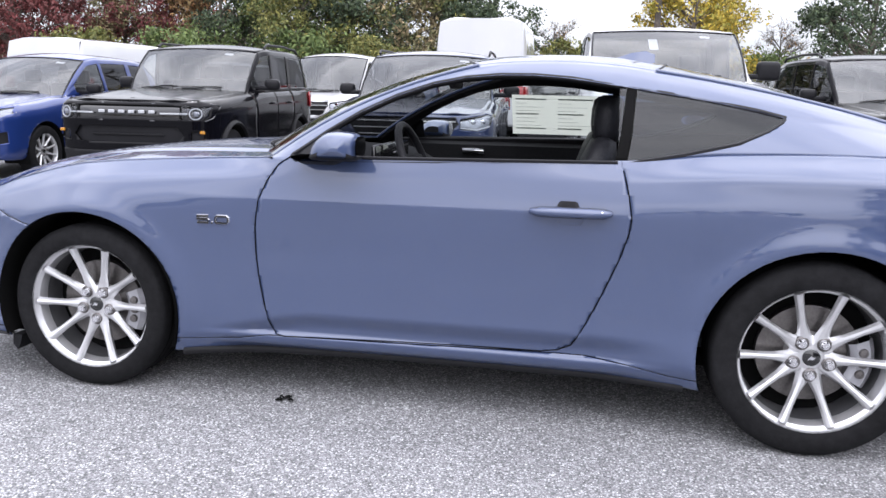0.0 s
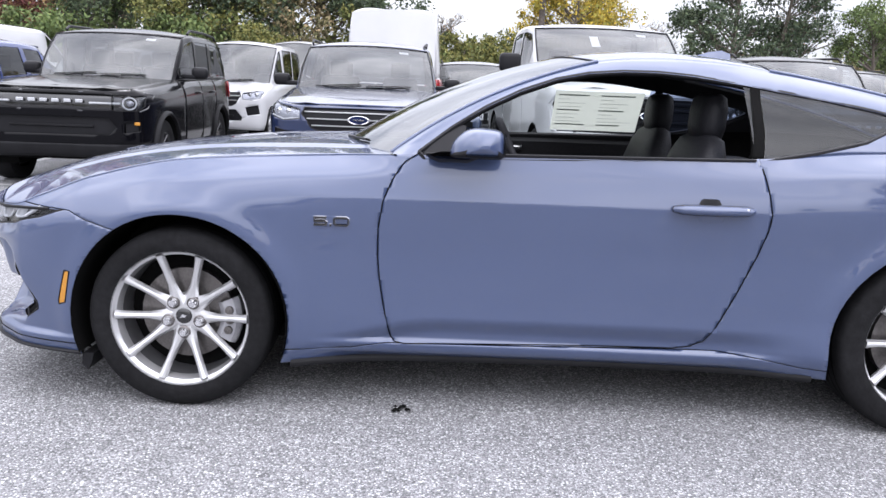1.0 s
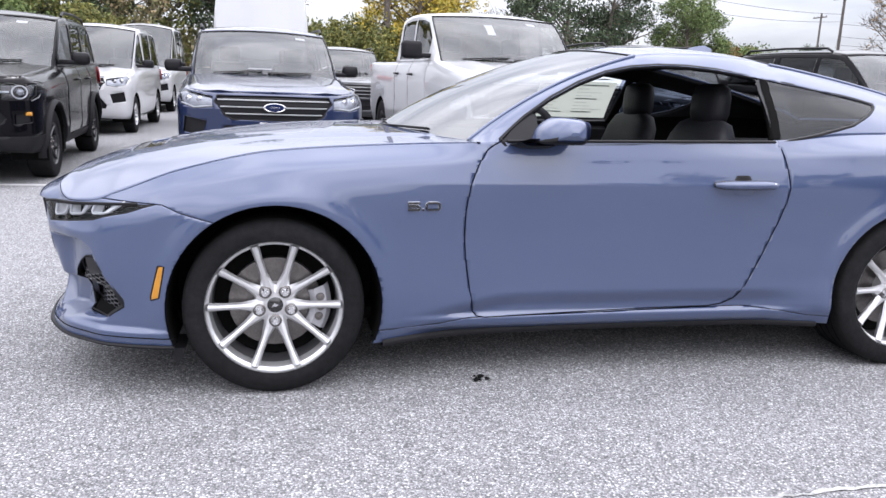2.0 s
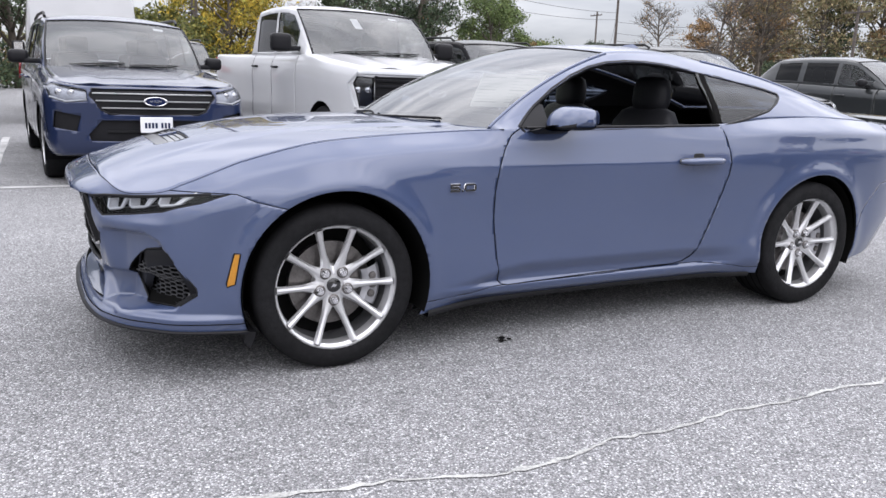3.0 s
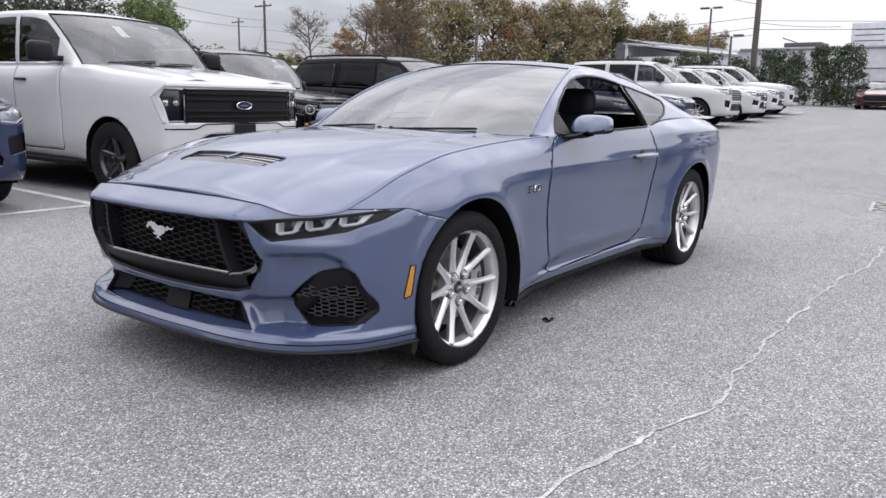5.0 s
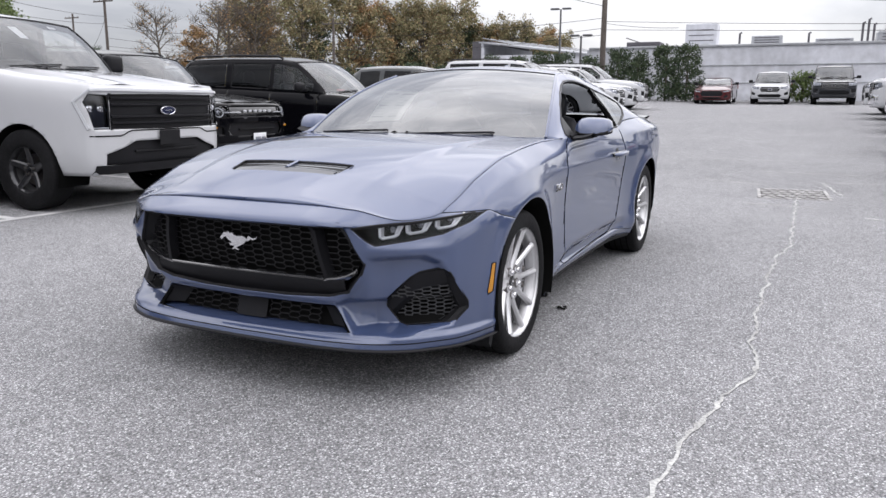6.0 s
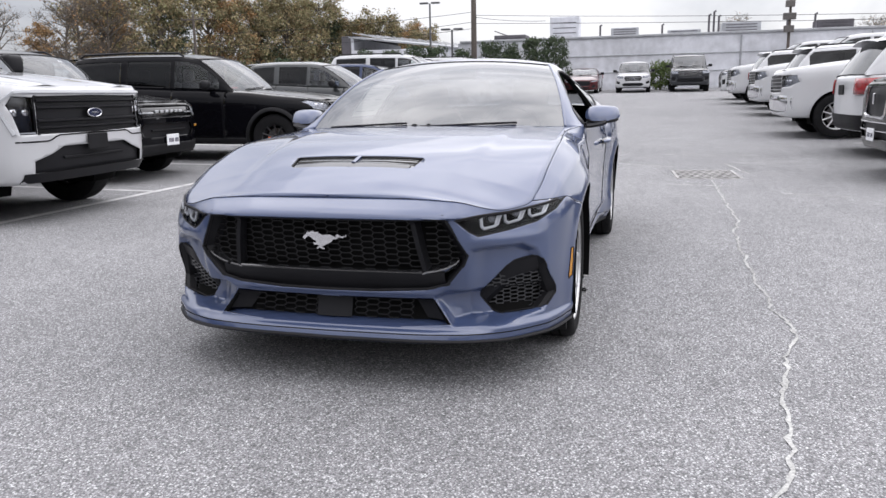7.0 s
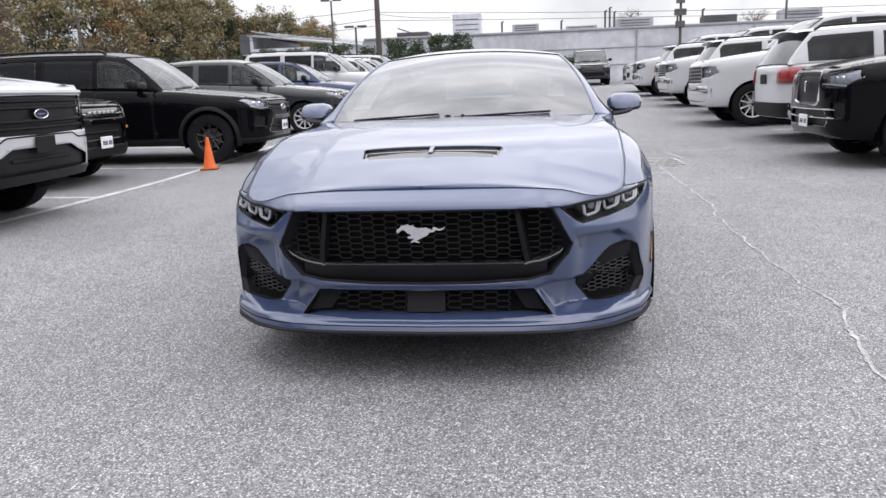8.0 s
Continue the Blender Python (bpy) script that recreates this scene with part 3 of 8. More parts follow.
# ---- wheels (axis along y, outer face towards +y)
def wheel(parent, m, tyre_r, rim_r, width, spokes=10, paired=True, metal=None, disc=True, fine=True, caliper=True, lugs=5):
    metal = metal or ALLOY
    hub = part("wheel", lathe([(rim_r * 0.98, width * 0.42), (rim_r, width * 0.46), (rim_r * 1.01, width * 0.44), (rim_r * 0.985, width * 0.40), (rim_r * 0.945, width * 0.37), (rim_r * 0.925, width * 0.30), (rim_r * 0.915, width * 0.22)], 48 if fine else 24), metal, parent)
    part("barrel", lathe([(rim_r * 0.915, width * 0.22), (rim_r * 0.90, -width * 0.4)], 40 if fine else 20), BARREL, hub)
    hub.matrix_basis = m
    w = width / 2
    n = 64 if fine else 28
    part("tyre", lathe([(rim_r * 0.99, w * 0.90), (rim_r + 0.012, w * 0.97), (rim_r + 0.03, w * 1.0), (tyre_r - 0.03, w * 0.99), (tyre_r - 0.012, w * 0.93), (tyre_r - 0.003, w * 0.82), (tyre_r, w * 0.5), (tyre_r, -w * 0.5), (tyre_r - 0.004, -w * 0.85), (tyre_r - 0.03, -w * 0.98), (rim_r, -w * 0.9)], n), RUBBER, hub, "black rubber tyre", 50)
    if fine:
        grooves = []
        for y in (-0.5, -0.17, 0.17, 0.5):
            grooves.append(lathe([(tyre_r + 0.001, w * y - 0.004), (tyre_r + 0.0015, w * y), (tyre_r + 0.001, w * y + 0.004)], n))
        part("tread_groove", joined(*grooves), UNDER, hub)
    bars = []
    gap = 2 * math.pi / spokes
    for k in range(spokes):
        if paired:
            a = (k // 2) * gap * 2 + (0.52 if k % 2 else -0.52) * gap + math.pi / 2
            a_in = (k // 2) * gap * 2 + (0.24 if k % 2 else -0.24) * gap + math.pi / 2
        else:
            a = a_in = k * gap + math.pi / 2
        foot = Vector((math.cos(a_in), 0, math.sin(a_in))) * rim_r * 0.17
        tip = Vector((math.cos(a), 0, math.sin(a))) * rim_r * 0.955
        d = (tip - foot).normalized()
        s = Vector((-d.z, 0, d.x))
        rows = []
        for t in (0, 0.12, 0.26, 0.43, 0.7, 0.92, 1.0):
            wd = rim_r * ((0.132 - 0.074 * min(1, t * 2.2) + 0.016 * max(0, t - 0.8) / 0.2) if spokes >= 8 else (0.2 - 0.06 * t))
            y = width * (0.27 + 0.15 * t ** 1.6)
            c = foot.lerp(tip, t)
            rows.append([c + s * wd * p + Vector((0, y + q, 0)) for p, q in ((0.50, -0.032), (0.95, -0.012), (0.55, 0.0), (0.08, 0.003), (-0.08, 0.003), (-0.55, 0.0), (-0.95, -0.012), (-0.50, -0.032))])
        bars.append(grid([[tuple(q) for q in row] for row in rows], flip=True))
    for k, b in enumerate(bars):
        part("spoke", b, metal, hub, smooth=12)
    part("hub", lathe([(0.001, width * 0.27), (rim_r * 0.13, width * 0.27), (rim_r * 0.24, width * 0.255), (rim_r * 0.30, width * 0.22), (rim_r * 0.32, width * 0.05)], 30 if fine else 16), metal, hub)
    part("centre_cap", lathe([(0.001, width * 0.295), (rim_r * 0.10, width * 0.292), (rim_r * 0.118, width * 0.28), (rim_r * 0.12, width * 0.26)], 24), GLOSS_BLACK, hub, "round black centre cap")
    if fine:
        emb = slab([(-0.013, -0.004), (-0.004, 0.006), (0.006, 0.004), (0.014, 0.009), (0.008, -0.002), (0.002, -0.008), (-0.006, -0.003)], 0, 0.002, lambda a, b, d: (-a, width * 0.2945 + d, b))
        part("cap_emblem", emb, CHROME, hub)
    if lugs:
        for k in range(lugs):
            a = 2 * math.pi * k / lugs + math.pi / 2
            if paired:
                a += 0.0
            r = rim_r * 0.245
            if fine:
                part("lug_seat", moved(lathe([(0.0165, 0.004), (0.020, 0.006), (0.024, 0.004), (0.026, -0.01)], 16), Matrix.Translation((r * math.cos(a), width * 0.272, r * math.sin(a)))), STEEL, hub)
            nut = moved(lathe([(0.001, 0.024), (0.011, 0.024), (0.0145, 0.018), (0.0155, 0.0), (0.021, -0.002)], 6 if not fine else 12), Matrix.Translation((r * math.cos(a), width * 0.272, r * math.sin(a))))
            part("lug_nut", nut, CHROME if fine else STEEL, hub)
    if disc:
        part("brake_disc", lathe([(rim_r * 0.25, 0.02), (rim_r * 0.68, 0.02), (rim_r * 0.68, -0.01), (rim_r * 0.25, -0.01)], 40), STEEL, hub, "grey steel brake disc")
        # near-black disc added to hold the shade behind the spokes
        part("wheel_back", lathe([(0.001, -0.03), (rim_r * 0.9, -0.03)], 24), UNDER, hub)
    return hub


def caliper(parent, m, rim_r, width, angle):
    c = []
    arc = [math.radians(angle + d) for d in np.linspace(-26, 26, 9)]
    rows = []
    for a in arc:
        ca, sa = math.cos(a), math.sin(a)
        prof = [(0.52, 0.022), (0.52, 0.05), (0.6, 0.066), (0.76, 0.064), (0.83, 0.045), (0.83, 0.02)]
        rows.append([(rim_r * r * ca, y, rim_r * r * sa) for r, y in prof])
    c.append(grid(rows))
    ob = part("brake_caliper", joined(*c), CALIPER, parent, "grey metal brake caliper")
    ob.matrix_basis = m
    for k in (-13, 0, 13):
        a = math.radians(angle + k)
        d = moved(lathe([(0.001, 0.076), (0.014, 0.074), (0.018, 0.06)], 12), Matrix.Translation((rim_r * 0.67 * math.cos(a), 0, rim_r * 0.67 * math.sin(a))))
        part("piston_cover", d, STEEL, ob)
    return ob


# ---------------------------------------------------------------- ground
def soft(x):
    return x + 0.5 * math.log1p(math.exp(-x / 0.5)) if x > -8 else 0.0


def ground_z(x, y):
    """The lot falls to a drain beside the car and climbs gently away from it."""
    x, y = min(x, 60), min(max(y, -30), 30)
    return 0.031 * soft(x - 6.3) + 0.016 * soft(abs(y + 1.0) - 4.2)


def make_ground():
    xs = sorted(set(np.round(np.concatenate((np.linspace(-14, 62, 96), [-900, -400, -150, -60, -30, 90, 160, 400, 900])), 3)))
    ys = sorted(set(np.round(np.concatenate((np.linspace(-32, 34, 84), [-900, -400, -150, -60, 60, 150, 400, 900])), 3)))
    pts = [[(x, y, ground_z(x, y)) for y in ys] for x in xs]
    ob = mesh_ob("ground", grid(pts, flip=True), ASPHALT)
    tagged(ob, "worn pale grey asphalt of a parking lot", "ground", kind="structure")


def ribbon(path, widths, lift=0.004):
    """A flat strip on the ground along a path."""
    pts = []
    p = [Vector((*q, 0)) for q in path]
    for i, q in enumerate(p):
        d = (p[min(i + 1, len(p) - 1)] - p[max(i - 1, 0)]).normalized()
        s = Vector((-d.y, d.x, 0))
        w = widths[i] if not isinstance(widths, (int, float)) else widths
        row = []
        for k in (-0.5, 0, 0.5):
            c = q + s * w * k
            row.append((c.x, c.y, ground_z(c.x, c.y) + lift))
        pts.append(row)
    return grid(pts)


def make_markings():
    rng = random.Random(3)
    # parking bay lines of the row behind the car, along y, with a head line
    for x in (-8.0, -4.75, -1.55, 1.5, 4.6, 7.55, 10.6, 13.9, 17.2, 20.5, 23.8, 27.1, 30.4):
        y0 = 4.7
        path = [(x + 0.004 * math.sin(k), y0 + 0.28 * k) for k in range(20)]
        ob = mesh_ob("bay_line", ribbon(path, 0.1), LINE_PAINT, 0)
        tagged(ob, "worn white painted parking bay line on asphalt", "line", "parking bay lines", "structure")
    for x in (4.6, 8.3, 11.4, 14.6, 17.8, 21.0, 24.2):
        path = [(x, -4.7 - 0.3 * k) for k in range(20)]
        ob = mesh_ob("bay_line", ribbon(path, 0.1), LINE_PAINT, 0)
        tagged(ob, "worn white painted parking bay line on asphalt", "line", "parking bay lines", "structure")
    # the line that runs along the bays' mouths
    path = [(-9 + 0.4 * k, HEAD_LINE[0] + HEAD_LINE[1] * (-9 + 0.4 * k)) for k in range(110)]
    ob = mesh_ob("bay_head_line", ribbon(path, 0.1, 0.005), LINE_PAINT, 0)
    tagged(ob, "long worn white painted line along the bays", "line", kind="structure")
    # pale filled crack
    rng = random.Random(8)
    pts, widths = [], []
    x = -7.5
    key = curve((-7.5, -2.6, -0.95, -0.67, -0.26, 0.13, 0.3, 0.55, 1.0, 2.1, 2.5, 2.9, 3.5, 4.6, 7.2), (-0.3, -1.2, -1.692, -1.715, -1.777, -1.877, -1.897, -1.863, -1.86, -1.862, -1.9, -1.895, -1.99, -1.99, -2.0))
    drift = 0.0
    while x < 7.2:
        drift = 0.75 * drift + rng.uniform(-0.012, 0.012)
        pts.append((x, float(key(x)) + drift))
        widths.append(rng.uniform(0.006, 0.022) * (1.5 if rng.random() < 0.2 else 1))
        x += rng.uniform(0.02, 0.05)
    crack = surface("crack_filler", (0.38, 0.38, 0.37), 0.9, grain=(90, 0.35), stain=(5, 0.25))
    ob = mesh_ob("crack", ribbon(pts, widths), crack, 0)
    tagged(ob, "long jagged pale crack across the asphalt", "crack", kind="structure")
    # short pale streaks and hairline cracks round the drain
    rng = random.Random(21)
    for x0, y0, ang, run in ((6.0, -2.2, 80, 0.9), (7.9, -1.6, 65, 1.0), (9.4, -2.9, 85, 1.6), (8.6, -3.4, 100, 1.1), (11.2, -2.0, 88, 2.2), (12.6, -3.1, 95, 1.8), (5.2, -3.3, 70, 0.8), (7.2, -2.5, 10, 1.4)):
        a, pts, widths = radians(ang), [], []
        for k in range(int(run / 0.07)):
            pts.append((x0 + 0.07 * k * math.cos(a) + rng.uniform(-0.02, 0.02), y0 + 0.07 * k * math.sin(a) + rng.uniform(-0.02, 0.02)))
            widths.append(rng.uniform(0.008, 0.04))
        ob = mesh_ob("crack", ribbon(pts, widths, 0.0045), crack, 0)
        tagged(ob, "short pale streak worn into the asphalt", "crack", "pale streaks", "structure")
    # dark oily spot
    v, f = [], []
    spots = []
    rng = random.Random(5)
    for k in range(11):
        cx, cy = 0.80 + rng.gauss(0, 0.014), -0.86 + rng.gauss(0, 0.014)
        r = rng.uniform(0.006, 0.017)
        n = 9
        pts = [(cx + r * (0.7 + 0.5 * rng.random()) * math.cos(a), cy + r * (0.5 + 0.4 * rng.random()) * math.sin(a), 0.006 + 0.004 * rng.random()) for a in np.linspace(0, 2 * math.pi, n, endpoint=False)]
        spots.append(([(cx, cy, 0.016)] + pts, [(0, i + 1, (i + 1) % n + 1) for i in range(n)]))
    ob = mesh_ob("debris", joined(*spots), UNDER)
    tagged(ob, "small black clump of debris on the asphalt", "debris")


def make_drain():
    t = thing("storm_drain", pose(7.12, -1.95, ground_z(7.12, -1.95) - 0.004, ry=-1.5, rz=4), "worn iron drain grate flush in the asphalt", "drain")
    iron = surface("cast_iron", (0.34, 0.335, 0.33), 0.75, 0.3, grain=(60, 0.3), stain=(6, 0.3))
    # thin near-black plate, no hollow: the pit's shade is put into its colour
    part("pit", box(0, 0, 0.004, 0.80, 0.74, 0.004), UNDER, t)
    for y in (-0.39, 0.39):
        part("frame", box(0, y, 0.007, 0.86, 0.04, 0.010, 0.003), iron, t)
    for x in (-0.42, 0.42):
        part("frame", box(x, 0, 0.007, 0.04, 0.74, 0.010, 0.003), iron, t)
    for k in range(-5, 6):
        # slanting bars, cut off at the frame
        y = 0.115 * k
        a, b = max(-0.36, y - 0.31), min(0.36, y + 0.31)
        if b - a > 0.06:
            part("grate_bar", tube([((a - y) * 1.28, a, 0.009), ((b - y) * 1.28, b, 0.009)], 0.022, 6, flat=0.25), iron, t)
    for x in (-0.2, 0.0, 0.2):
        part("grate_bar", box(x, 0, 0.0095, 0.035, 0.74, 0.008, 0.003), iron, t)


HEAD_LINE = (4.7, 0.0)
make_ground()
make_markings()
make_drain()


# ---------------------------------------------------------------- the blue coupe
# x runs back from the front axle, y to the car's right, z up
COUPE_OUTLINE = [
    (-0.905, 0.00, 0.205, 0.757), (-0.896, 0.30, 0.205, 0.755), (-0.862, 0.52, 0.203, 0.744), (-0.770, 0.705, 0.200, 0.706),
    (-0.690, 0.783, 0.198, 0.712), (-0.600, 0.850, 0.196, 0.742), (-0.36, 0.915, 0.192, 0.828), (0.0, 0.936, 0.170, 0.908), (0.55, 0.895, 0.190, 0.943),
    (0.85, 0.886, 0.200, 0.957), (1.4, 0.888, 0.205, 0.972), (2.04, 0.905, 0.205, 0.988), (2.40, 0.940, 0.205, 1.02),
    (2.75, 0.955, 0.210, 1.03), (3.2, 0.940, 0.230, 1.015), (3.52, 0.87, 0.27, 0.985), (3.76, 0.66, 0.30, 0.985), (3.87, 0.35, 0.30, 0.99), (3.895, 0.0, 0.30, 0.99)]
COUPE_INSETS = [
    (0.020, 0.045, 0.070, 0.035, 0.006, 0.002, 0.080), (0.020, 0.045, 0.070, 0.035, 0.006, 0.002, 0.080), (0.020, 0.035, 0.055, 0.03, 0.006, 0.010, 0.062),
    (0.025, 0.025, 0.03, 0.015, 0.022, 0.036, 0.044), (0.028, 0.022, 0.025, 0.013, 0.020, 0.038, 0.052), (0.03, 0.02, 0.02, 0.012, 0.018, 0.040, 0.080), (0.03, 0.015, 0.01, 0.01, 0.010, 0.048, 0.118),
    (0.03, 0.015, 0.01, 0.005, 0.004, 0.038, 0.130), (0.035, 0.010, 0.008, 0.008, 0.002, 0.025, 0.112), (0.03, 0.006, 0.009, 0.008, 0.0, 0.018, 0.036)]
COUPE_INSETS += [
    (0.03, 0.006, 0.009, 0.008, 0.0, 0.018, 0.036), (0.035, 0.006, 0.010, 0.010, 0.002, 0.024, 0.062), (0.04, 0.003, 0.014, 0.012, 0.0, 0.03, 0.115),
    (0.03, 0.01, 0.01, 0.005, 0.0, 0.03, 0.12), (0.05, 0.03, 0.02, 0.01, 0.0, 0.03, 0.125), (0.08, 0.05, 0.02, 0.01, 0.0, 0.02, 0.09),
    (0.10, 0.06, 0.02, 0.01, 0.0, 0.01, 0.04), (0.10, 0.06, 0.02, 0.01, 0.0, 0.01, 0.03), (0.10, 0.06, 0.02, 0.01, 0.0, 0.01, 0.03)]
# the set-back field of the bumper's corner (half width, height): panel under the lamp, blade and intake
CORNER_FIELD = [(0.572, 0.576), (0.765, 0.578), (0.812, 0.548), (0.846, 0.47), (0.878, 0.355), (0.845, 0.284), (0.68, 0.262), (0.505, 0.258), (0.428, 0.372), (0.47, 0.402), (0.545, 0.49)]
VENT_GREY = surface("vent_grey", (0.024, 0.025, 0.028), 0.3, 0.2, 0.6, stain=(9, 0.1))
WHEELBASE, WHEEL_Z = 2.718, 0.337


def ease(a, b, v):
    t = min(1.0, max(0.0, (v - a) / (b - a)))
    return t * t * (3 - 2 * t)


def rounded(poly):
    out = []
    for (a, b), (c, d) in zip(poly, poly[1:] + poly[:1]):
        out += [(a * 0.87 + c * 0.13, b * 0.87 + d * 0.13), (a * 0.13 + c * 0.87, b * 0.13 + d * 0.87)]
    return out


def depth_in(poly, a, b):
    """How deep a point lies inside a flat outline; 0 outside."""
    if not in_poly(poly, a, b):
        return 0.0
    best = 9.0
    for (p, q), (r, t) in zip(poly, poly[1:] + poly[:1]):
        dx, dy = r - p, t - q
        k = min(1.0, max(0.0, ((a - p) * dx + (b - q) * dy) / (dx * dx + dy * dy)))
        best = min(best, math.hypot(a - p - k * dx, b - q - k * dy))
    return best


def coupe_swell(x, z, y):
    """The lips round the wheel arches, the shoulder line, and the facets of the front bumper."""
    out = 0.0
    for cx, k in ((0.004, 0.014), (2.720, 0.016)):
        d = math.hypot(x - cx, z - WHEEL_Z) - 0.40
        out += k * math.exp(-(d / 0.05) ** 2)
    if x < -0.3:
        # flat set-back panel, and the blade that slopes back between the intakes
        if 0.40 < y < 0.88 and 0.24 < z < 0.60:
            k = ease(0.0, 0.026, depth_in(CORNER_FIELD, y, z))
            upper = 0.046 * ease(0.565, 0.66, y) + 0.006
            lower = 0.012 + 0.082 * min(1.0, max(0.0, (y - 0.43) / 0.17))
            lo = 1 - ease(0.375, 0.405, z)
            out -= k * (upper + (lower - upper) * lo) * (1 - 0.45 * ease(0.70, 0.84, y))
        out += 0.006 * ease(0.55, 0.60, y) * (1 - ease(0.78, 0.86, y)) * math.exp(-((z - 0.600) / 0.02) ** 2)
        # the nose's leading edge over the grille
        out += 0.024 * ease(0.680, 0.690, z) * max(0.0, 1 - max(0.0, z - 0.690) / 0.066) * (1 - ease(0.46, 0.57, y))
        # the ledge over the chin
        ledge = ease(0.60, 0.68, y)
        out += 0.020 * ledge * (1 - ease(0.252, 0.272, z)) * ease(-0.3, -0.5, x)
        out += 0.018 * (1 - ledge) * (1 - ease(0.236, 0.258, z))
        out += 0.012 * math.exp(-((z - 0.388) / 0.012) ** 2) * math.exp(-(y / 0.42) ** 4)
    if 0.4 < x < 3.4:
        # the crease along the door
        out += 0.0035 * ease(0.3, 0.6, x) * (1 - ease(2.0, 2.2, x)) * math.exp(-abs(z - 0.802) / 0.02)
        # the crease over the rear wheel and the pressed line above the sill
        k = 1 / (1 + math.exp(-(x - 2.25) / 0.08))
        out += 0.012 * k * math.exp(-((z - 0.955) / 0.045) ** 2)
        low = 0.30 + 0.075 * ease(0.45, 0.95, x)
        out += ease(0.42, 0.70, x) * (1 - ease(1.95, 2.30, x)) * (-0.030 * ease(low, low - 0.075, z) + 0.020 * ease(0.286, 0.264, z) - 0.034 * ease(0.238, 0.195, z))
    return out


def coupe_bonnet(x, y):
    """Two raised lines along the bonnet and a shallow hollow for the vent."""
    line = 0.43 + 0.12 * (x + 0.8) / 1.5
    z = 0.007 * (1 - ease(line, line + 0.05, abs(y))) * min(1, max(0, (x + 0.82) / 0.4))
    return z


def coupe():
    car = thing("sports_coupe", pose(0, 0, 0), "slate blue two door sports coupe parked on asphalt, driver window lowered", "car")
    sh = Shell(
        COUPE_OUTLINE, COUPE_INSETS,
        bonnet=[(-0.86, 0.754), (-0.7, 0.815), (-0.546, 0.860), (-0.17, 0.926), (0.24, 0.960), (0.5, 0.967), (0.8, 0.962)],
        screen={"foot_side": (0.74, 0.757, 0.955), "foot_mid": (0.50, 0.965), "head_side": (1.50, 0.57, 1.312), "head_mid": (1.40, 1.347), "bow": 0.045},
        roof={"side": [(1.62, 0.562, 1.326), (1.8, 0.556, 1.332), (2.0, 0.556, 1.322)], "middle": [(1.40, 1.347), (1.6, 1.375), (1.82, 1.382), (2.05, 1.372), (2.25, 1.345)]},
        rear={"foot_side": (3.27, 0.66, 1.03), "foot_mid": (3.30, 1.045), "head_side": (2.16, 0.555, 1.302), "head_mid": (2.24, 1.346), "bow": 0.03, "way": -1},
        deck=[(3.2, 1.05), (3.4, 1.03), (3.7, 1.02), (3.9, 1.0)], bulge=0.035, swell=coupe_swell, samples=1240)
    both = lambda d: (d, mirrored(d))

    # --- the band round the body, cut into panels
    bm = to_bm(sh.band(200, 112, nose=200))
    arches = [(0.004, 0.390), (2.720, 0.392)]
    for cx, r in arches:
        taken(bm, ring(cx, WHEEL_Z, r, 56), "xz", lambda c: c.y > 0.6)
    front = lambda c: c.x < -0.3
    grille = [(-0.1, 0.685), (0.487, 0.688), (0.565, 0.545), (0.548, 0.505), (0.485, 0.425), (0.40, 0.402), (0.2, 0.392), (-0.1, 0.390)]
    lower = [(-0.1, 0.362), (0.42, 0.368), (0.492, 0.270), (0.3, 0.260), (-0.1, 0.257)]
    vent = [(0.572, 0.366), (0.700, 0.500), (0.795, 0.517), (0.822, 0.498), (0.862, 0.352), (0.825, 0.296), (0.632, 0.284)]
    lamp = [(0.528, 0.677), (0.60, 0.685), (0.70, 0.690), (0.78, 0.700), (0.870, 0.712), (0.850, 0.688), (0.79, 0.654), (0.70, 0.636), (0.602, 0.622), (0.574, 0.638)]
    taken(bm, grille, "yz", front)
    taken(bm, lower, "yz", front)
    vent = rounded(vent)
    taken(bm, vent, "yz", front)
    lamp_cut = to_bm(taken(bm, grown(lamp, 0.007), "yz", front))
    lens = taken(lamp_cut, lamp, "yz")
    lamp_rim = from_bm(lamp_cut)
    lamp_cut.free()
    marker = [(-0.405, 0.503), (-0.383, 0.503), (-0.405, 0.388), (-0.432, 0.378), (-0.434, 0.392)]
    marker_d = taken(bm, marker, "xz", lambda c: c.y > 0.6)
    right = lambda c: c.y > 0.5
    door = [(0.85, 1.2), (0.85, 0.966), (0.796, 0.931), (0.756, 0.87), (0.725, 0.793), (0.71, 0.692), (0.71, 0.59), (0.722, 0.478), (0.742, 0.376), (0.761, 0.29), (0.776, 0.273), (0.811, 0.267), (1.29, 0.278), (1.798, 0.287), (1.859, 0.297), (1.905, 0.32), (1.941, 0.386), (1.995, 0.502), (2.054, 0.649), (2.081, 0.743), (2.086, 0.799), (2.07, 0.886), (2.04, 0.99), (2.022, 1.2)]
    door_d = taken(bm, door, "xz", right)
    bumper = [(-1.2, 0.0), (-1.2, 0.9), (-0.80, 0.9), (-0.70, 0.728), (-0.385, 0.718), (-0.32, 0.69), (-0.20, 0.66), (-0.36, 0.1), (-0.36, 0.0)]
    bumper_d = taken(bm, bumper, "xz", lambda c: c.x < 0, 0.003)
    sill = [(0.3, 0.0), (0.3, 0.238), (0.45, 0.238), (0.618, 0.246), (0.74, 0.267), (1.29, 0.273), (1.798, 0.283), (1.951, 0.285), (2.103, 0.269), (2.25, 0.245), (2.4, 0.243), (2.4, 0.0)]
    sill_d = taken(bm, sill, "xz", right, 0.003)
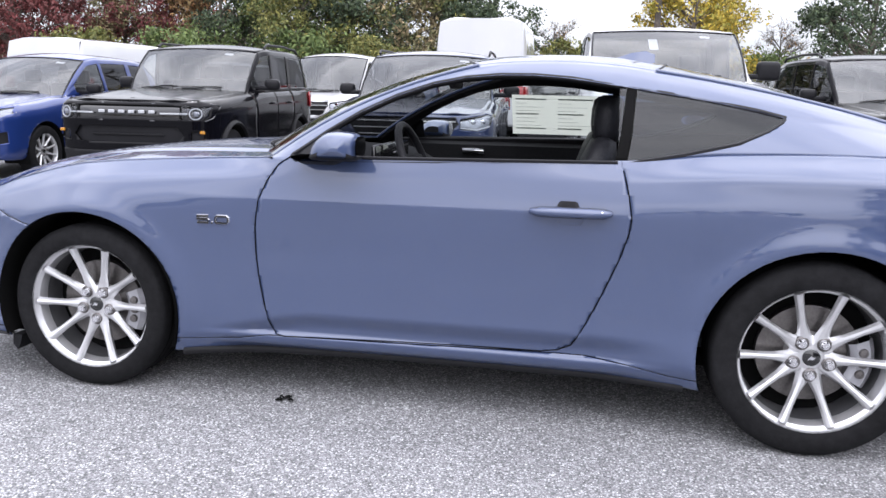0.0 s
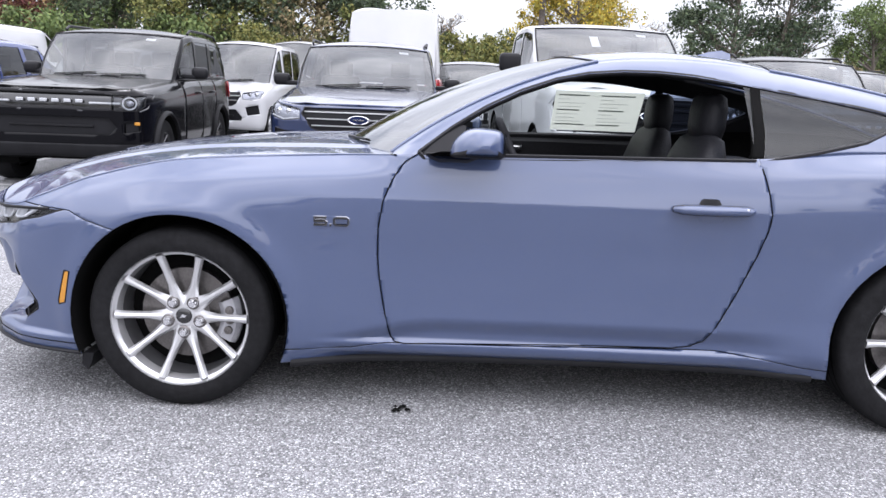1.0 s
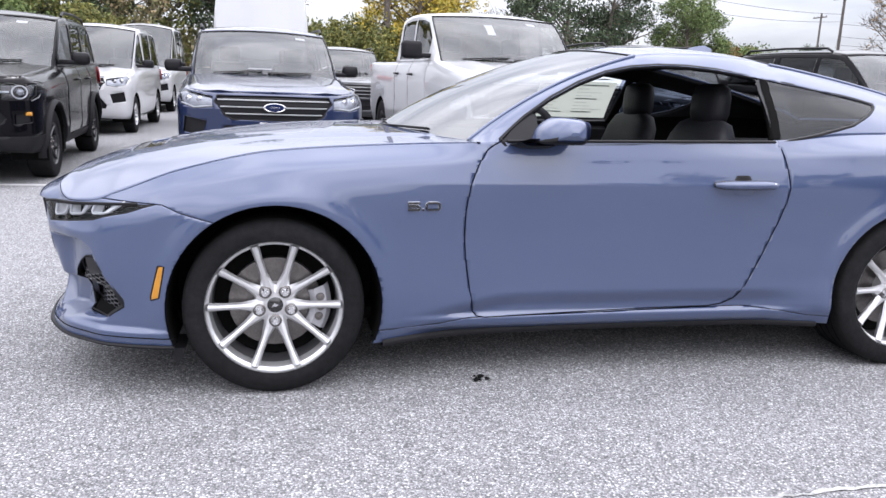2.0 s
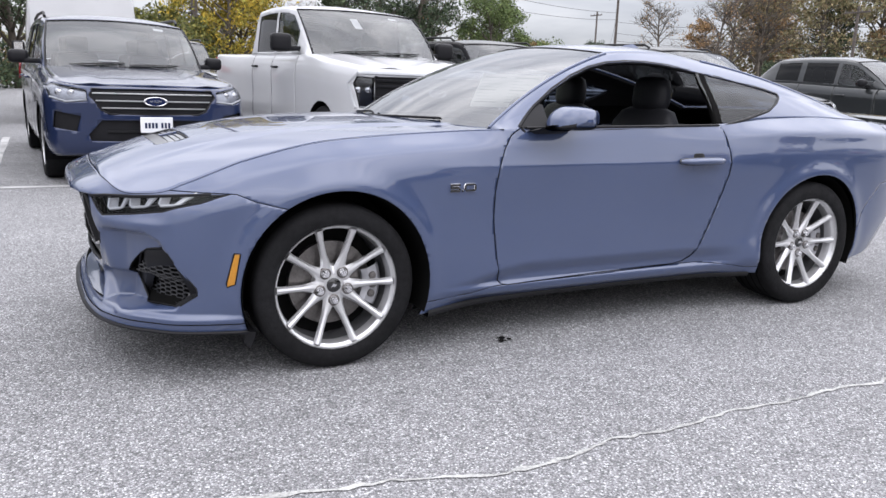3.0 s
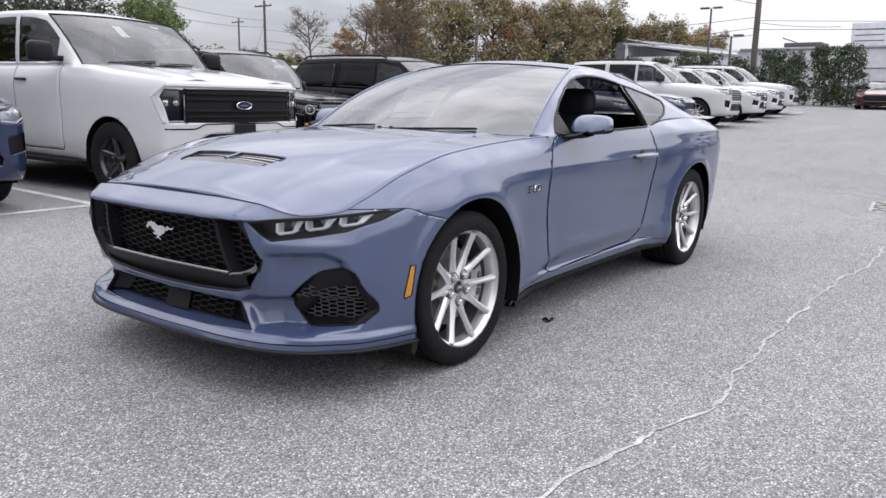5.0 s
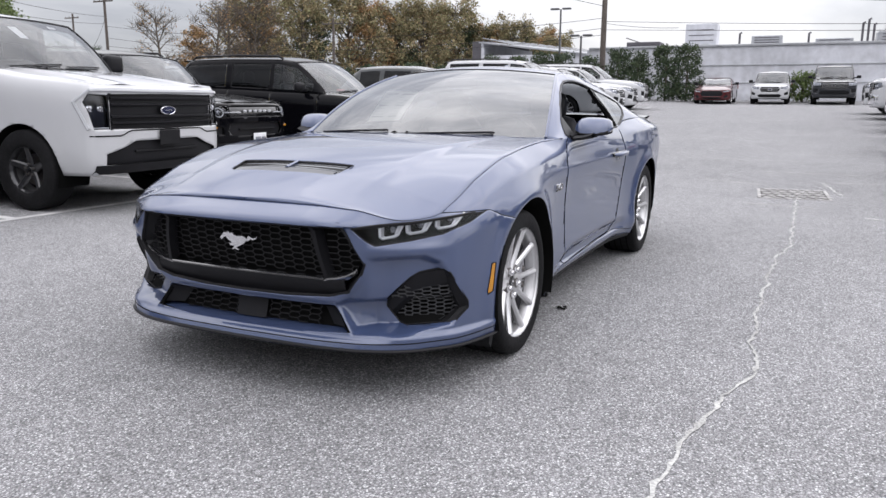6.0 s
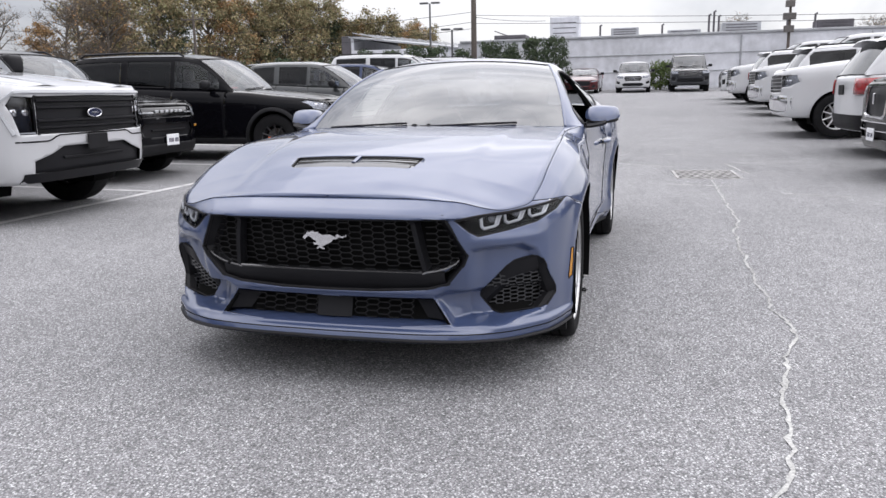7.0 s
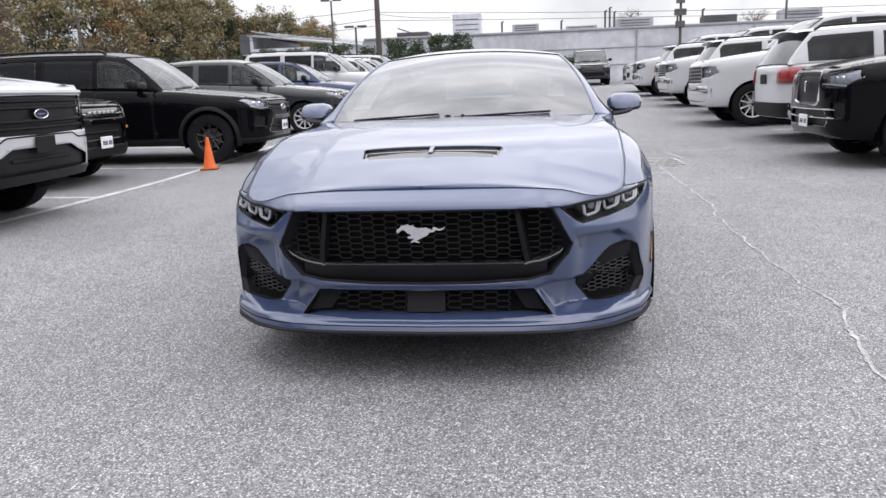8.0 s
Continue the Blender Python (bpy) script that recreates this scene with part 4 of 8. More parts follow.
    tail = [(3.05, 0.0), (3.05, 0.30), (3.16, 0.52), (3.30, 0.66), (3.6, 0.70), (4.2, 0.70), (4.2, 0.0)]
    tail_d = taken(bm, tail, "xz", lambda c: c.x > 2.6, 0.004)
    lid_x = 3.46
    rear_d = taken(bm, [(lid_x + 0.18, 0.6), (lid_x + 0.18, 1.2), (4.2, 1.2), (4.2, 0.6)], "xz", lambda c: c.x > 3.0, 0.004)
    fender = taken(bm, [(-1.2, 0.0), (-1.2, 1.2), (1.2, 1.2), (1.2, 0.0)], "xz")
    quarter = from_bm(bm)
    bm.free()

    part("bumper", welded(joined(*both(bumper_d))), PAINT_BLUE, car, "slate blue front bumper with black openings", 42, 0.018, UNDER)
    for side, name in ((fender, "fender"), (quarter, "quarter_panel"), (sill_d, "sill")):
        for d in both(side):
            part(name, d, PAINT_BLUE, car, "", 42, 0.015, UNDER)
    part("rear_bumper", welded(joined(*both(tail_d))), PAINT_BLUE, car, "", 42, 0.015, UNDER)
    part("tail_panel", welded(joined(*both(rear_d))), GLOSS_BLACK, car, "gloss black tail panel", 42, 0.015, UNDER)
    doors = [part("door", d, PAINT_BLUE, car, "", 42, 0.02, CABIN) for d in both(door_d)]
    for d in both(marker_d):
        part("side_marker", d, AMBER, car, "amber side marker lamp", 42, 0.01)

    for sgn in (1, -1):
        part("marker_edge", tube([(x, sgn * (sh.side_y(x, z) + 0.0005), z) for x, z in marker + [marker[0]]], 0.0028, 6, cap=False), PLASTIC, car)
        line = []
        for (xa, za), (xb, zb_) in zip(door[1:-1], door[2:-1]):
            n = max(2, int(math.hypot(xb - xa, zb_ - za) / 0.03))
            line += [(xa + (xb - xa) * k / n, za + (zb_ - za) * k / n) for k in range(n)]
        part("door_joint", tube([(x, sgn * (sh.side_y(x, z) + 0.0006), z) for x, z in line], 0.0021, 6), UNDER, car, "thin dark shut line of the door")
    for sgn in (1, -1):
        skirt = [[(x, sgn * (sh.side_y(x, 0.21) + o), float(sh.zb(sh.s_of_x(x))) + dz) for o, dz in ((-0.004, 0.012), (0.004, 0.004), (0.006, -0.004), (0.0, -0.016), (-0.06, -0.020))] for x in np.linspace(0.40, 2.30, 24)]
        part("sill_skirt", grid(skirt, flip=sgn > 0), PLASTIC, car, "black plastic edge under the sill", 50)

    # --- added dark inner shell, its black the shade behind joints and openings
    bm = to_bm(sh.band(90, 18, 0.075))
    for cx, r in arches:
        taken(bm, ring(cx, WHEEL_Z, r, 40), "xz", lambda c: c.y > 0.5)
    taken(bm, [(0.80, 0.75), (0.80, 1.3), (2.05, 1.3), (2.05, 0.75)], "xz", right)
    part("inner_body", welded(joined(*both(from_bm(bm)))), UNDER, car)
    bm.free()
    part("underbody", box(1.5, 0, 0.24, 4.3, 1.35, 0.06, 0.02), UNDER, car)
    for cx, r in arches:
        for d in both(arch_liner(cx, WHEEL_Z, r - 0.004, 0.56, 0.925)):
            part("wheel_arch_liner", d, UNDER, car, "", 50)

    for sgn in (1, -1):
        for cx, r in arches:
            low = math.asin((0.20 - WHEEL_Z) / r)
            run = [(cx + (r + 0.002) * math.cos(a), WHEEL_Z + (r + 0.002) * math.sin(a)) for a in np.linspace(low, math.pi - low, 60)]
            part("arch_lip", tube([(x, sgn * (sh.side_y(x, z) - 0.011), z) for x, z in run], 0.004, 6), UNDER, car, "", 50)

    # --- bonnet, roof, deck
    s_cowl = sh.s_of_x(0.80)
    cowl = lambda x, y: min(x, sh.foot_x(sh.screen, y) + 0.015)
    hood = sh.lid(0.002, s_cowl, 120, 34, sh.bonnet, cowl, coupe_bonnet)
    bm = to_bm(hood)
    vent_h = [(-0.1, -0.592), (0.255, -0.582), (0.277, -0.562), (0.292, -0.462), (0.284, -0.452), (-0.1, -0.456)]
    vent_xy = [(b, a) for a, b in vent_h]
    pocket = taken(bm, vent_xy, "xy")
    bonnet_ob = part("bonnet", welded(joined(*both(from_bm(bm)))), PAINT_BLUE, car, "slate blue bonnet with a black vent", 42, 0.012, UNDER)
    bm.free()
    joint = [sh.at(u, 1.0) for u in np.linspace(0.0, s_cowl - 0.05, 160)]
    joint = [(x, -y, z + 0.0005) for x, y, z in reversed(joint[1:])] + [(x, y, z + 0.0005) for x, y, z in joint]
    wide = [0.0012 - 0.0008 * ease(-0.72, -0.60, q[0]) for q in joint]
    part("bonnet_joint", tube(joint, wide, 6), UNDER, car, "thin dark shut line of the bonnet")
    sunk = lambda d, k: ([(x, y, z - k) for x, y, z in d[0]], d[1])
    part("vent_tray", welded(joined(*both(sunk(pocket, 0.008)))), PIANO, bonnet_ob, "black vent tray")
    lift = lambda x, y: float(sh.bonnet(x)) + 0.0015 + 0.007 * min(1, max(0, (x + 0.82) / 0.4)) - 0.006 + (sh.at(sh.s_of_x(x) if x > -0.5 else 0.9, 1)[2] - float(sh.bonnet(x))) * (abs(y) / 0.78) ** 2.4
    for sgn in (1, -1):
        panel = [[(x, sgn * y, lift(x, y) + dz) for x, dz in ((-0.583, -0.008), (-0.581, 0.000), (-0.56, 0.0015), (-0.536, 0.002), (-0.534, -0.008))] for y in np.linspace(0.0, 0.255, 8)]
        part("vent_panel", grid(panel, flip=sgn > 0), VENT_GREY, bonnet_ob, "glossy grey panel before the vent slats", 30)
        for k in range(3):
            x = -0.519 + 0.024 * k
            ys = np.linspace(0.012, 0.272, 8)
            slat = [[(x + dx, sgn * y, lift(x, y) + dz) for dx, dz in ((-0.010, -0.010), (-0.009, -0.0012), (0.0, 0.000), (0.008, 0.001), (0.0095, -0.003), (0.0095, -0.008))] for y in ys]
            part("vent_slat", grid(slat, flip=sgn > 0), PIANO, bonnet_ob, "", 30)
        edge = [(0.0, -0.590), (0.255, -0.580), (0.275, -0.561), (0.290, -0.462), (0.283, -0.454), (0.0, -0.458)]
        part("vent_frame", tube([(b, sgn * a, lift(b, a) + 0.001) for a, b in edge], 0.004, 6), TRIM, bonnet_ob)
    part("vent_bar", tube([(-0.536, 0, lift(-0.536, 0) + 0.003), (-0.458, 0, lift(-0.458, 0) + 0.003)], 0.010, 6, flat=0.5), PAINT_BLUE, bonnet_ob)
    deck_from = lambda x, y: max(x, sh.foot_x(sh.rear, y) - 0.015)
    deck = sh.lid(sh.s_of_x(3.22), sh.u[-1] - 0.02, 40, 16, sh.deck, deck_from)
    part("boot_lid", welded(joined(*both(deck))), PAINT_BLUE, car, "", 42, 0.012, UNDER)
    wing = [[(x, y, float(sh.deck(3.6)) + 0.012 + dz - 0.02 * (y / 0.75) ** 2) for x, dz in ((3.58, -0.002), (3.70, 0.005), (3.79, 0.012), (3.815, 0.011), (3.81, 0.002), (3.72, -0.012))] for y in np.linspace(-0.74, 0.74, 24)]
    part("spoiler", grid(wing), GLOSS_BLACK, car, "low gloss black boot spoiler", 42)

    roof = sh.roof(40, 18)
    part("roof", welded(joined(*both(roof))), PAINT_BLUE, car, "", 42, 0.02, CABIN)
    fin = [(1.98, 0.028, 0.0), (2.06, 0.034, 0.0), (2.2, 0.03, 0.0)]
    rz = float(sh.roof_c(2.1)) - 0.01
    shark = grid([[(2.0 + 0.2 * t + 0.03 * (1 - t) * 0, w * (1 - h), rz - 0.012 * t + 0.062 * h * min(1, 0.15 + 1.3 * t) * (1 if t < 0.98 else 0.8)) for h in (0, 0.5, 0.85, 1.0)] for t, w in ((0, 0.004), (0.2, 0.018), (0.5, 0.026), (0.8, 0.026), (1, 0.018))])
    part("antenna_fin", joined(*both(shark)), PAINT_BLUE, car, "", 50)

    # --- cabin sides with window openings
    bm = to_bm(sh.flank(130, 30))
    dlo = [(0.845, 0.965), (0.96, 1.052), (1.079, 1.128), (1.21, 1.192), (1.339, 1.238), (1.46, 1.264), (1.589, 1.276), (1.72, 1.277), (1.85, 1.268), (2.07, 1.238), (2.324, 1.199), (2.50, 1.166), (2.592, 1.143), (2.58, 1.125), (2.53, 1.095), (2.431, 1.053), (2.25, 1.012), (2.03, 0.972), (1.4, 0.955), (0.87, 0.940)]
    pane_all = to_bm(taken(bm, dlo, "xz"))
    flank = from_bm(bm)
    bm.free()
    for d in both(flank):
        part("cabin_side", d, PAINT_BLUE, car, "", 42, 0.02, CABIN)
    pillar = [(2.002, 0.9), (2.035, 1.06), (2.062, 1.3), (2.098, 1.3), (2.075, 1.06), (2.045, 0.9)]
    pillar_d = taken(pane_all, pillar, "xz")
    quarter_glass = taken(pane_all, [(2.03, 0.8), (2.03, 1.4), (2.8, 1.4), (2.8, 0.8)], "xz")
    window = from_bm(pane_all)
    pane_all.free()
    back = lambda d, k: ([(x, y - k, z) for x, y, z in d[0]], d[1])
    for d in both(back(pillar_d, 0.004)):
        part("door_pillar", d, UNDER, car, "", 42, 0.03)
    for d in both(back(quarter_glass, 0.006)):
        part("quarter_window", d, QUARTER, car, "fixed quarter window with a dark edge", 42).visible_shadow = False
    part("side_window", back(window, 0.012), GLASS, doors[0], "raised clear passenger window", 42).visible_shadow = False
    # black seal round the window openings
    for sgn in (1, -1):
        run = []
        for k in range(len(dlo)):
            (xa, za), (xb, zb) = dlo[k], dlo[(k + 1) % len(dlo)]
            for t in np.linspace(0, 1, 4)[:-1]:
                run.append((xa + (xb - xa) * t, za + (zb - za) * t))
        run.append(run[0])

        def side_at(x, z):
            e = sh.at(sh.s_of_x(x), 1.0)
            ry, rz_ = float(sh.rail_y(x)), float(sh.rail_z(x))
            t = min(1, max(0, (z - e[2]) / max(0.02, rz_ - e[2])))
            w = sh.bulge * min(1, max(0, rz_ - e[2]) / 0.25)
            k = w * (4 * t * (1 - t) * 0.5 + max(0, t - 0.6) * (1 - t) * 6)
            return e[1] + (ry - e[1]) * t + k

        part("window_seal", tube([(x, sgn * (side_at(x, z) - 0.004), z) for x, z in run], 0.009, 6, cap=False), TRIM, car, "black rubber window seal")

    # --- screens
    ws = outward(sh.pane_grid(sh.screen, 22, 16), (1.6, 0, 0.8))
    part("windscreen", welded(joined(*both(ws))), SCREEN, car, "clear windscreen reflecting the sky", 42).visible_shadow = False
    bl = outward(sh.pane_grid(sh.rear, 18, 14), (2.2, 0, 0.8))
    part("rear_window", welded(joined(*both(bl))), REAR_GLASS, car, "sloping rear window", 42).visible_shadow = False
    for g, n in ((sh.screen, 22), (sh.rear, 22)):
        run = [sh.pane(g, 0, b) for b in np.linspace(0, 1, 10)] + [sh.pane(g, a, 1) for a in np.linspace(0.05, 1, 12)]
        run = [(x, y, z + 0.002) for x, y, z in run]
        run += [(x, -y, z) for x, y, z in reversed(run[:-1])]
        part("screen_seal", tube(run, 0.0025, 6), TRIM, car)
    for sgn in (1, -1):
        for g in (sh.screen, sh.rear):
            side = [sh.pane(g, 0, b) for b in np.linspace(0.0, 1.0, 16)]
            part("pillar_edge", tube([(x, sgn * (y - 0.004), z + 0.002) for x, y, z in side], 0.007, 8), PAINT_BLUE, car, "", 60)
    for k, (y0, y1) in enumerate(((0.60, 0.10), (0.02, -0.50))):
        n = 8
        arm = []
        for t in np.linspace(0, 1, n):
            y = y0 + (y1 - y0) * t
            a = 1 - abs(y) / 0.757
            p = sh.pane(sh.screen, a, 0.0 + 0.035 * t)
            arm.append((p[0] - 0.008, y, p[2] + 0.006))
        w = part("wiper", tube(arm, 0.005, 6), TRIM, car, "black windscreen wiper")
        part("wiper_blade", tube([(x + 0.012, y, z - 0.004) for x, y, z in arm[2:]], 0.003, 6, flat=2.0), RUBBER, w)
    cowl_pts = [[(sh.foot_x(sh.screen, y) + dx, y, float(sh.bonnet(0.6)) - 0.012 - 0.03 * (y / 0.75) ** 2 + dz) for dx, dz in ((-0.07, -0.02), (0.0, -0.012), (0.05, 0.0))] for y in np.linspace(-0.74, 0.74, 24)]
    part("cowl_grille", grid(cowl_pts), PLASTIC, car, "black plastic cowl under the windscreen", 50)

    # --- front end
    fx = lambda y, z, d=0.0: (sh.front_x(y, z) + d, y, z)
    for sgn in (1, -1):
        d = lens if sgn > 0 else mirrored(lens)
        lampo = part("headlamp", d, SMOKE, car, "dark narrow headlamp with three pale bars", 42)
        lampo.visible_shadow = False
        part("lamp_seal", lamp_rim if sgn > 0 else mirrored(lamp_rim), PLASTIC, lampo, "black lamp surround", 42)
        part("lamp_brow", tube([fx(sgn * y, z + 0.005, -0.001) for y, z in ((0.522, 0.676), (0.56, 0.681), (0.60, 0.686), (0.65, 0.689), (0.70, 0.692), (0.74, 0.696), (0.78, 0.701), (0.82, 0.706), (0.855, 0.711))], 0.0055, 6), PLASTIC, lampo, "black strip along the lamp's upper edge")
        bmh = to_bm(d)
        hv = [(x + 0.05, y * 0.985, z) for x, y, z in from_bm(bmh)[0]]
        part("lamp_housing", (hv, from_bm(bmh)[1]), UNDER, lampo, "", 42)
        bmh.free()
        for k in range(3):
            y0 = 0.605 + 0.078 * k
            zb = 0.642 + 0.0135 * k
            u_shape = [(y0, zb + 0.038), (y0 + 0.004, zb + 0.006), (y0 + 0.012, zb), (y0 + 0.046, zb + 0.006), (y0 + 0.056, zb + 0.012), (y0 + 0.066, zb + 0.05)]
            part("running_light", tube([fx(sgn * y, z, 0.009) for y, z in u_shape], 0.0055, 6), LAMP_WHITE, lampo, "pale U shaped running light bar")
            face = [(y0 + 0.044, zb + 0.012), (y0 + 0.060, zb + 0.016), (y0 + 0.072, zb + 0.048), (y0 + 0.052, zb + 0.046)]
            part("light_bar", ([fx(sgn * y, z, 0.011) for y, z in face], [(0, 1, 2, 3)]), LAMP_WHITE, lampo)
            wall = [[fx(sgn * y, z, d) for d in (0.009, 0.042)] for y, z in u_shape[:5]]
            part("light_guide", grid(wall, flip=sgn < 0), LAMP_WHITE, lampo, "pale side of the running light", 30)
            pj = moved(lathe([(0.001, 0.004), (0.012, 0.002), (0.016, -0.004), (0.017, -0.02)], 16), Matrix.Translation(fx(sgn * (y0 + 0.03), zb + 0.03, 0.035)) @ Matrix.Rotation(radians(90), 4, "Z"))
            part("projector", pj, REFLECTOR, lampo)
    # upper grille: black bezel, cell mesh, fins and lower panel
    gr = part("upper_grille", joined(*both(grid([[fx(y, z, 0.07) for z in np.linspace(0.38, 0.70, 6)] for y in np.linspace(0, 0.58, 16)]))), UNDER, car, "black honeycomb upper grille")
    mesh_in = lambda y, z: 0.486 < z < 0.680 and abs(y) < 0.356 + 0.03 * (0.68 - z) / 0.2
    tagged(part("grille_mesh", honeycomb(-0.40, 0.40, 0.478, 0.69, 0.058, 0.0245, lambda y, z: fx(y, z, 0.050), mesh_in, 0.0026), MESH_BLACK, gr, "black honeycomb mesh"), kind="stuff")
    pocket_in = lambda y, z: 0.50 < z < 0.675 and 0.40 < abs(y) < 0.53 - abs(z - 0.555) * 0.35
    for sgn in (1, -1):
        tagged(part("grille_mesh", honeycomb(min(sgn * 0.38, sgn * 0.56), max(sgn * 0.38, sgn * 0.56), 0.49, 0.69, 0.058, 0.0245, lambda y, z: fx(y, z, 0.047), pocket_in, 0.0026), MESH_BLACK, gr, "black honeycomb mesh"), kind="stuff")
    pan = grid([[fx(y, z, dd) for z, dd in ((0.480, 0.05), (0.474, 0.012), (0.462, 0.010), (0.44, 0.012), (0.41, 0.02), (0.388, 0.03))] for y in np.linspace(-0.47, 0.47, 50)], flip=True)
    part("grille_panel", pan, TRIM, gr, "satin black panel under the mesh", 30)
    part("grille_lip", grid([[fx(y, z, dd) for z, dd in ((0.483, 0.046), (0.481, 0.013), (0.477, 0.008), (0.471, 0.009))] for y in np.linspace(-0.385, 0.385, 40)], flip=True), PIANO, gr, "", 40)
    for sgn in (1, -1):
        fin = [[fx(sgn * (0.345 + 0.036 * (0.69 - z) / 0.2 + w), z, dd) for w, dd in ((0.0, 0.06), (0.004, 0.012), (0.022, 0.012), (0.030, 0.06))] for z in np.linspace(0.47, 0.69, 10)]
        part("grille_fin", grid(fin, flip=sgn < 0), TRIM, gr, "gloss black upright grille fin", 30)
        lip = [(0.385, 0.472), (0.40, 0.478), (0.44, 0.484), (0.48, 0.496), (0.515, 0.514), (0.528, 0.528)]
        part("grille_shelf", joined(*[grid([[fx(sgn * y, z + dz, dd) for dz, dd in ((0.012, 0.052), (0.0, 0.012), (-0.006, 0.010), (-0.02, 0.018))] for y, z in lip], flip=sgn > 0)]), SHELF, gr, "", 30)
        bez = [(0.0, 0.686), (0.25, 0.687), (0.485, 0.686), (0.562, 0.545), (0.546, 0.507), (0.484, 0.428), (0.40, 0.405), (0.2, 0.395), (0.0, 0.393)]
        part("grille_bezel", tube([fx(sgn * y, z, 0.006) for y, z in bez], 0.007, 6), PLASTIC, gr)
        wall = [(0.49, 0.684), (0.564, 0.545), (0.548, 0.507), (0.47, 0.42)]
        part("grille_wall", grid([[fx(sgn * y, z, 0.004), fx(sgn * (y - 0.02), z, 0.03), fx(sgn * (y - 0.05), z - 0.0, 0.07)] for y, z in wall], flip=sgn > 0), TRIM, gr, "", 30)
    # running horse shaped badge, as a plain raised shape
    horse = [(-0.0928, 0.0070), (-0.0893, 0.0154), (-0.0768, 0.0244), (-0.0719, 0.0335), (-0.0663, 0.0307), (-0.0454, 0.0363), (-0.0419, 0.0307), (-0.0223, 0.0335), (-0.0265, 0.0279), (-0.0070, 0.0209), (0.0209, 0.0237), (0.0405, 0.0154), (0.0474, 0.0126), (0.0454, 0.0209), (0.0544, 0.0251), (0.0698, 0.0174), (0.0851, 0.0195), (0.0921, 0.0265), (0.0893, 0.0167), (0.0733, 0.0098), (0.0593, 0.0126), (0.0502, 0.0056), (0.0349, 0.0035), (0.0265, -0.0070), (0.0084, -0.0154), (-0.0174, -0.0279), (-0.0035, -0.0349), (-0.0105, -0.0377), (-0.0293, -0.0314), (-0.0335, -0.0370), (-0.0405, -0.0349), (-0.0244, -0.0209), (-0.0488, -0.0195), (-0.0502, -0.0098), (-0.0405, -0.0112), (-0.0363, -0.0056), (-0.0502, 0.0014), (-0.0593, 0.0112), (-0.0663, 0.0154), (-0.0768, 0.0098), (-0.0851, 0.0014)]
    part("badge", slab(horse, 0, 0.010, lambda a, b, d: fx(-a, 0.594 + b, 0.038 - d)), CHROME, gr, "small silver running horse shape", 30)
    # lower grille and chin
    lo = part("lower_grille", joined(*both(grid([[fx(y, z, 0.12) for z in np.linspace(0.24, 0.38, 9)] for y in np.linspace(0, 0.52, 12)]))), UNDER, car, "black lower intake")
    low_in = lambda y, z: 0.272 < z < 0.352 and 0.078 < abs(y) < 0.345
    for sgn in (1, -1):
        tagged(part("grille_mesh", honeycomb(min(sgn * 0.06, sgn * 0.44), max(sgn * 0.06, sgn * 0.44), 0.275, 0.355, 0.058, 0.0225, lambda y, z: fx(y, z, 0.055), low_in, 0.0030), MESH_BLACK, lo, "black honeycomb mesh"), kind="stuff")
    part("plate_mount", grid([[fx(y, z, 0.048) for z in (0.272, 0.31, 0.36)] for y in (-0.075, 0, 0.075)], flip=True), TRIM, lo, "dark centre block")
    shelf = grid([[fx(y, z, dd) for z, dd in ((0.2565, 0.0), (0.2605, 0.012), (0.267, 0.065), (0.269, 0.125))] for y in np.linspace(-0.485, 0.485, 40)])
    part("chin_shelf", shelf, PAINT_BLUE, lo, "", 40)
    roofl = grid([[fx(y, z, dd) for z, dd in ((0.363, 0.0), (0.355, 0.04), (0.35, 0.08))] for y in np.linspace(-0.43, 0.43, 30)], flip=True)
    part("intake_roof", roofl, TRIM, lo, "", 40)
    for sgn in (1, -1):
        edge = [(0.422, 0.368), (0.44, 0.345), (0.455, 0.325), (0.472, 0.30), (0.487, 0.280)]
        part("intake_side", grid([[fx(sgn * (y - dy), z, dd) for dy, dd in ((0.0, 0.0), (0.02, 0.02), (0.06, 0.045), (0.10, 0.06))] for y, z in edge], flip=sgn > 0), TRIM, lo, "", 40)
    chin = []
    for s in np.linspace(-1, 1, 61):
        u = abs(s) * sh.u[6]
        x, y, z = sh.at(u, 0.02)
        sg = 1 if s > 0 else -1
        nxt = sh.at(u + 0.01, 0.02)
        t = Vector((nxt[0] - x, nxt[1] - y, 0)).normalized()
        n = Vector((-t.y, t.x, 0))
        col = []
        for dn, dz in ((-0.03, 0.004), (0.008, 0.003), (0.012, -0.002), (0.008, -0.009), (-0.05, -0.013)):
            col.append((x + n.x * dn, sg * (y + n.y * dn), z + dz))
        chin.append(col)
    part("chin_spoiler", grid(chin), TRIM, car, "satin black chin spoiler edge", 40)
    seam = [sh.at(u, (0.236 - float(sh.zb(u))) / (float(sh.zt(u)) - float(sh.zb(u)))) for u in np.linspace(0, sh.u[6], 70)]
    part("chin_joint", tube([(x, -y, z) for x, y, z in reversed(seam[1:])] + seam, 0.0022, 6), UNDER, car)
    # corner intakes
    for sgn in (1, -1):
        cv = part("corner_intake", grid([[fx(sgn * y, z, 0.06) for z in np.linspace(0.27, 0.55, 5)] for y in np.linspace(0.55, 0.865, 8)], flip=sgn < 0), UNDER, car, "black corner intake with honeycomb mesh")
        inside = lambda y, z: in_poly([(0.568, 0.36), (0.655, 0.445), (0.815, 0.45), (0.845, 0.34), (0.82, 0.300), (0.635, 0.290)], abs(y), z)
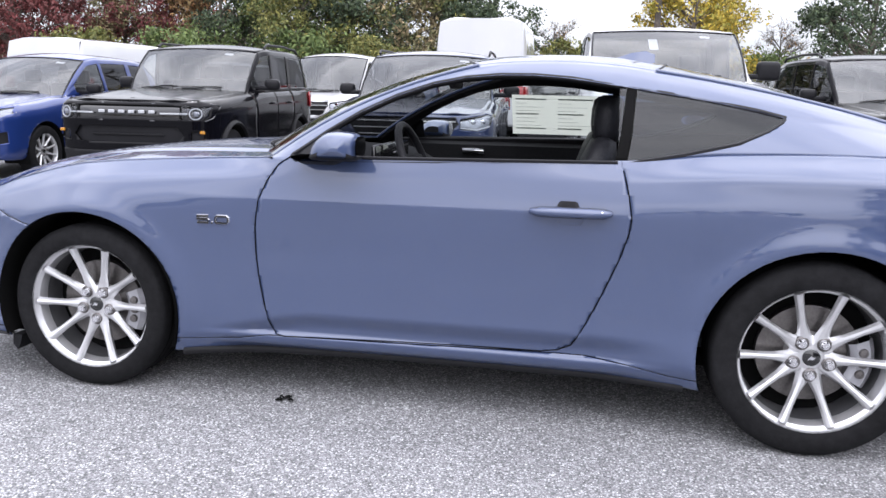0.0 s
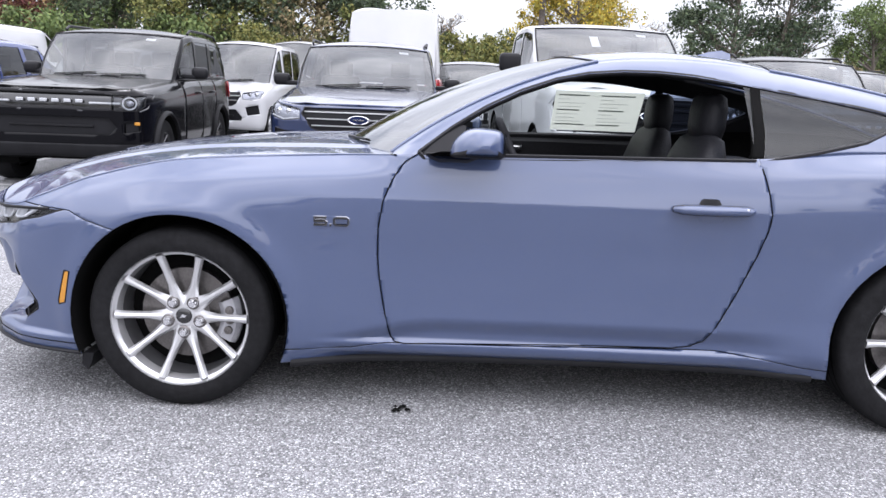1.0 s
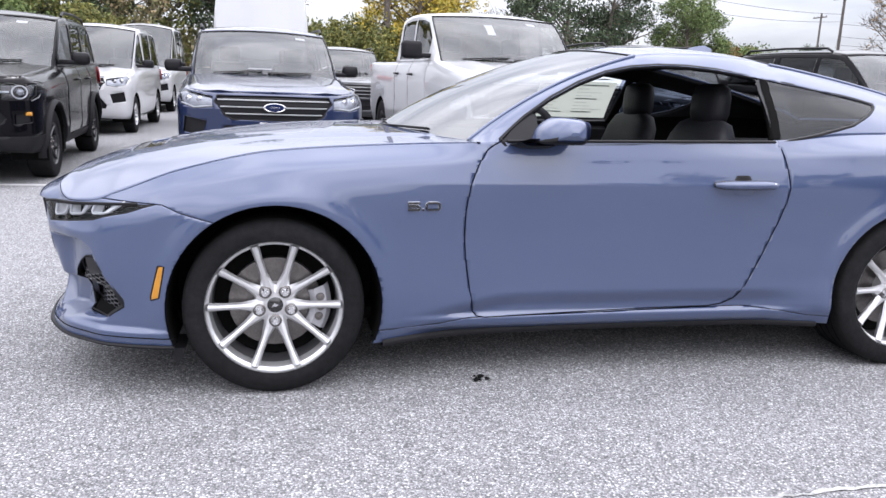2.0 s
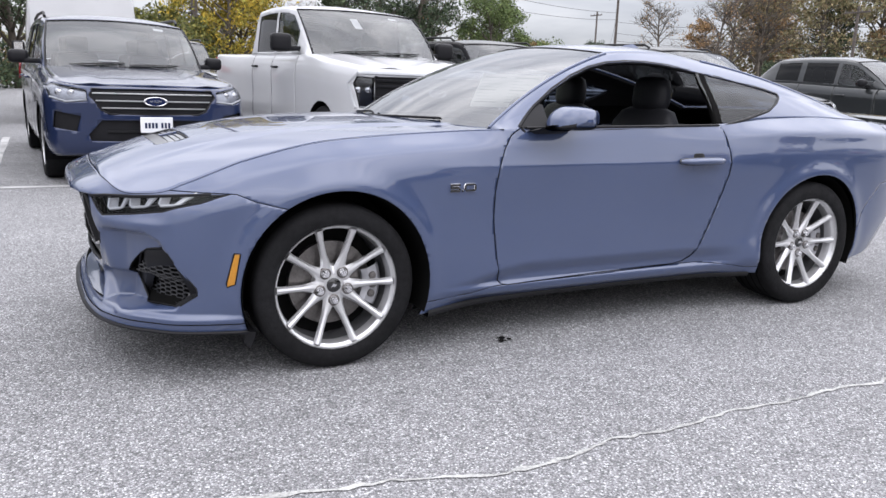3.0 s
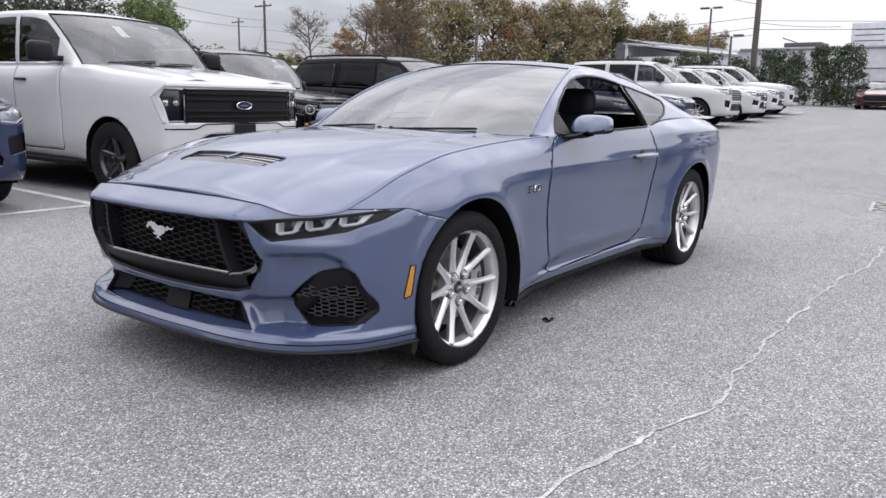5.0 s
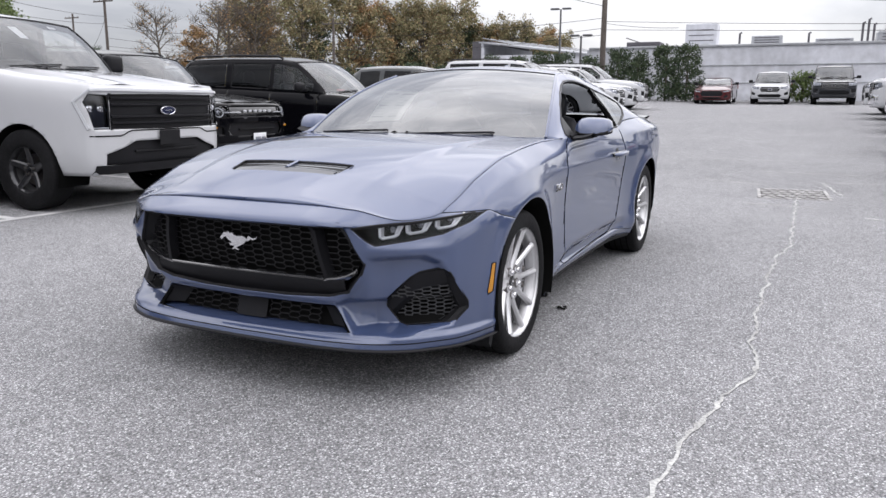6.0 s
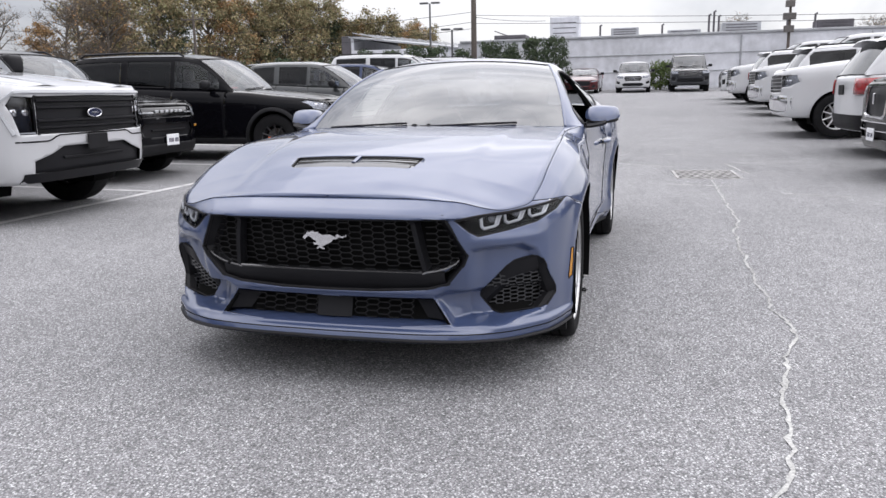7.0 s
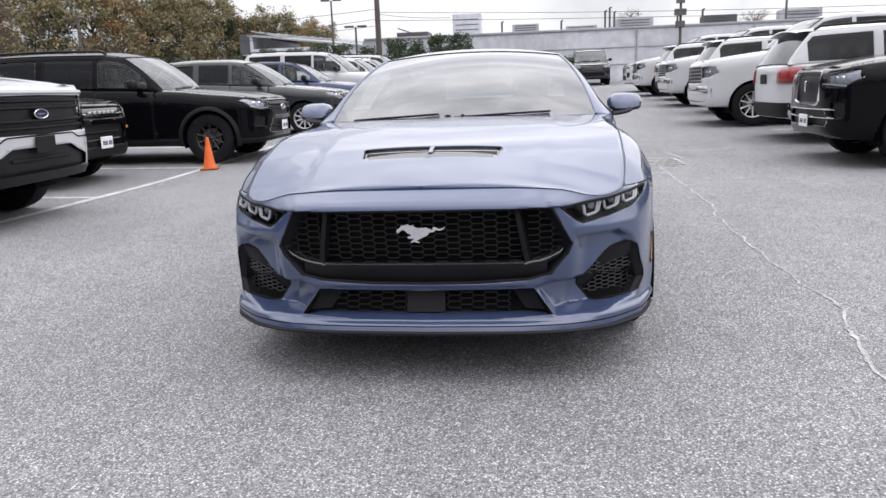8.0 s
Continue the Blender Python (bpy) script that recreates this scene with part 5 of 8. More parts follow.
        part("grille_mesh", honeycomb(-0.86 if sgn < 0 else 0.54, -0.54 if sgn < 0 else 0.86, 0.28, 0.46, 0.033, 0.0165, lambda y, z: fx(y, z, 0.028), inside, 0.0036), VENT_GREY, cv, "black honeycomb mesh")["kind"] = "stuff"
        hood_v = [(0.580, 0.374), (0.700, 0.495), (0.795, 0.512), (0.816, 0.492)]
        part("intake_hood", grid([[fx(sgn * y, z, 0.004), fx(sgn * (y + 0.004), z - 0.05, 0.012), fx(sgn * (y + 0.004), z - 0.075, 0.035)] for y, z in hood_v], flip=sgn < 0), TRIM, cv, "matt black upper corner", 30)
        outer = [(0.803, 0.512), (0.820, 0.495), (0.858, 0.354), (0.822, 0.300)]
        part("intake_cheek", grid([[fx(sgn * y, z, 0.003), fx(sgn * (y - 0.03), z - 0.01, 0.010), fx(sgn * (y - 0.055), z - 0.01, 0.04)] for y, z in outer], flip=sgn > 0), PLASTIC, cv, "", 30)
        loop = vent + [vent[0]]
        part("intake_frame", tube([fx(sgn * y, z, 0.003) for y, z in loop], 0.004, 6), PLASTIC, cv)
    # mud flap ahead of the front wheels
    for sgn in (1, -1):
        part("air_deflector", slab([(-0.365, 0.19), (-0.325, 0.19), (-0.335, 0.15), (-0.35, 0.125), (-0.37, 0.15)], 0.72, 0.885, lambda a, b, d: (a, sgn * d, b)), PLASTIC, car, "black rubber air deflector")

    # --- door furniture
    for sgn, dr in ((1, doors[0]), (-1, doors[1])):
        for tab in ([(1.826, 0.818), (1.838, 0.842), (1.846, 0.846), (1.894, 0.846), (1.902, 0.842), (1.914, 0.818)], [(1.826, 0.802), (1.838, 0.768), (1.846, 0.763), (1.912, 0.763), (1.920, 0.768), (1.930, 0.802)]):
            mid = (sum(q[0] for q in tab) / 6, sum(q[1] for q in tab) / 6)
            rows = [[(x, sgn * (sh.side_y(x, z) + o), z) for x, z in ((mid[0] + (qx - mid[0]) * f, mid[1] + (qz - mid[1]) * f) for qx, qz in tab + [tab[0]])] for f, o in ((1.0, 0.0006), (0.96, 0.0014), (0.5, 0.0018), (0.02, 0.0018))]
            # upper tab lies flat; its black stands in for the recess's shade
            part("handle_cup", grid(rows, flip=sgn > 0), TRIM if mid[1] > 0.81 else PAINT_BLUE, dr, "flat dark tab standing for shade in the finger recess" if mid[1] > 0.81 else "", 30)
            part("cup_edge", tube([(x, sgn * (sh.side_y(x, z) + 0.0008), z) for x, z in tab + [tab[0]]], 0.0007, 6, cap=False), PAINT_BLUE, dr)
        bar = [(1.744, 0.808, 0.010), (1.771, 0.809, 0.030), (1.83, 0.810, 0.036), (1.94, 0.811, 0.036), (1.992, 0.811, 0.030), (2.014, 0.811, 0.012)]
        h = part("door_handle", tube([(x, sgn * (sh.side_y(x, z) + o), z) for x, z, o in bar], [0.012, 0.019, 0.021, 0.021, 0.019, 0.012], 10, flat=0.8), PAINT_BLUE, dr, "blue pull handle with dark edge", 60)
        part("handle_edge", tube([(x, sgn * (sh.side_y(x, z) + o - 0.01), z - 0.001) for x, z, o in bar], [0.014, 0.022, 0.024, 0.024, 0.022, 0.014], 10, flat=0.85), GLOSS_BLACK, h)
        part("key_cover", moved(lathe([(0.001, 0.003), (0.006, 0.002), (0.007, 0)], 12), Matrix.Translation((1.985, sgn * (sh.side_y(1.985, 0.815) + 0.046), 0.815)) @ Matrix.Rotation(0 if sgn > 0 else math.pi, 4, "Z")), CHROME, h)
        # mirror
        ys = (0.842, 0.852, 0.872, 0.91, 0.96, 1.0, 1.022, 1.034, 1.038)
        cut = [curve(ys, v) for v in ((1.00, 0.978, 0.960, 0.952, 0.957, 0.975, 0.998, 1.03, 1.05), (1.085, 1.105, 1.125, 1.136, 1.137, 1.130, 1.116, 1.098, 1.085), (0.992, 0.980, 0.971, 0.966, 0.966, 0.970, 0.977, 0.987, 0.998), (0.035, 0.062, 0.085, 0.096, 0.095, 0.086, 0.070, 0.042, 0.012))]
        shape = [(0.0, 0.10), (0.05, 0.42), (0.20, 0.76), (0.38, 0.96), (0.55, 1.0), (0.82, 0.97), (0.93, 0.90), (0.98, 0.72), (1.0, 0.20), (0.97, 0.04), (0.80, 0.0), (0.20, 0.0), (0.04, 0.02), (0.0, 0.10)]
        loop = [(float(curve(range(14), [q[0] for q in shape])(u)), float(curve(range(14), [q[1] for q in shape])(u))) for u in np.linspace(0, 13, 33)]
        mir = []
        for y in np.linspace(0.842, 1.038, 18):
            xa, xb, z0, hh = (float(f(y)) for f in cut)
            mir.append([(xa + (xb - xa) * p, sgn * y, z0 + hh * q) for p, q in loop])
        under = [[(x, y + sgn * 0.0015 * (1 if abs(y) > 0.94 else -1), min(z, float(cut[2](abs(y))) + 0.018) - 0.005) for x, y, z in row] for row in mir[1:-1]]
        mob = part("wing_mirror", grid(mir, flip=sgn < 0), PAINT_BLUE, dr, "slate blue wing mirror on a black foot", 50)
        part("mirror_skirt", grid([[((x - 1.046) * 1.015 + 1.046, y, z) for x, y, z in row] for row in under], flip=sgn < 0), PLASTIC, mob, "dark underside of the mirror", 50)
        part("mirror_end", ([tuple(q) for q in mir[0][:-1]], [tuple(range(32))]), TRIM, mob)
        part("mirror_end", ([tuple(q) for q in mir[-1][:-1]], [tuple(range(32))]), PAINT_BLUE, mob)
        gl = [(1.1395, sgn * (0.945 + 0.066 * math.copysign(abs(math.cos(a)) ** 0.6, math.cos(a))), 1.012 + 0.036 * math.copysign(abs(math.sin(a)) ** 0.7, math.sin(a))) for a in np.linspace(0, 2 * math.pi, 24, endpoint=False)]
        part("mirror_glass", (gl, [tuple(range(24))]), CHROME, mob, "mirror glass")
        foot = [[(0.955 + x, sgn * y, z + dz) for x, dz in ((-0.075, 0.002), (-0.03, 0.013), (0.06, 0.016), (0.10, 0.004), (0.06, -0.012), (-0.04, -0.012), (-0.075, 0.002))] for y, z in ((0.840, 0.948), (0.87, 0.949), (0.90, 0.952), (0.935, 0.958), (0.965, 0.968))]
        part("mirror_foot", grid(foot, flip=sgn > 0), PLASTIC, mob, "black plastic mirror foot", 50)
        part("belt_seal", tube([(x, sgn * (side_at(x, 0.955 + 0.0165 * (x - 0.86)) + 0.004), 0.962 + 0.0165 * (x - 0.86)) for x in np.linspace(0.87, 2.03, 20)], 0.006, 6), TRIM, dr, "black belt line strip")
        corner = [(0.845, 0.963), (0.99, 1.068), (1.01, 1.06), (1.005, 0.962)]
        part("window_corner", ([(x, sgn * (side_at(x, z) - 0.008), z) for x, z in corner], [(0, 1, 2, 3) if sgn < 0 else (3, 2, 1, 0)]), TRIM, dr, "black triangle ahead of the window")
    # engine badge: squared 5.0 with a chrome edge and a dark face
    for sgn in (1, -1):
        lay = lambda a, b, d, g=sgn: (0.545 - g * a, g * (sh.side_y(0.545 - g * a, 0.716 + b) + d), 0.716 + b)
        five = [(-0.016, 0.013), (-0.060, 0.013), (-0.060, 0.001), (-0.022, 0.001), (-0.016, -0.003), (-0.016, -0.013), (-0.060, -0.013)]
        zero = [(0.016, 0.013), (0.056, 0.013), (0.061, 0.008), (0.061, -0.008), (0.056, -0.013), (0.016, -0.013), (0.011, -0.008), (0.011, 0.008), (0.016, 0.013)]
        dot = [(-0.005, -0.013), (0.001, -0.013)]
        for path, nm in ((five, "numeral"), (dot, "point"), (zero, "numeral")):
            num = part("badge_" + nm, tube([lay(a, b, 0.002) for a, b in path], 0.0062, 6), CHROME, car, "chrome edged figure of a 5.0 badge", 40)
            part("badge_face", tube([lay(a, b, 0.0052) for a, b in path], 0.0044, 6), GLOSS_BLACK, num, "", 40)
    # tail lamps
    for sgn in (1, -1):
        for k in range(3):
            y = 0.42 + 0.12 * k
            pts = [[(sh.front_x(y + dy, z, True) + 0.006, sgn * (y + dy), z) for z in (0.74, 0.82, 0.9)] for dy in (0, 0.03, 0.06)]
            part("tail_lamp", grid(pts, flip=sgn < 0), RED_LENS, car, "red upright tail lamp bar")

    # --- wheels
    for sgn in (1, -1):
        for x, w, tr, yo in ((-0.002, 0.255, 0.334, 0.776), (2.718, 0.275, 0.342, 0.798)):
            m = Matrix.Translation((x, sgn * yo, tr)) @ Matrix.Rotation(0 if sgn > 0 else math.pi, 4, "Z") @ Matrix.Rotation(radians(180), 4, "Y")
            wheel(car, m, tr, 0.252, w, 10, True, ALLOY)
            mc = Matrix.Translation((x, sgn * yo, tr)) @ Matrix.Rotation(0 if sgn > 0 else math.pi, 4, "Z")
            ang = (-2 if sgn > 0 else 182)
            caliper(car, mc, 0.252, w, -4 if sgn > 0 else 184)

    # --- cabin
    part("cabin_floor", box(1.6, 0, 0.33, 1.7, 1.5, 0.04, 0.01), CABIN, car)
    part("dashboard", joined(grid([[(x, y, z - 0.05 * (y / 0.7) ** 2) for x, z in ((0.62, 0.94), (0.80, 0.965), (1.0, 0.955), (1.10, 0.90), (1.12, 0.80), (1.05, 0.70))] for y in np.linspace(-0.7, 0.7, 16)])), CABIN, car, "black dashboard", 50)
    part("instrument_screen", box(1.065, -0.2, 0.925, 0.02, 0.62, 0.13, 0.008), GLOSS_BLACK, car)
    sw = part("steering_wheel", moved(lathe([(0.185 + 0.016 * math.cos(a), 0.016 * math.sin(a)) for a in np.linspace(0, 2 * math.pi, 11)], 40), Matrix.Translation((1.22, -0.37, 0.90)) @ Matrix.Rotation(radians(90), 4, "Z") @ Matrix.Rotation(radians(-22), 4, "X")), LEATHER, car, "black leather steering wheel", 60)
    part("steering_hub", box(1.21, -0.37, 0.885, 0.05, 0.16, 0.13, 0.02), CABIN, sw)
    part("steering_hub", box(1.2, -0.37, 0.885, 0.025, 0.33, 0.03, 0.01), TRIM, sw)
    part("steering_column", tube([(1.2, -0.37, 0.88), (0.95, -0.37, 0.80)], 0.045, 10), CABIN, sw)
    part("centre_console", box(1.5, 0, 0.55, 1.0, 0.24, 0.28, 0.04), CABIN, car)
    for y in (-0.37, 0.37):
        seat = part("seat", box(1.62, y, 0.52, 0.52, 0.50, 0.18, 0.06, 3), LEATHER, car, "black leather sports seat", 60)
        rows = []
        for z, x, w, d in ((0.58, 1.84, 0.25, 0.09), (0.70, 1.88, 0.265, 0.10), (0.85, 1.93, 0.26, 0.09), (0.97, 1.965, 0.235, 0.08), (1.03, 1.98, 0.19, 0.06), (1.05, 1.985, 0.13, 0.03)):
            rows.append([(x + d * math.copysign(abs(math.cos(a)) ** 0.7, math.cos(a)) * (0.7 if math.cos(a) < 0 else 1), y + w * math.copysign(abs(math.sin(a)) ** 0.55, math.sin(a)), z) for a in np.linspace(0, 2 * math.pi, 25)])
        part("backrest", grid(rows, flip=True), LEATHER, seat, "", 60)
        hr = []
        for z, w, d in ((1.02, 0.07, 0.03), (1.035, 0.115, 0.05), (1.08, 0.13, 0.058), (1.15, 0.128, 0.058), (1.195, 0.115, 0.05), (1.212, 0.08, 0.03), (1.214, 0.01, 0.005)):
            hr.append([(2.0 + 0.03 * (z - 1.0) + d * math.cos(a), y + w * math.copysign(abs(math.sin(a)) ** 0.6, math.sin(a)), z) for a in np.linspace(0, 2 * math.pi, 21)])
        part("headrest", grid(hr, flip=True), LEATHER, seat, "", 60)
    part("rear_bench", box(2.42, 0, 0.66, 0.24, 1.1, 0.5, 0.07, 3), LEATHER, car, "black rear bench", 60)
    part("parcel_shelf", box(2.85, 0, 0.90, 0.6, 1.1, 0.03, 0.01), CABIN, car)
    for sgn in (1, -1):
        dp = part("door_trim", grid([[(x, sgn * y, z) for y, z in ((0.80, 0.40), (0.79, 0.70), (0.77, 0.78), (0.79, 0.80), (0.80, 0.93), (0.85, 0.955))] for x in np.linspace(0.86, 2.02, 10)], flip=sgn < 0), CABIN, doors[0 if sgn > 0 else 1], "black door trim", 40)
        part("inner_handle", box(1.30, sgn * 0.785, 0.895, 0.13, 0.02, 0.035, 0.008), CHROME, dp, "chrome inner door handle")
    part("rear_view_mirror", box(1.32, 0.0, 1.26, 0.03, 0.24, 0.06, 0.012), CABIN, car)
    # price sheet on the passenger window
    rows = []
    sx0, sx1, sz0, sz1 = 1.52, 2.0, 1.0, 1.215
    sheet = part("window_sticker", grid([[(x, side_at(x, z) - 0.018, z) for z in np.linspace(sz0, sz1, 5)] for x in np.linspace(sx0, sx1, 5)]), PAPER, doors[0], "large printed price sheet inside the window", 60)
    rng = random.Random(2)
    for k in range(9):
        z = sz1 - 0.025 - 0.02 * k
        for x0, x1 in ((sx0 + 0.02, sx0 + 0.20), (sx0 + 0.25, sx1 - 0.03)):
            b = x0 + (x1 - x0) * rng.uniform(0.3, 0.95)
            th = 0.0022 if k % 4 else 0.007
            part("print_line", ([(x, side_at(x, z2) - 0.0205, z2) for x, z2 in ((x0, z), (b, z), (b, z + th), (x0, z + th))], [(0, 1, 2, 3)]), INK, sheet)
    return sh


COUPE = coupe()


# ---------------------------------------------------------------- parked vehicles
def paint(name, color, metal=0.3, rough=0.35):
    return surface(name, color, rough, metal, 1.0, 0.03, spec=0.1, grain=(700, 0.05), stain=(1.1, 0.05))


WHITE = paint("white_paint", (0.50, 0.505, 0.52), 0.0, 0.4)
BLACK = paint("black_paint", (0.003, 0.003, 0.0042), 0.0)
BLACK.node_tree.nodes["Principled BSDF"].inputs["Specular IOR Level"].default_value = 0.0
BLACK.node_tree.nodes["Principled BSDF"].inputs["Coat Weight"].default_value = 0.3
NAVY = paint("navy_paint", (0.016, 0.026, 0.07), 0.2)
CHARCOAL = paint("charcoal_paint", (0.026, 0.028, 0.033), 0.3)
GREY_GREEN = paint("dark_grey_paint", (0.035, 0.038, 0.040), 0.3)
ROYAL = paint("royal_blue_paint", (0.013, 0.033, 0.15), 0.3)
STEEL_BLUE = paint("deep_blue_paint", (0.018, 0.032, 0.085), 0.3)
DARK_RED = paint("dark_red_paint", (0.07, 0.009, 0.011), 0.3)
for dark in (BLACK, NAVY, CHARCOAL, GREY_GREEN, ROYAL, STEEL_BLUE):
    grazing_gloss(dark, 0.5 if dark == BLACK else 0.3)
OVAL_BLUE = surface("badge_blue", (0.006, 0.012, 0.05), 0.25, coat=0.6, stain=(20, 0.1))

SUV = dict(L=5.05, W=2.0, H=1.78, wb=3.02, fo=0.93, zb=0.27, hz0=1.00, hz1=1.14, belt=1.16, belt_r=1.20, screen=(0.62, 0.95, 1.655), tail=(3.72, 4.02), side_in=0.20,
           windows=((0.98, 1.78), (1.86, 2.66), (2.80, 3.74)), lamp=((0.62, 0.95), (0.62, 0.84), (0.80, 0.82), (0.93, 0.86), (0.955, 0.97), (0.90, 1.0)),
           grille=((-0.1, 0.97), (0.57, 0.96), (0.60, 0.90), (0.50, 0.76), (0.42, 0.72), (-0.1, 0.71)), bars=(0.92, 0.85, 0.78), bar_metal="chrome", intake=((-0.1, 0.66), (0.50, 0.66), (0.62, 0.52), (0.60, 0.46), (-0.1, 0.45)),
           fog=((0.68, 0.70), (0.90, 0.74), (0.92, 0.58), (0.72, 0.55)), badge=0.85, plate=0.62, clad=0.0, rails=True, wheel=(0.375, 0.25, 0.25, 10, "silver"), square=1.0, bed=False, tall_mirror=False)


def spec(base, **more):
    d = dict(base)
    d.update(more)
    return d


BRONCO = spec(SUV, L=4.40, W=1.89, H=1.82, wb=2.67, fo=0.86, zb=0.30, hz0=1.07, hz1=1.17, belt=1.18, belt_r=1.20, screen=(0.62, 0.86, 1.70), tail=(3.22, 3.38), side_in=0.13, square=0.62,
              windows=((0.90, 1.58), (1.66, 2.30), (2.44, 3.10)), lamp=((0.66, 1.02), (0.66, 0.86), (0.92, 0.86), (0.95, 0.90), (0.95, 1.0)), grille=((-0.1, 1.02), (0.655, 1.02), (0.655, 0.86), (-0.1, 0.86)), bars=(),
              intake=((-0.1, 0.78), (0.62, 0.78), (0.70, 0.68), (0.62, 0.60), (-0.1, 0.60)), fog=((0.78, 0.72), (0.92, 0.74), (0.92, 0.64), (0.78, 0.62)), badge=None, plate=0.55, clad=0.50, wheel=(0.365, 0.225, 0.235, 10, "black"), letters=True)
PICKUP = spec(SUV, L=5.90, W=2.03, H=2.08, wb=3.69, fo=0.96, zb=0.36, hz0=1.27, hz1=1.41, belt=1.40, belt_r=1.40, screen=(0.50, 0.86, 1.97), tail=(2.80, 2.92), side_in=0.15, square=0.5, edge=0.55,
              windows=((0.98, 1.76), (1.84, 2.60)), lamp=((0.75, 1.17), (0.75, 0.84), (0.90, 0.84), (0.945, 1.10), (0.92, 1.18)), grille=((-0.1, 1.19), (0.745, 1.18), (0.745, 0.84), (-0.1, 0.83)), bars=(1.14, 1.08, 0.96, 0.90), bar_metal="black",
              intake=((-0.1, 0.72), (0.46, 0.72), (0.60, 0.66), (0.80, 0.60), (0.80, 0.49), (-0.1, 0.48)), fog=None, badge=1.02, plate=0.74, plate_black=True, rails=False, wheel=(0.41, 0.235, 0.275, 5, "black"), bed=True, tall_mirror=True, seam=0.775)
CHROME_PICKUP = spec(PICKUP, lamp=((0.66, 1.17), (0.66, 0.94), (0.93, 0.96), (0.972, 1.04), (0.955, 1.17)), grille=((-0.1, 1.19), (0.64, 1.18), (0.64, 0.86), (-0.1, 0.85)), bars=(1.12, 1.05, 0.98, 0.91), bar_metal="chrome", chrome_bumper=True, badge=None, plate=None, wheel=(0.41, 0.26, 0.275, 10, "silver"))
CROSSOVER = spec(SUV, L=4.60, W=1.88, H=1.68, wb=2.71, fo=0.90, zb=0.25, hz0=0.92, hz1=1.06, belt=1.08, belt_r=1.13, screen=(0.50, 0.92, 1.555), tail=(3.10, 3.52), side_in=0.22, windows=((0.90, 1.60), (1.68, 2.36), (2.48, 3.0)),
                 lamp=((0.52, 0.86), (0.56, 0.76), (0.80, 0.76), (0.95, 0.86), (0.90, 0.93)), grille=((-0.1, 0.88), (0.44, 0.88), (0.50, 0.78), (0.40, 0.64), (-0.1, 0.62)), bars=(0.81, 0.74, 0.68), intake=((-0.1, 0.52), (0.5, 0.52), (0.62, 0.44), (0.5, 0.36), (-0.1, 0.36)),
                 fog=((0.72, 0.58), (0.92, 0.64), (0.92, 0.5), (0.74, 0.46)), badge=0.75, plate=None, clad=0.0, rails=False, wheel=(0.345, 0.235, 0.225, 10, "silver"))
BIG_SUV = spec(SUV, L=5.33, W=2.05, H=1.94, wb=3.11, fo=0.97, zb=0.32, hz0=1.12, hz1=1.26, belt=1.27, belt_r=1.30, screen=(0.62, 0.98, 1.82), tail=(4.02, 4.25), side_in=0.18, square=0.75, windows=((1.0, 1.84), (1.92, 2.76), (2.90, 3.90)),
               lamp=((0.60, 1.10), (0.60, 0.95), (0.90, 0.95), (0.95, 1.02), (0.93, 1.12)), grille=((-0.1, 1.10), (0.58, 1.10), (0.58, 0.86), (0.48, 0.80), (-0.1, 0.80)), bars=(1.04, 0.98, 0.92, 0.86), intake=((-0.1, 0.70), (0.55, 0.70), (0.65, 0.58), (0.6, 0.5), (-0.1, 0.5)), fog=((0.7, 0.78), (0.9, 0.8), (0.9, 0.62), (0.74, 0.58)), badge=None, plate=None, wheel=(0.41, 0.28, 0.275, 10, "silver"))
VAN = spec(SUV, blind=True, L=5.98, W=2.06, H=2.72, wb=3.75, fo=1.02, zb=0.30, hz0=1.12, hz1=1.34, belt=1.36, belt_r=1.36, screen=(0.10, 0.75, 2.58), tail=(4.82, 4.9), side_in=0.16, square=0.7, windows=((0.45, 1.25),), bars=(0.95,), rails=False, plate=None, clad=0.5, tall_mirror=True, grille=((-0.1, 1.02), (0.56, 1.02), (0.5, 0.86), (-0.1, 0.84)))
SMALL_VAN = spec(SUV, L=4.42, W=1.84, H=1.96, wb=2.66, fo=0.88, zb=0.25, hz0=0.98, hz1=1.12, belt=1.15, belt_r=1.15, screen=(0.30, 0.82, 1.82), tail=(3.3, 3.42), side_in=0.15, windows=((0.65, 1.35), (1.5, 2.3), (2.4, 3.2)), bars=(0.90, 0.82), rails=False, plate=None, wheel=(0.33, 0.2, 0.2, 10, "silver"))
FASTBACK = spec(CROSSOVER, L=4.71, H=1.62, wb=2.98, fo=0.85, tail=(2.9, 3.6), windows=((0.9, 1.66), (1.74, 2.5)), bars=(), grille=((-0.1, 0.82), (0.4, 0.82), (0.5, 0.74), (0.4, 0.66), (-0.1, 0.66)), badge=None, wheel=(0.36, 0.25, 0.24, 10, "black"), clad=0.42)
LOW_COUPE = spec(CROSSOVER, L=4.81, W=1.92, H=1.39, wb=2.72, fo=0.90, zb=0.17, hz0=0.74, hz1=0.95, belt=0.96, belt_r=1.0, screen=(0.72, 1.48, 1.32), tail=(2.2, 3.25), side_in=0.3, windows=((1.0, 2.0),), lamp=((0.58, 0.70), (0.60, 0.62), (0.85, 0.65), (0.94, 0.72)), grille=((-0.1, 0.69), (0.5, 0.69), (0.58, 0.54), (0.48, 0.42), (-0.1, 0.40)), bars=(), intake=((-0.1, 0.36), (0.45, 0.36), (0.5, 0.28), (-0.1, 0.26)), fog=((0.62, 0.36), (0.75, 0.5), (0.88, 0.4), (0.7, 0.3)), badge=None, wheel=(0.337, 0.25, 0.25, 10, "silver"))


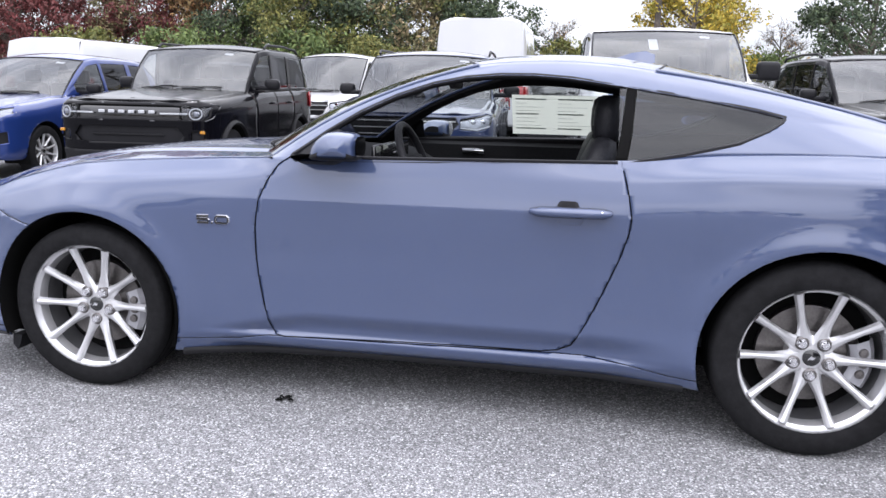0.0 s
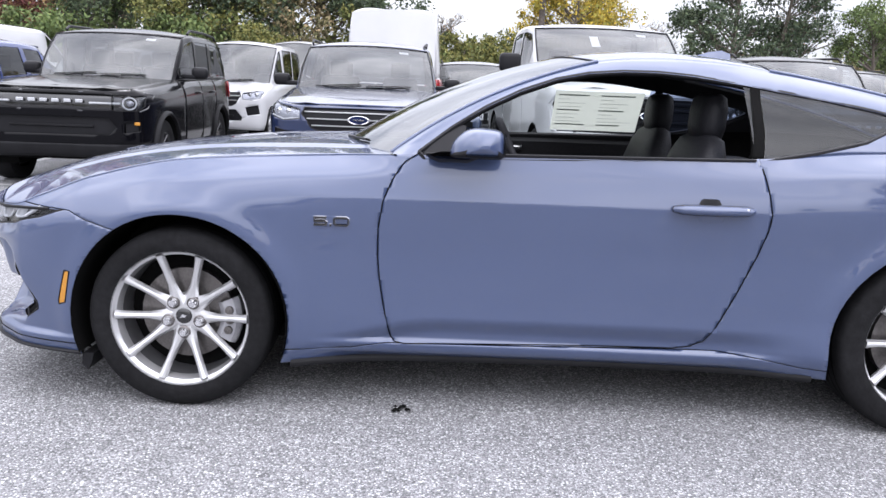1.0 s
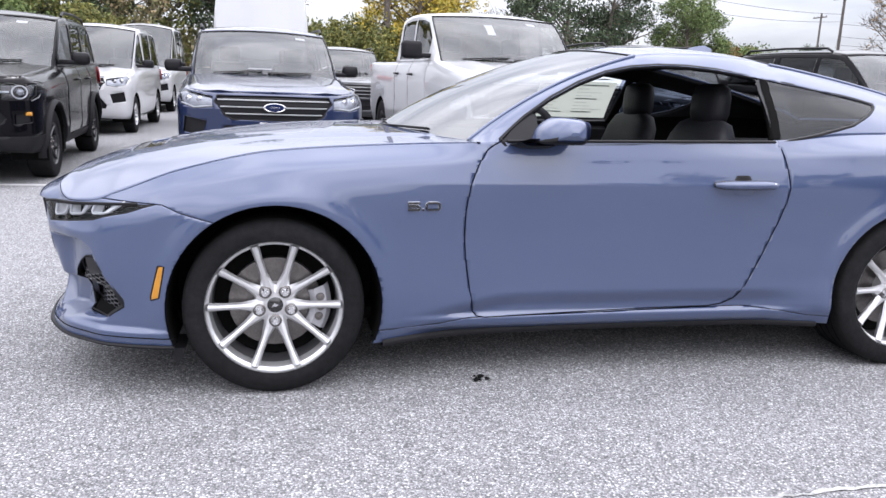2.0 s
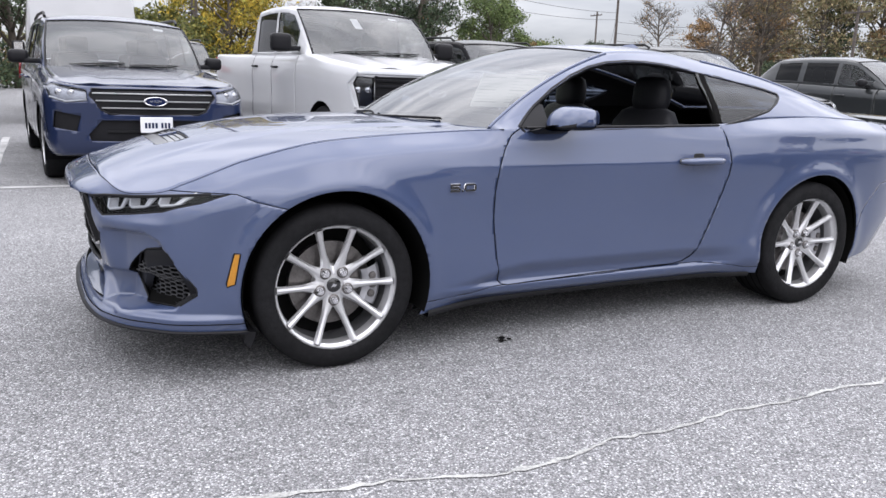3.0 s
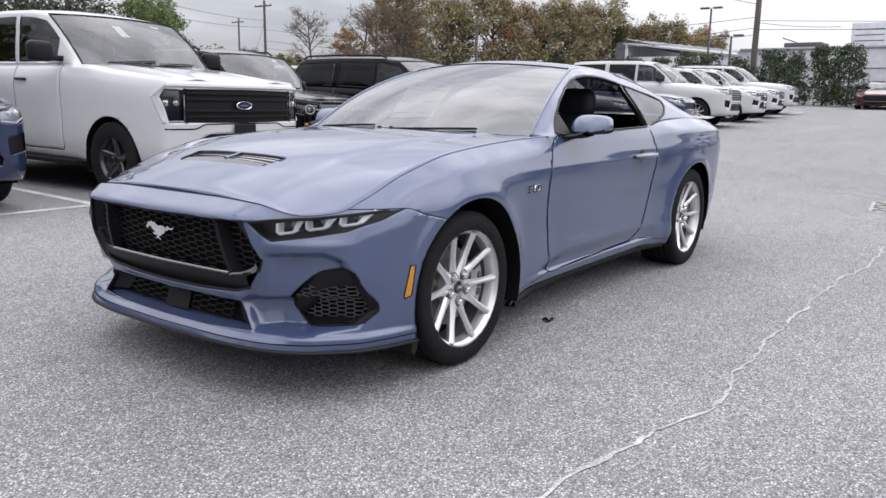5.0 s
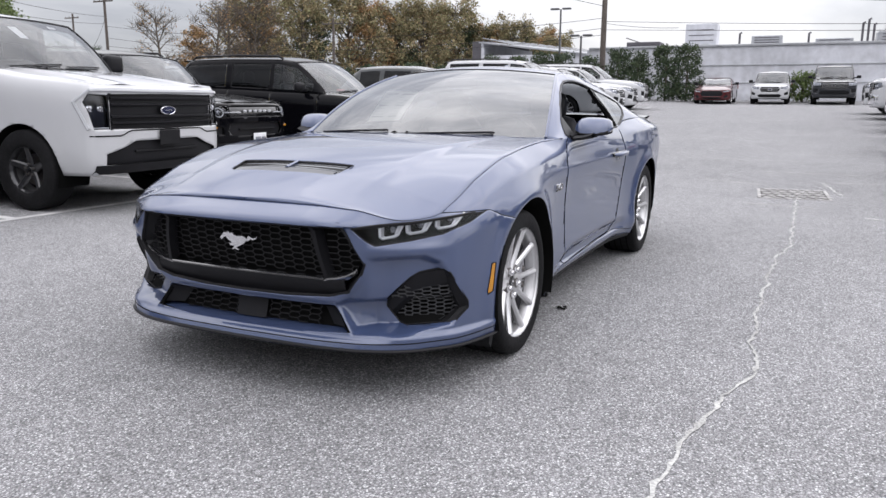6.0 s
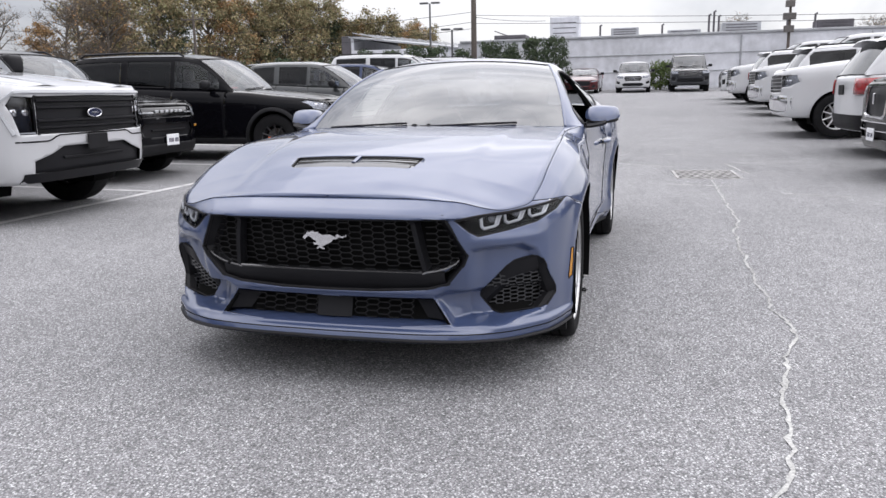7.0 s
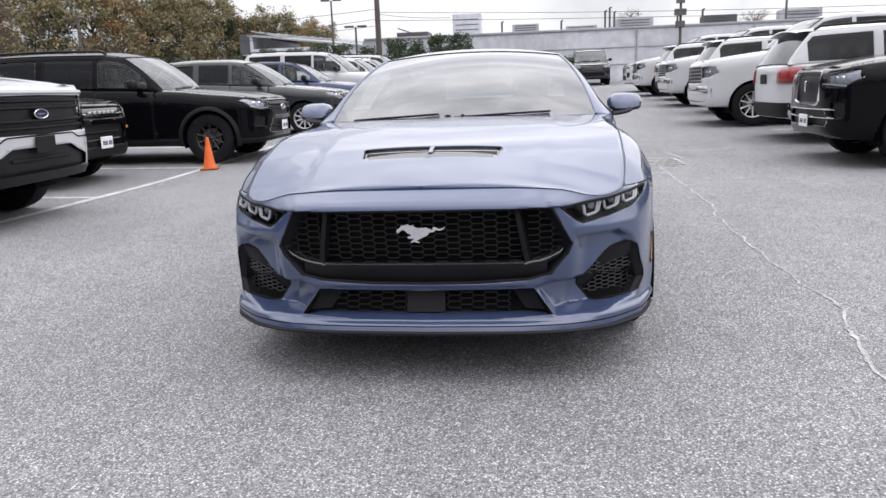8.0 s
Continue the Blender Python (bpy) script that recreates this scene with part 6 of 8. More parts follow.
def oval(parent, x, y, z, rx, rz, name="badge"):
    n = 24
    ring_ = [[(x - d, y + rx * k * math.cos(a), z + rz * k * math.sin(a)) for k, d in ((0.84, 0.012), (0.92, 0.016), (1.0, 0.012), (1.0, 0.0))] for a in np.linspace(0, 2 * math.pi, n + 1)]
    ob = part(name, grid(ring_), CHROME, parent, "plain oval chrome rimmed badge", 50)
    part("badge_field", ([(x - 0.012, y + rx * 0.86 * math.cos(a), z + rz * 0.86 * math.sin(a)) for a in np.linspace(0, 2 * math.pi, n, endpoint=False)], [tuple(range(n))]), OVAL_BLUE, ob, "blue oval field", 0)
    part("badge_bar", box(x - 0.0135, y, z, 0.003, rx * 0.95, rz * 0.28, 0.001, 1), CHROME, ob)


def islands(data):
    """The separate pieces of a mesh, the largest first."""
    v, f = data
    root = list(range(len(v)))

    def find(i):
        while root[i] != i:
            root[i] = root[root[i]]
            i = root[i]
        return i

    for q in f:
        for i in q[1:]:
            root[find(i)] = find(q[0])
    groups = {}
    for q in f:
        groups.setdefault(find(q[0]), []).append(q)
    out = []
    for fs in sorted(groups.values(), key=len, reverse=True):
        index = {i: k for k, i in enumerate(sorted({i for q in fs for i in q}))}
        out.append(([v[i] for i in index], [tuple(index[i] for i in q) for q in fs]))
    return out


def vehicle(name, m, label, category, body, P, fine=True, group="parked vehicles", dark_glass=True, nose=True):
    car = thing(name, m, label, category, group)
    L, w, wb, fo = P["L"], P["W"] / 2, P["wb"], P["fo"]
    x0, x1, zb = -fo, L - fo, P["zb"]
    q = P["square"]
    h0, h1, bl, br = P["hz0"], P["hz1"], P["belt"], P["belt_r"]
    xs, xh, zh = P["screen"]
    rows = [(x0, 0, zb + 0.06, h0), (x0 + 0.02 * q, 0.45 * w, zb + 0.05, h0), (x0 + 0.08 * q, 0.74 * w, zb + 0.04, h0), (x0 + 0.22 * q, 0.92 * w, zb + 0.03, h0 + 0.01), (x0 + 0.44, 0.985 * w, zb + 0.02, h0 + 0.3 * (h1 - h0)),
            (0, w, zb, h0 + 0.6 * (h1 - h0)), (xs, w, zb, h1), (wb * 0.5, w, zb, bl), (wb, w, zb, br), (x1 - 0.4, 0.985 * w, zb + 0.05, br), (x1 - 0.16 * q, 0.93 * w, zb + 0.1, br), (x1 - 0.05 * q, 0.74 * w, zb + 0.12, br), (x1 - 0.01, 0.4 * w, zb + 0.12, br), (x1, 0, zb + 0.12, br)]
    e = P.get("edge", 1.0)
    ends = (0.05, 0.01, 0.0, 0.0, 0.0, 0.02 * e, 0.10 * e)
    flat = (0.06, 0.02, 0.004, 0.008, 0.0, 0.02, 0.07)
    crest = (0.06, 0.02, 0.004, 0.004, 0.0, 0.03 * e, 0.12 * e)
    tails = (0.06, 0.02, 0.0, 0.0, 0.0, 0.01, 0.03)
    ins = [ends] * 4 + [crest] * 3 + [flat] * 2 + [tails] * 5
    rin = P["side_in"]
    H = P["H"]
    xt, xf = P["tail"]
    foot_w = w - 0.15
    zr = zh
    sh = Shell(rows, ins, bonnet=[(x0 + 0.05, h0), (x0 + 0.3, h0 + 0.045), (0.1, h0 + 0.7 * (h1 - h0) + 0.04), (xs + 0.2, h1 + 0.03)],
               screen={"foot_side": (xs + 0.12, foot_w, h1 + 0.0), "foot_mid": (xs - 0.08, h1 + 0.03), "head_side": (xh + (0.42 if not P["bed"] else 0.40), w - rin - 0.03, zh), "head_mid": (xh + 0.33, H - 0.085), "bow": 0.035},
               roof={"side": [(xh + 0.8, w - rin, zh + 0.05), ((xh + xt) / 2 + 0.3, w - rin, zh + 0.055), (xt - 0.4, w - rin, zh + 0.04)], "middle": [(xh + 0.3, H - 0.085), (xh + 0.9, H), ((xh + xt) / 2 + 0.5, H), (xt + 0.1, H - 0.03)]},
               rear={"foot_side": (xf, w - 0.16, br + 0.02), "foot_mid": (xf + 0.06, br + 0.03), "head_side": (xt - 0.05, w - rin - 0.02, zh + 0.02), "head_mid": (xt, H - 0.04), "bow": 0.015, "way": -1},
               deck=[(xf - 0.2, br + 0.03), (x1, br + 0.01)], bulge=0.03)
    both = lambda d: (d, mirrored(d))
    tr, rr, tw, nsp, met = P["wheel"]
    metal = {"silver": ALLOY, "black": DARK_ALLOY}[met]
    ra = tr + 0.055
    n = 110 if fine else 64
    bm = to_bm(sh.band(n, 24 if fine else 14))
    for cx in (0, wb):
        taken(bm, ring(cx, tr, ra, 36 if fine else 20), "xz", lambda c: c.y > w * 0.6)
    front = lambda c: c.x < -fo + 0.55
    px = lambda poly: [(y * w if y > 0 else y, z) for y, z in poly]
    lens = grill = None
    if nose:
        lens = taken(bm, px(P["lamp"]), "yz", front)
        grill = taken(bm, px(P["grille"]), "yz", front)
        intake = taken(bm, px(P["intake"]), "yz", front)
        fog = taken(bm, px(P["fog"]), "yz", front) if P["fog"] else None
    right = lambda c: c.y > w * 0.5
    doors = []
    wins = P["windows"]
    if fine:
        ends_x = [wins[0][0] - 0.12] + [(a[1] + b[0]) / 2 for a, b in zip(wins, wins[1:])][:2]
        if len(ends_x) < 3:
            ends_x.append(wins[-1][1] + 0.06)
        for a, b in zip(ends_x, ends_x[1:]):
            aft = b
            poly = [(a, 1.9), (a, zb + 0.14), (a + 0.04, zb + 0.10), (aft - 0.10, zb + 0.10), (aft, zb + 0.2), (aft, 1.9)]
            if aft > wb - ra - 0.05:
                poly = [(a, 1.9), (a, zb + 0.14), (a + 0.04, zb + 0.10), (wb - ra - 0.06, zb + 0.10), (wb - ra - 0.02, zb + 0.25), (aft, tr + ra * 0.9 + 0.02), (aft, 1.9)]
            doors.append(taken(bm, poly, "xz", right, 0.008))
    skirt = None
    if P["clad"]:
        skirt = taken(bm, [(-3, -1), (-3, P["clad"]), (9, P["clad"]), (9, -1)], "xz")
    rest = from_bm(bm)
    bm.free()
    for k, piece in enumerate(islands(welded(joined(*both(rest))))):
        part("bumper_panel" if k else "body", piece, body, car, "", 42, 0.02, UNDER)
    for d in doors:
        for k, e in enumerate(both(d)):
            do = part("door", e, body, car, "", 42, 0.015, UNDER)
            xm = max(v[0] for v in e[0]) - 0.16
            zz = bl - 0.16
            sg = 1 if k == 0 else -1
            part("door_handle", tube([(xm - 0.1, sg * (sh.side_y(xm - 0.1, zz) + 0.006), zz), (xm - 0.07, sg * (sh.side_y(xm, zz) + 0.032), zz), (xm + 0.07, sg * (sh.side_y(xm, zz) + 0.032), zz), (xm + 0.1, sg * (sh.side_y(xm, zz) + 0.006), zz)], 0.015, 6), body if not P["bed"] else TRIM, do)
    if skirt:
        part("lower_cladding", welded(joined(*both(skirt))), PLASTIC, car, "black plastic lower cladding", 42, 0.02, UNDER)
    # inner dark shell, added so its near-black gives the openings their shade
    bmi = to_bm(sh.band(50, 8, 0.10))
    for cx in (0, wb):
        taken(bmi, ring(cx, tr, ra, 20), "xz", lambda c: c.y > w * 0.5)
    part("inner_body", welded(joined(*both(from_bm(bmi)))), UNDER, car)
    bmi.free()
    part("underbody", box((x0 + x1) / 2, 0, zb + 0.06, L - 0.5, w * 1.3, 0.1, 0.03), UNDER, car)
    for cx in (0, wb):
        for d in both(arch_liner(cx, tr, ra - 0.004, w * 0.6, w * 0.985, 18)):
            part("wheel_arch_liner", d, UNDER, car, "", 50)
        if P["clad"]:
            for sg in (1, -1):
                arc = [(cx + (ra + 0.03) * math.cos(a), tr + (ra + 0.03) * math.sin(a)) for a in np.linspace(-0.25, math.pi + 0.25, 20)]
                part("arch_cladding", tube([(x, sg * (sh.side_y(x, max(z, zb + 0.03)) + 0.002), z) for x, z in arc], 0.042, 8, flat=0.5), PLASTIC, car, "black plastic wheel arch trim")
    # bonnet, roof, tail
    s_c = sh.s_of_x(xs + 0.14)
    hood = sh.lid(0.02, s_c, 44, 14, sh.bonnet, lambda x, y: min(x, sh.foot_x(sh.screen, y) + 0.02), lambda x, y: 0.012 * math.exp(-((abs(y) - 0.55 * w) / 0.08) ** 2))
    part("bonnet", welded(joined(*both(hood))), body, car, "", 42, 0.015, UNDER)
    if P["bed"]:
        s_b = sh.s_of_x(xf + 0.02)
        pts = []
        for s in np.linspace(s_b, sh.u[-1] - 0.03, 24):
            xe, ye, ze = sh.at(s, 1.0)
            pts.append([(xe, ye, ze), (min(xe, x1 - 0.03), max(0, ye - 0.07), ze + 0.01), (min(xe, x1 - 0.08), max(0, ye - 0.09), ze), (min(xe, x1 - 0.08), max(0, ye - 0.10), ze - 0.5), (min(xe, x1 - 0.08), 0, ze - 0.5)])
        part("cargo_bed", welded(joined(*both(grid(pts)))), body, car, "open cargo bed", 30)
        part("cab_back", welded(joined(*both(grid([[(xf, w - 0.13, 0.6), (xf, w - 0.13, br + 0.03)], [(xf, 0, 0.6), (xf, 0, br + 0.03)]], flip=True)))), body, car)
    else:
        dk = sh.lid(sh.s_of_x(xf - 0.05), sh.u[-1] - 0.02, 20, 8, sh.deck, lambda x, y: max(x, sh.foot_x(sh.rear, y) - 0.02))
        part("tail_top", welded(joined(*both(dk))), body, car, "", 42)
    part("roof", welded(joined(*both(sh.roof(22, 10)))), body, car, "", 42, 0.02, CABIN)
    # cabin side and windows
    bm = to_bm(sh.flank(90 if fine else 56, 16 if fine else 10))
    glasses = []
    for k, (a, b) in enumerate(wins):
        def top(x):
            return float(sh.rail_z(x)) - 0.075

        def low(x):
            return sh.at(sh.s_of_x(x), 1.0)[2] + 0.035

        xx = [x for x in np.linspace(a, b, 12)]
        up = [(x, top(x)) for x in xx if top(x) > low(x) + 0.01]
        dn = [(x, low(x)) for x in reversed(xx) if top(x) > low(x) + 0.01]
        if len(up) < 2:
            continue
        glasses.append((k, taken(bm, up + dn, "xz")))
    flank = from_bm(bm)
    bm.free()
    for d in both(flank):
        part("cabin_side", d, body, car, "", 42, 0.02, CABIN)
    for k, g in glasses:
        pane = ([(x, y - 0.008, z) for x, y, z in g[0]], g[1])
        for d in both(pane):
            ob = part("side_window", d, TINT if (k > 0 and dark_glass) else GLASS, car, "", 42)
            ob.visible_shadow = False
    part("windscreen", welded(joined(*both(outward(sh.pane_grid(sh.screen, 10, 8), (xh + 1, 0, h1 - 0.3))))), FAR_SCREEN, car, "windscreen reflecting a grey sky", 42).visible_shadow = False
    part("rear_window", welded(joined(*both(outward(sh.pane_grid(sh.rear, 8, 8), (xt - 1, 0, h1 - 0.3))))), body if P.get("blind") else TINT, car, "dark rear window" if not P.get("blind") else "", 42).visible_shadow = False
    run = [sh.pane(sh.screen, 0, b) for b in np.linspace(0, 1, 6)] + [sh.pane(sh.screen, a, 1) for a in np.linspace(0.1, 1, 6)]
    run += [(x, -y, z) for x, y, z in reversed(run[:-1])]
    part("screen_seal", tube(run, 0.012, 5), TRIM, car)
    for y0, y1 in ((0.62 * w, 0.05 * w), (0.0, -0.55 * w)):
        arm = []
        for t in np.linspace(0, 1, 4):
            y = y0 + (y1 - y0) * t
            p = sh.pane(sh.screen, 1 - abs(y) / foot_w, 0.015 + 0.035 * t)
            arm.append((p[0] - 0.012, y, p[2] + 0.010))
        part("wiper", tube(arm, 0.008, 5), TRIM, car)
    # cabin
    part("dashboard", box(xs + 0.45, 0, h1 - 0.12, 0.5, w * 1.55, 0.2, 0.06), CABIN, car)
    part("cabin_floor", box((xs + xf) / 2 + 0.2, 0, zb + 0.25, xf - xs - 0.4, w * 1.6, 0.05, 0.01), CABIN, car)
    for sx in ((xh + 0.85,) if P["bed"] or not fine else (xh + 0.80, xh + 1.65)):
        for y in (-0.42 * w, 0.42 * w):
            part("seat_back", box(sx, y, bl - 0.2, 0.16, 0.48, 0.7, 0.06, 2), LEATHER, car, "", 60)
            part("headrest", box(sx + 0.03, y, bl + 0.25, 0.1, 0.26, 0.2, 0.04, 2), LEATHER, car, "", 60)
    if fine:
        for y0, y1, b0, b1 in ((-0.52 * w, -0.40 * w, 0.86, 0.92),) + (((0.10 * w, 0.20 * w, 0.55, 0.80),) if P["bed"] else ()):
            sheet = [[(lambda p: (p[0] + 0.012, y, p[2] - 0.012))(sh.pane(sh.screen, 1 - abs(y) / (w - rin), b)) for b in (b0, b1)] for y in (y0, y1)]
            part("screen_paper", grid(sheet), PLATE_WHITE, car, "small white paper behind the windscreen", 0)
    # nose
    fx = lambda y, z, d=0.0: (sh.front_x(y, z) + d, y, z)
    if nose:
        for sg in (1, -1):
            e = lens if sg > 0 else mirrored(lens)
            lm = part("headlamp", e, SMOKE, car, "clear headlamp", 42)
            lm.visible_shadow = False
            part("lamp_housing", ([(x + 0.05, y, z) for x, y, z in e[0]], e[1]), GLOSS_BLACK if P.get("letters") or (P["bed"] and not P.get("chrome_bumper")) else REFLECTOR, lm, "", 42)
            ly = [p[0] * w for p in P["lamp"]]
            lz = [p[1] for p in P["lamp"]]
            cy, cz = sum(ly) / len(ly), sum(lz) / len(lz)
            if P.get("letters"):
                loop = [fx(sg * (cy + 0.062 * math.cos(a)), cz + 0.062 * math.sin(a), 0.02) for a in np.linspace(0, 2 * math.pi, 25)]
                part("running_light", tube(loop, 0.0075, 6, cap=False), LAMP_WHITE, lm, "round pale running light ring")
                part("projector", moved(lathe([(0.001, 0.012), (0.028, 0.006), (0.036, -0.006), (0.038, -0.03)], 16), Matrix.Translation(fx(sg * cy, cz, 0.03)) @ Matrix.Rotation(radians(90), 4, "Z")), REFLECTOR, lm)
                rim = [fx(sg * y, z, -0.004) for y, z in ((0.30 * w, 1.035), (0.93 * w, 1.035), (0.965 * w, 1.01), (0.965 * w, 0.875), (0.93 * w, 0.845), (0.30 * w, 0.845))]
                part("lamp_surround", tube(rim, 0.009, 6), CHARCOAL, car, "dark rim round grille and lamp")
                part("side_marker", box(fx(sg * 0.90 * w, 0.72)[0] - 0.004, sg * 0.90 * w, 0.72, 0.02, 0.06, 0.035, 0.006, 1), AMBER, car, "small amber reflector")
                part("light_bar", tube([fx(sg * (min(ly) - 0.22), cz, -0.004), fx(sg * (cy - 0.08), cz, 0.01)], 0.010, 6), LAMP_WHITE, lm, "pale bar")
            else:
                bottom = [fx(sg * y, z + 0.012, 0.02) for y, z in px(P["lamp"])[1:4]]
                part("running_light", tube(bottom, 0.009, 6), LAMP_WHITE, lm, "pale running light strip")
                for dy in (-0.06, 0.04):
                    pj = moved(lathe([(0.001, 0.01), (0.03, 0.005), (0.038, -0.01), (0.04, -0.04)], 14), Matrix.Translation(fx(sg * (cy + dy), cz + 0.01, 0.05)) @ Matrix.Rotation(radians(90), 4, "Z"))
                    part("projector", pj, CHROME, lm)
        gp = welded(joined(*both(grill)))
        gr = part("grille", ([(x + 0.03, y, z) for x, y, z in gp[0]], gp[1]), TRIM if not P.get("letters") else GLOSS_BLACK, car, "black front grille", 42)
        gpoly = px(P["grille"])
        half = [p for p in gpoly if p[0] >= 0]

        def reach(z):
            best = 0
            for (ya, za), (yb, zb_) in zip(half, half[1:]):
                if min(za, zb_) - 1e-6 <= z <= max(za, zb_) + 1e-6:
                    t = 0 if abs(zb_ - za) < 1e-6 else (z - za) / (zb_ - za)
                    best = max(best, ya + (yb - ya) * t)
            return best or half[0][0]

        for z in P["bars"]:
            r = reach(z) - 0.02
            part("grille_bar", tube([fx(y, z, 0.012) for y in np.linspace(-r, r, 13)], 0.009 if P["bar_metal"] == "chrome" else 0.02, 6, flat=0.8), ALLOY if P["bar_metal"] == "chrome" else TRIM, gr, "chrome grille bar" if P["bar_metal"] == "chrome" else "dark grille bar")
        edge = [fx(y, z, 0.004) for y, z in half]
        edge = edge + [(x, -y, z) for x, y, z in reversed(edge)]
        if P.get("chrome_frame"):
            part("grille_emblem", box(fx(0, 0.98)[0] - 0.004, 0, 0.98, 0.02, 0.05, 0.13, 0.006, 1), CHROME, gr, "plain upright chrome emblem")
            for zc in (0.70, 0.60):
                part("bumper_strip", tube([fx(y, zc, -0.004) for y in np.linspace(-0.8 * w, 0.8 * w, 24)], 0.011, 6), CHROME, car, "chrome bumper strip")
        part("grille_frame", tube(edge + [edge[0]], 0.024 if P.get("chrome_frame") else 0.010, 6), CHROME if P.get("chrome_bumper") or P.get("chrome_frame") else TRIM, gr)
        if P.get("letters"):
            for k in range(6):
                y = -0.30 + 0.12 * k
                part("letter_bar", box(fx(y, 0.975)[0] - 0.004, y, 0.945, 0.02, 0.072, 0.034, 0.005, 1), LAMP_WHITE, gr, "pale block where a letter stands")
        if P["badge"]:
            oval(gr, fx(0, P["badge"])[0] - 0.002, 0, P["badge"], 0.115, 0.046)
        ip = welded(joined(*both(intake)))
        it = part("lower_intake", ([(x + 0.035, y, z) for x, y, z in ip[0]], ip[1]), TRIM, car, "black lower intake", 42)
        zi = [p[1] for p in P["intake"]]
        part("intake_bar", tube([fx(y, sum(zi) / len(zi), 0.02) for y in np.linspace(-0.45 * w, 0.45 * w, 9)], 0.014, 6), PLASTIC, it)
        if fog:
            for e in both(fog):
                fo_ = part("fog_recess", ([(x + 0.03, y, z) for x, y, z in e[0]], e[1]), TRIM, car, "black fog lamp recess", 42)
        if P.get("chrome_bumper"):
            zc = P.get("seam", 0.8)
            bmp = grid([[fx(y, z, -0.02 if 0.5 < (z - 0.5) / 0.28 + 0.5 < 1.4 else 0.0) for z in np.linspace(0.5, 0.80, 6)] for y in np.linspace(-0.95 * w, 0.95 * w, 30)], flip=True)
            part("chrome_bumper", bmp, CHROME, car, "polished chrome front bumper", 30)
        elif P.get("seam"):
            part("bumper_joint", tube([fx(y, P["seam"] + 0.05 * min(1, max(0, (0.62 * w - abs(y)) / 0.1)), -0.001) for y in np.linspace(-0.93 * w, 0.93 * w, 40)], 0.007, 5), UNDER, car)
            part("lower_valance", grid([[fx(y, z, -0.012) for z in np.linspace(zb + 0.04, zb + 0.13, 3)] for y in np.linspace(-0.9 * w, 0.9 * w, 24)], flip=True), TRIM, car, "black lower valance")
        if P["plate"]:
            xq = fx(0, P["plate"])[0] - 0.02
            pl = part("plate", box(xq, 0, P["plate"], 0.012, 0.31, 0.155, 0.006, 1), PLASTIC if P.get("plate_black") else PLATE_WHITE, car, "black plate bracket" if P.get("plate_black") else "white plate with plain bars")
            if not P.get("plate_black"):
                for y, ww in [(0.033 * q - (0.118 if q < 3 else 0.095), 0.022) for q in range(7)]:
                    part("plate_bar", box(xq - 0.007, y, P["plate"] - 0.005, 0.003, ww, 0.055, 0.001, 1), NAVY, pl)
    if P["bed"]:
        for sg in (1, -1):
            part("running_board", box((ra + wb - ra) / 2 + 0.05, sg * (w - 0.05), zb - 0.02, wb - 2 * ra - 0.15, 0.17, 0.06, 0.02, 2), PLASTIC, car, "black running board")
        if P["bar_metal"] == "black" and nose:
            strip = [fx(y, 1.215, -0.004) for y in np.linspace(-0.90 * w, 0.90 * w, 30)]
            part("light_strip", tube([fx(-0.93 * w, 0.84, 0.0), fx(-0.965 * w, 1.10, 0.0)] + strip + [fx(0.965 * w, 1.10, 0.0), fx(0.93 * w, 0.84, 0.0)], 0.022, 6), LAMP_WHITE, car, "pale light strip round the grille")
    # mirrors
    for sg in (1, -1):
        mx, my, mz = xs + 0.50, w + 0.10, h1 + 0.10
        hgt, dep = (0.22, 0.15) if P["tall_mirror"] else (0.15, 0.12)
        if P["tall_mirror"]:
            mx, mz, my = xs + 0.42, h1 + 0.13, w + 0.16
        mb = part("wing_mirror", box(mx, sg * my, mz, dep, 0.21 if not P["tall_mirror"] else 0.26, hgt, 0.05, 3), TRIM, car, "black wing mirror", 60)
        part("mirror_glass", box(mx + dep / 2 + 0.001, sg * my, mz, 0.004, 0.18, hgt - 0.06, 0.001, 1), CHROME, mb)
        part("mirror_foot", box(mx - 0.01, sg * (w - 0.04), mz - hgt * 0.3, 0.09, 0.2, 0.06, 0.02, 2), TRIM, mb)
    if P["rails"]:
        for sg in (1, -1):
            xa, xb = xh + 0.7, xt - 0.1
            line = [(xa, 0.0), (xa + 0.1, 0.045), ((xa + xb) / 2, 0.05), (xb - 0.1, 0.045), (xb, 0.0)]
            part("roof_rail", tube([(x, sg * (float(sh.rail_y(x)) - 0.03), float(sh.rail_z(x)) + 0.02 + dz) for x, dz in line], 0.018, 6), TRIM, car, "black roof rail")
    # tail lamps
    for sg in (1, -1):
        pts = [[(sh.front_x(y, z, True) + 0.008, sg * y, z) for z in np.linspace(br - 0.27, br - 0.04, 4)] for y in np.linspace(0.66 * w, 0.93 * w, 6)]
        part("tail_lamp", grid(pts, flip=sg < 0), RED_LENS, car, "red tail lamp", 42, 0.02)
        arc = [[(x, sg * (sh.side_y(x, z) + 0.008), z) for z in np.linspace(br - 0.27, br - 0.04, 4)] for x in np.linspace(x1 - 0.34, x1 - 0.10, 6)]
        if not P["bed"]:
            part("tail_lamp", grid(arc, flip=sg > 0), RED_LENS, car, "red tail lamp", 42, 0.02)
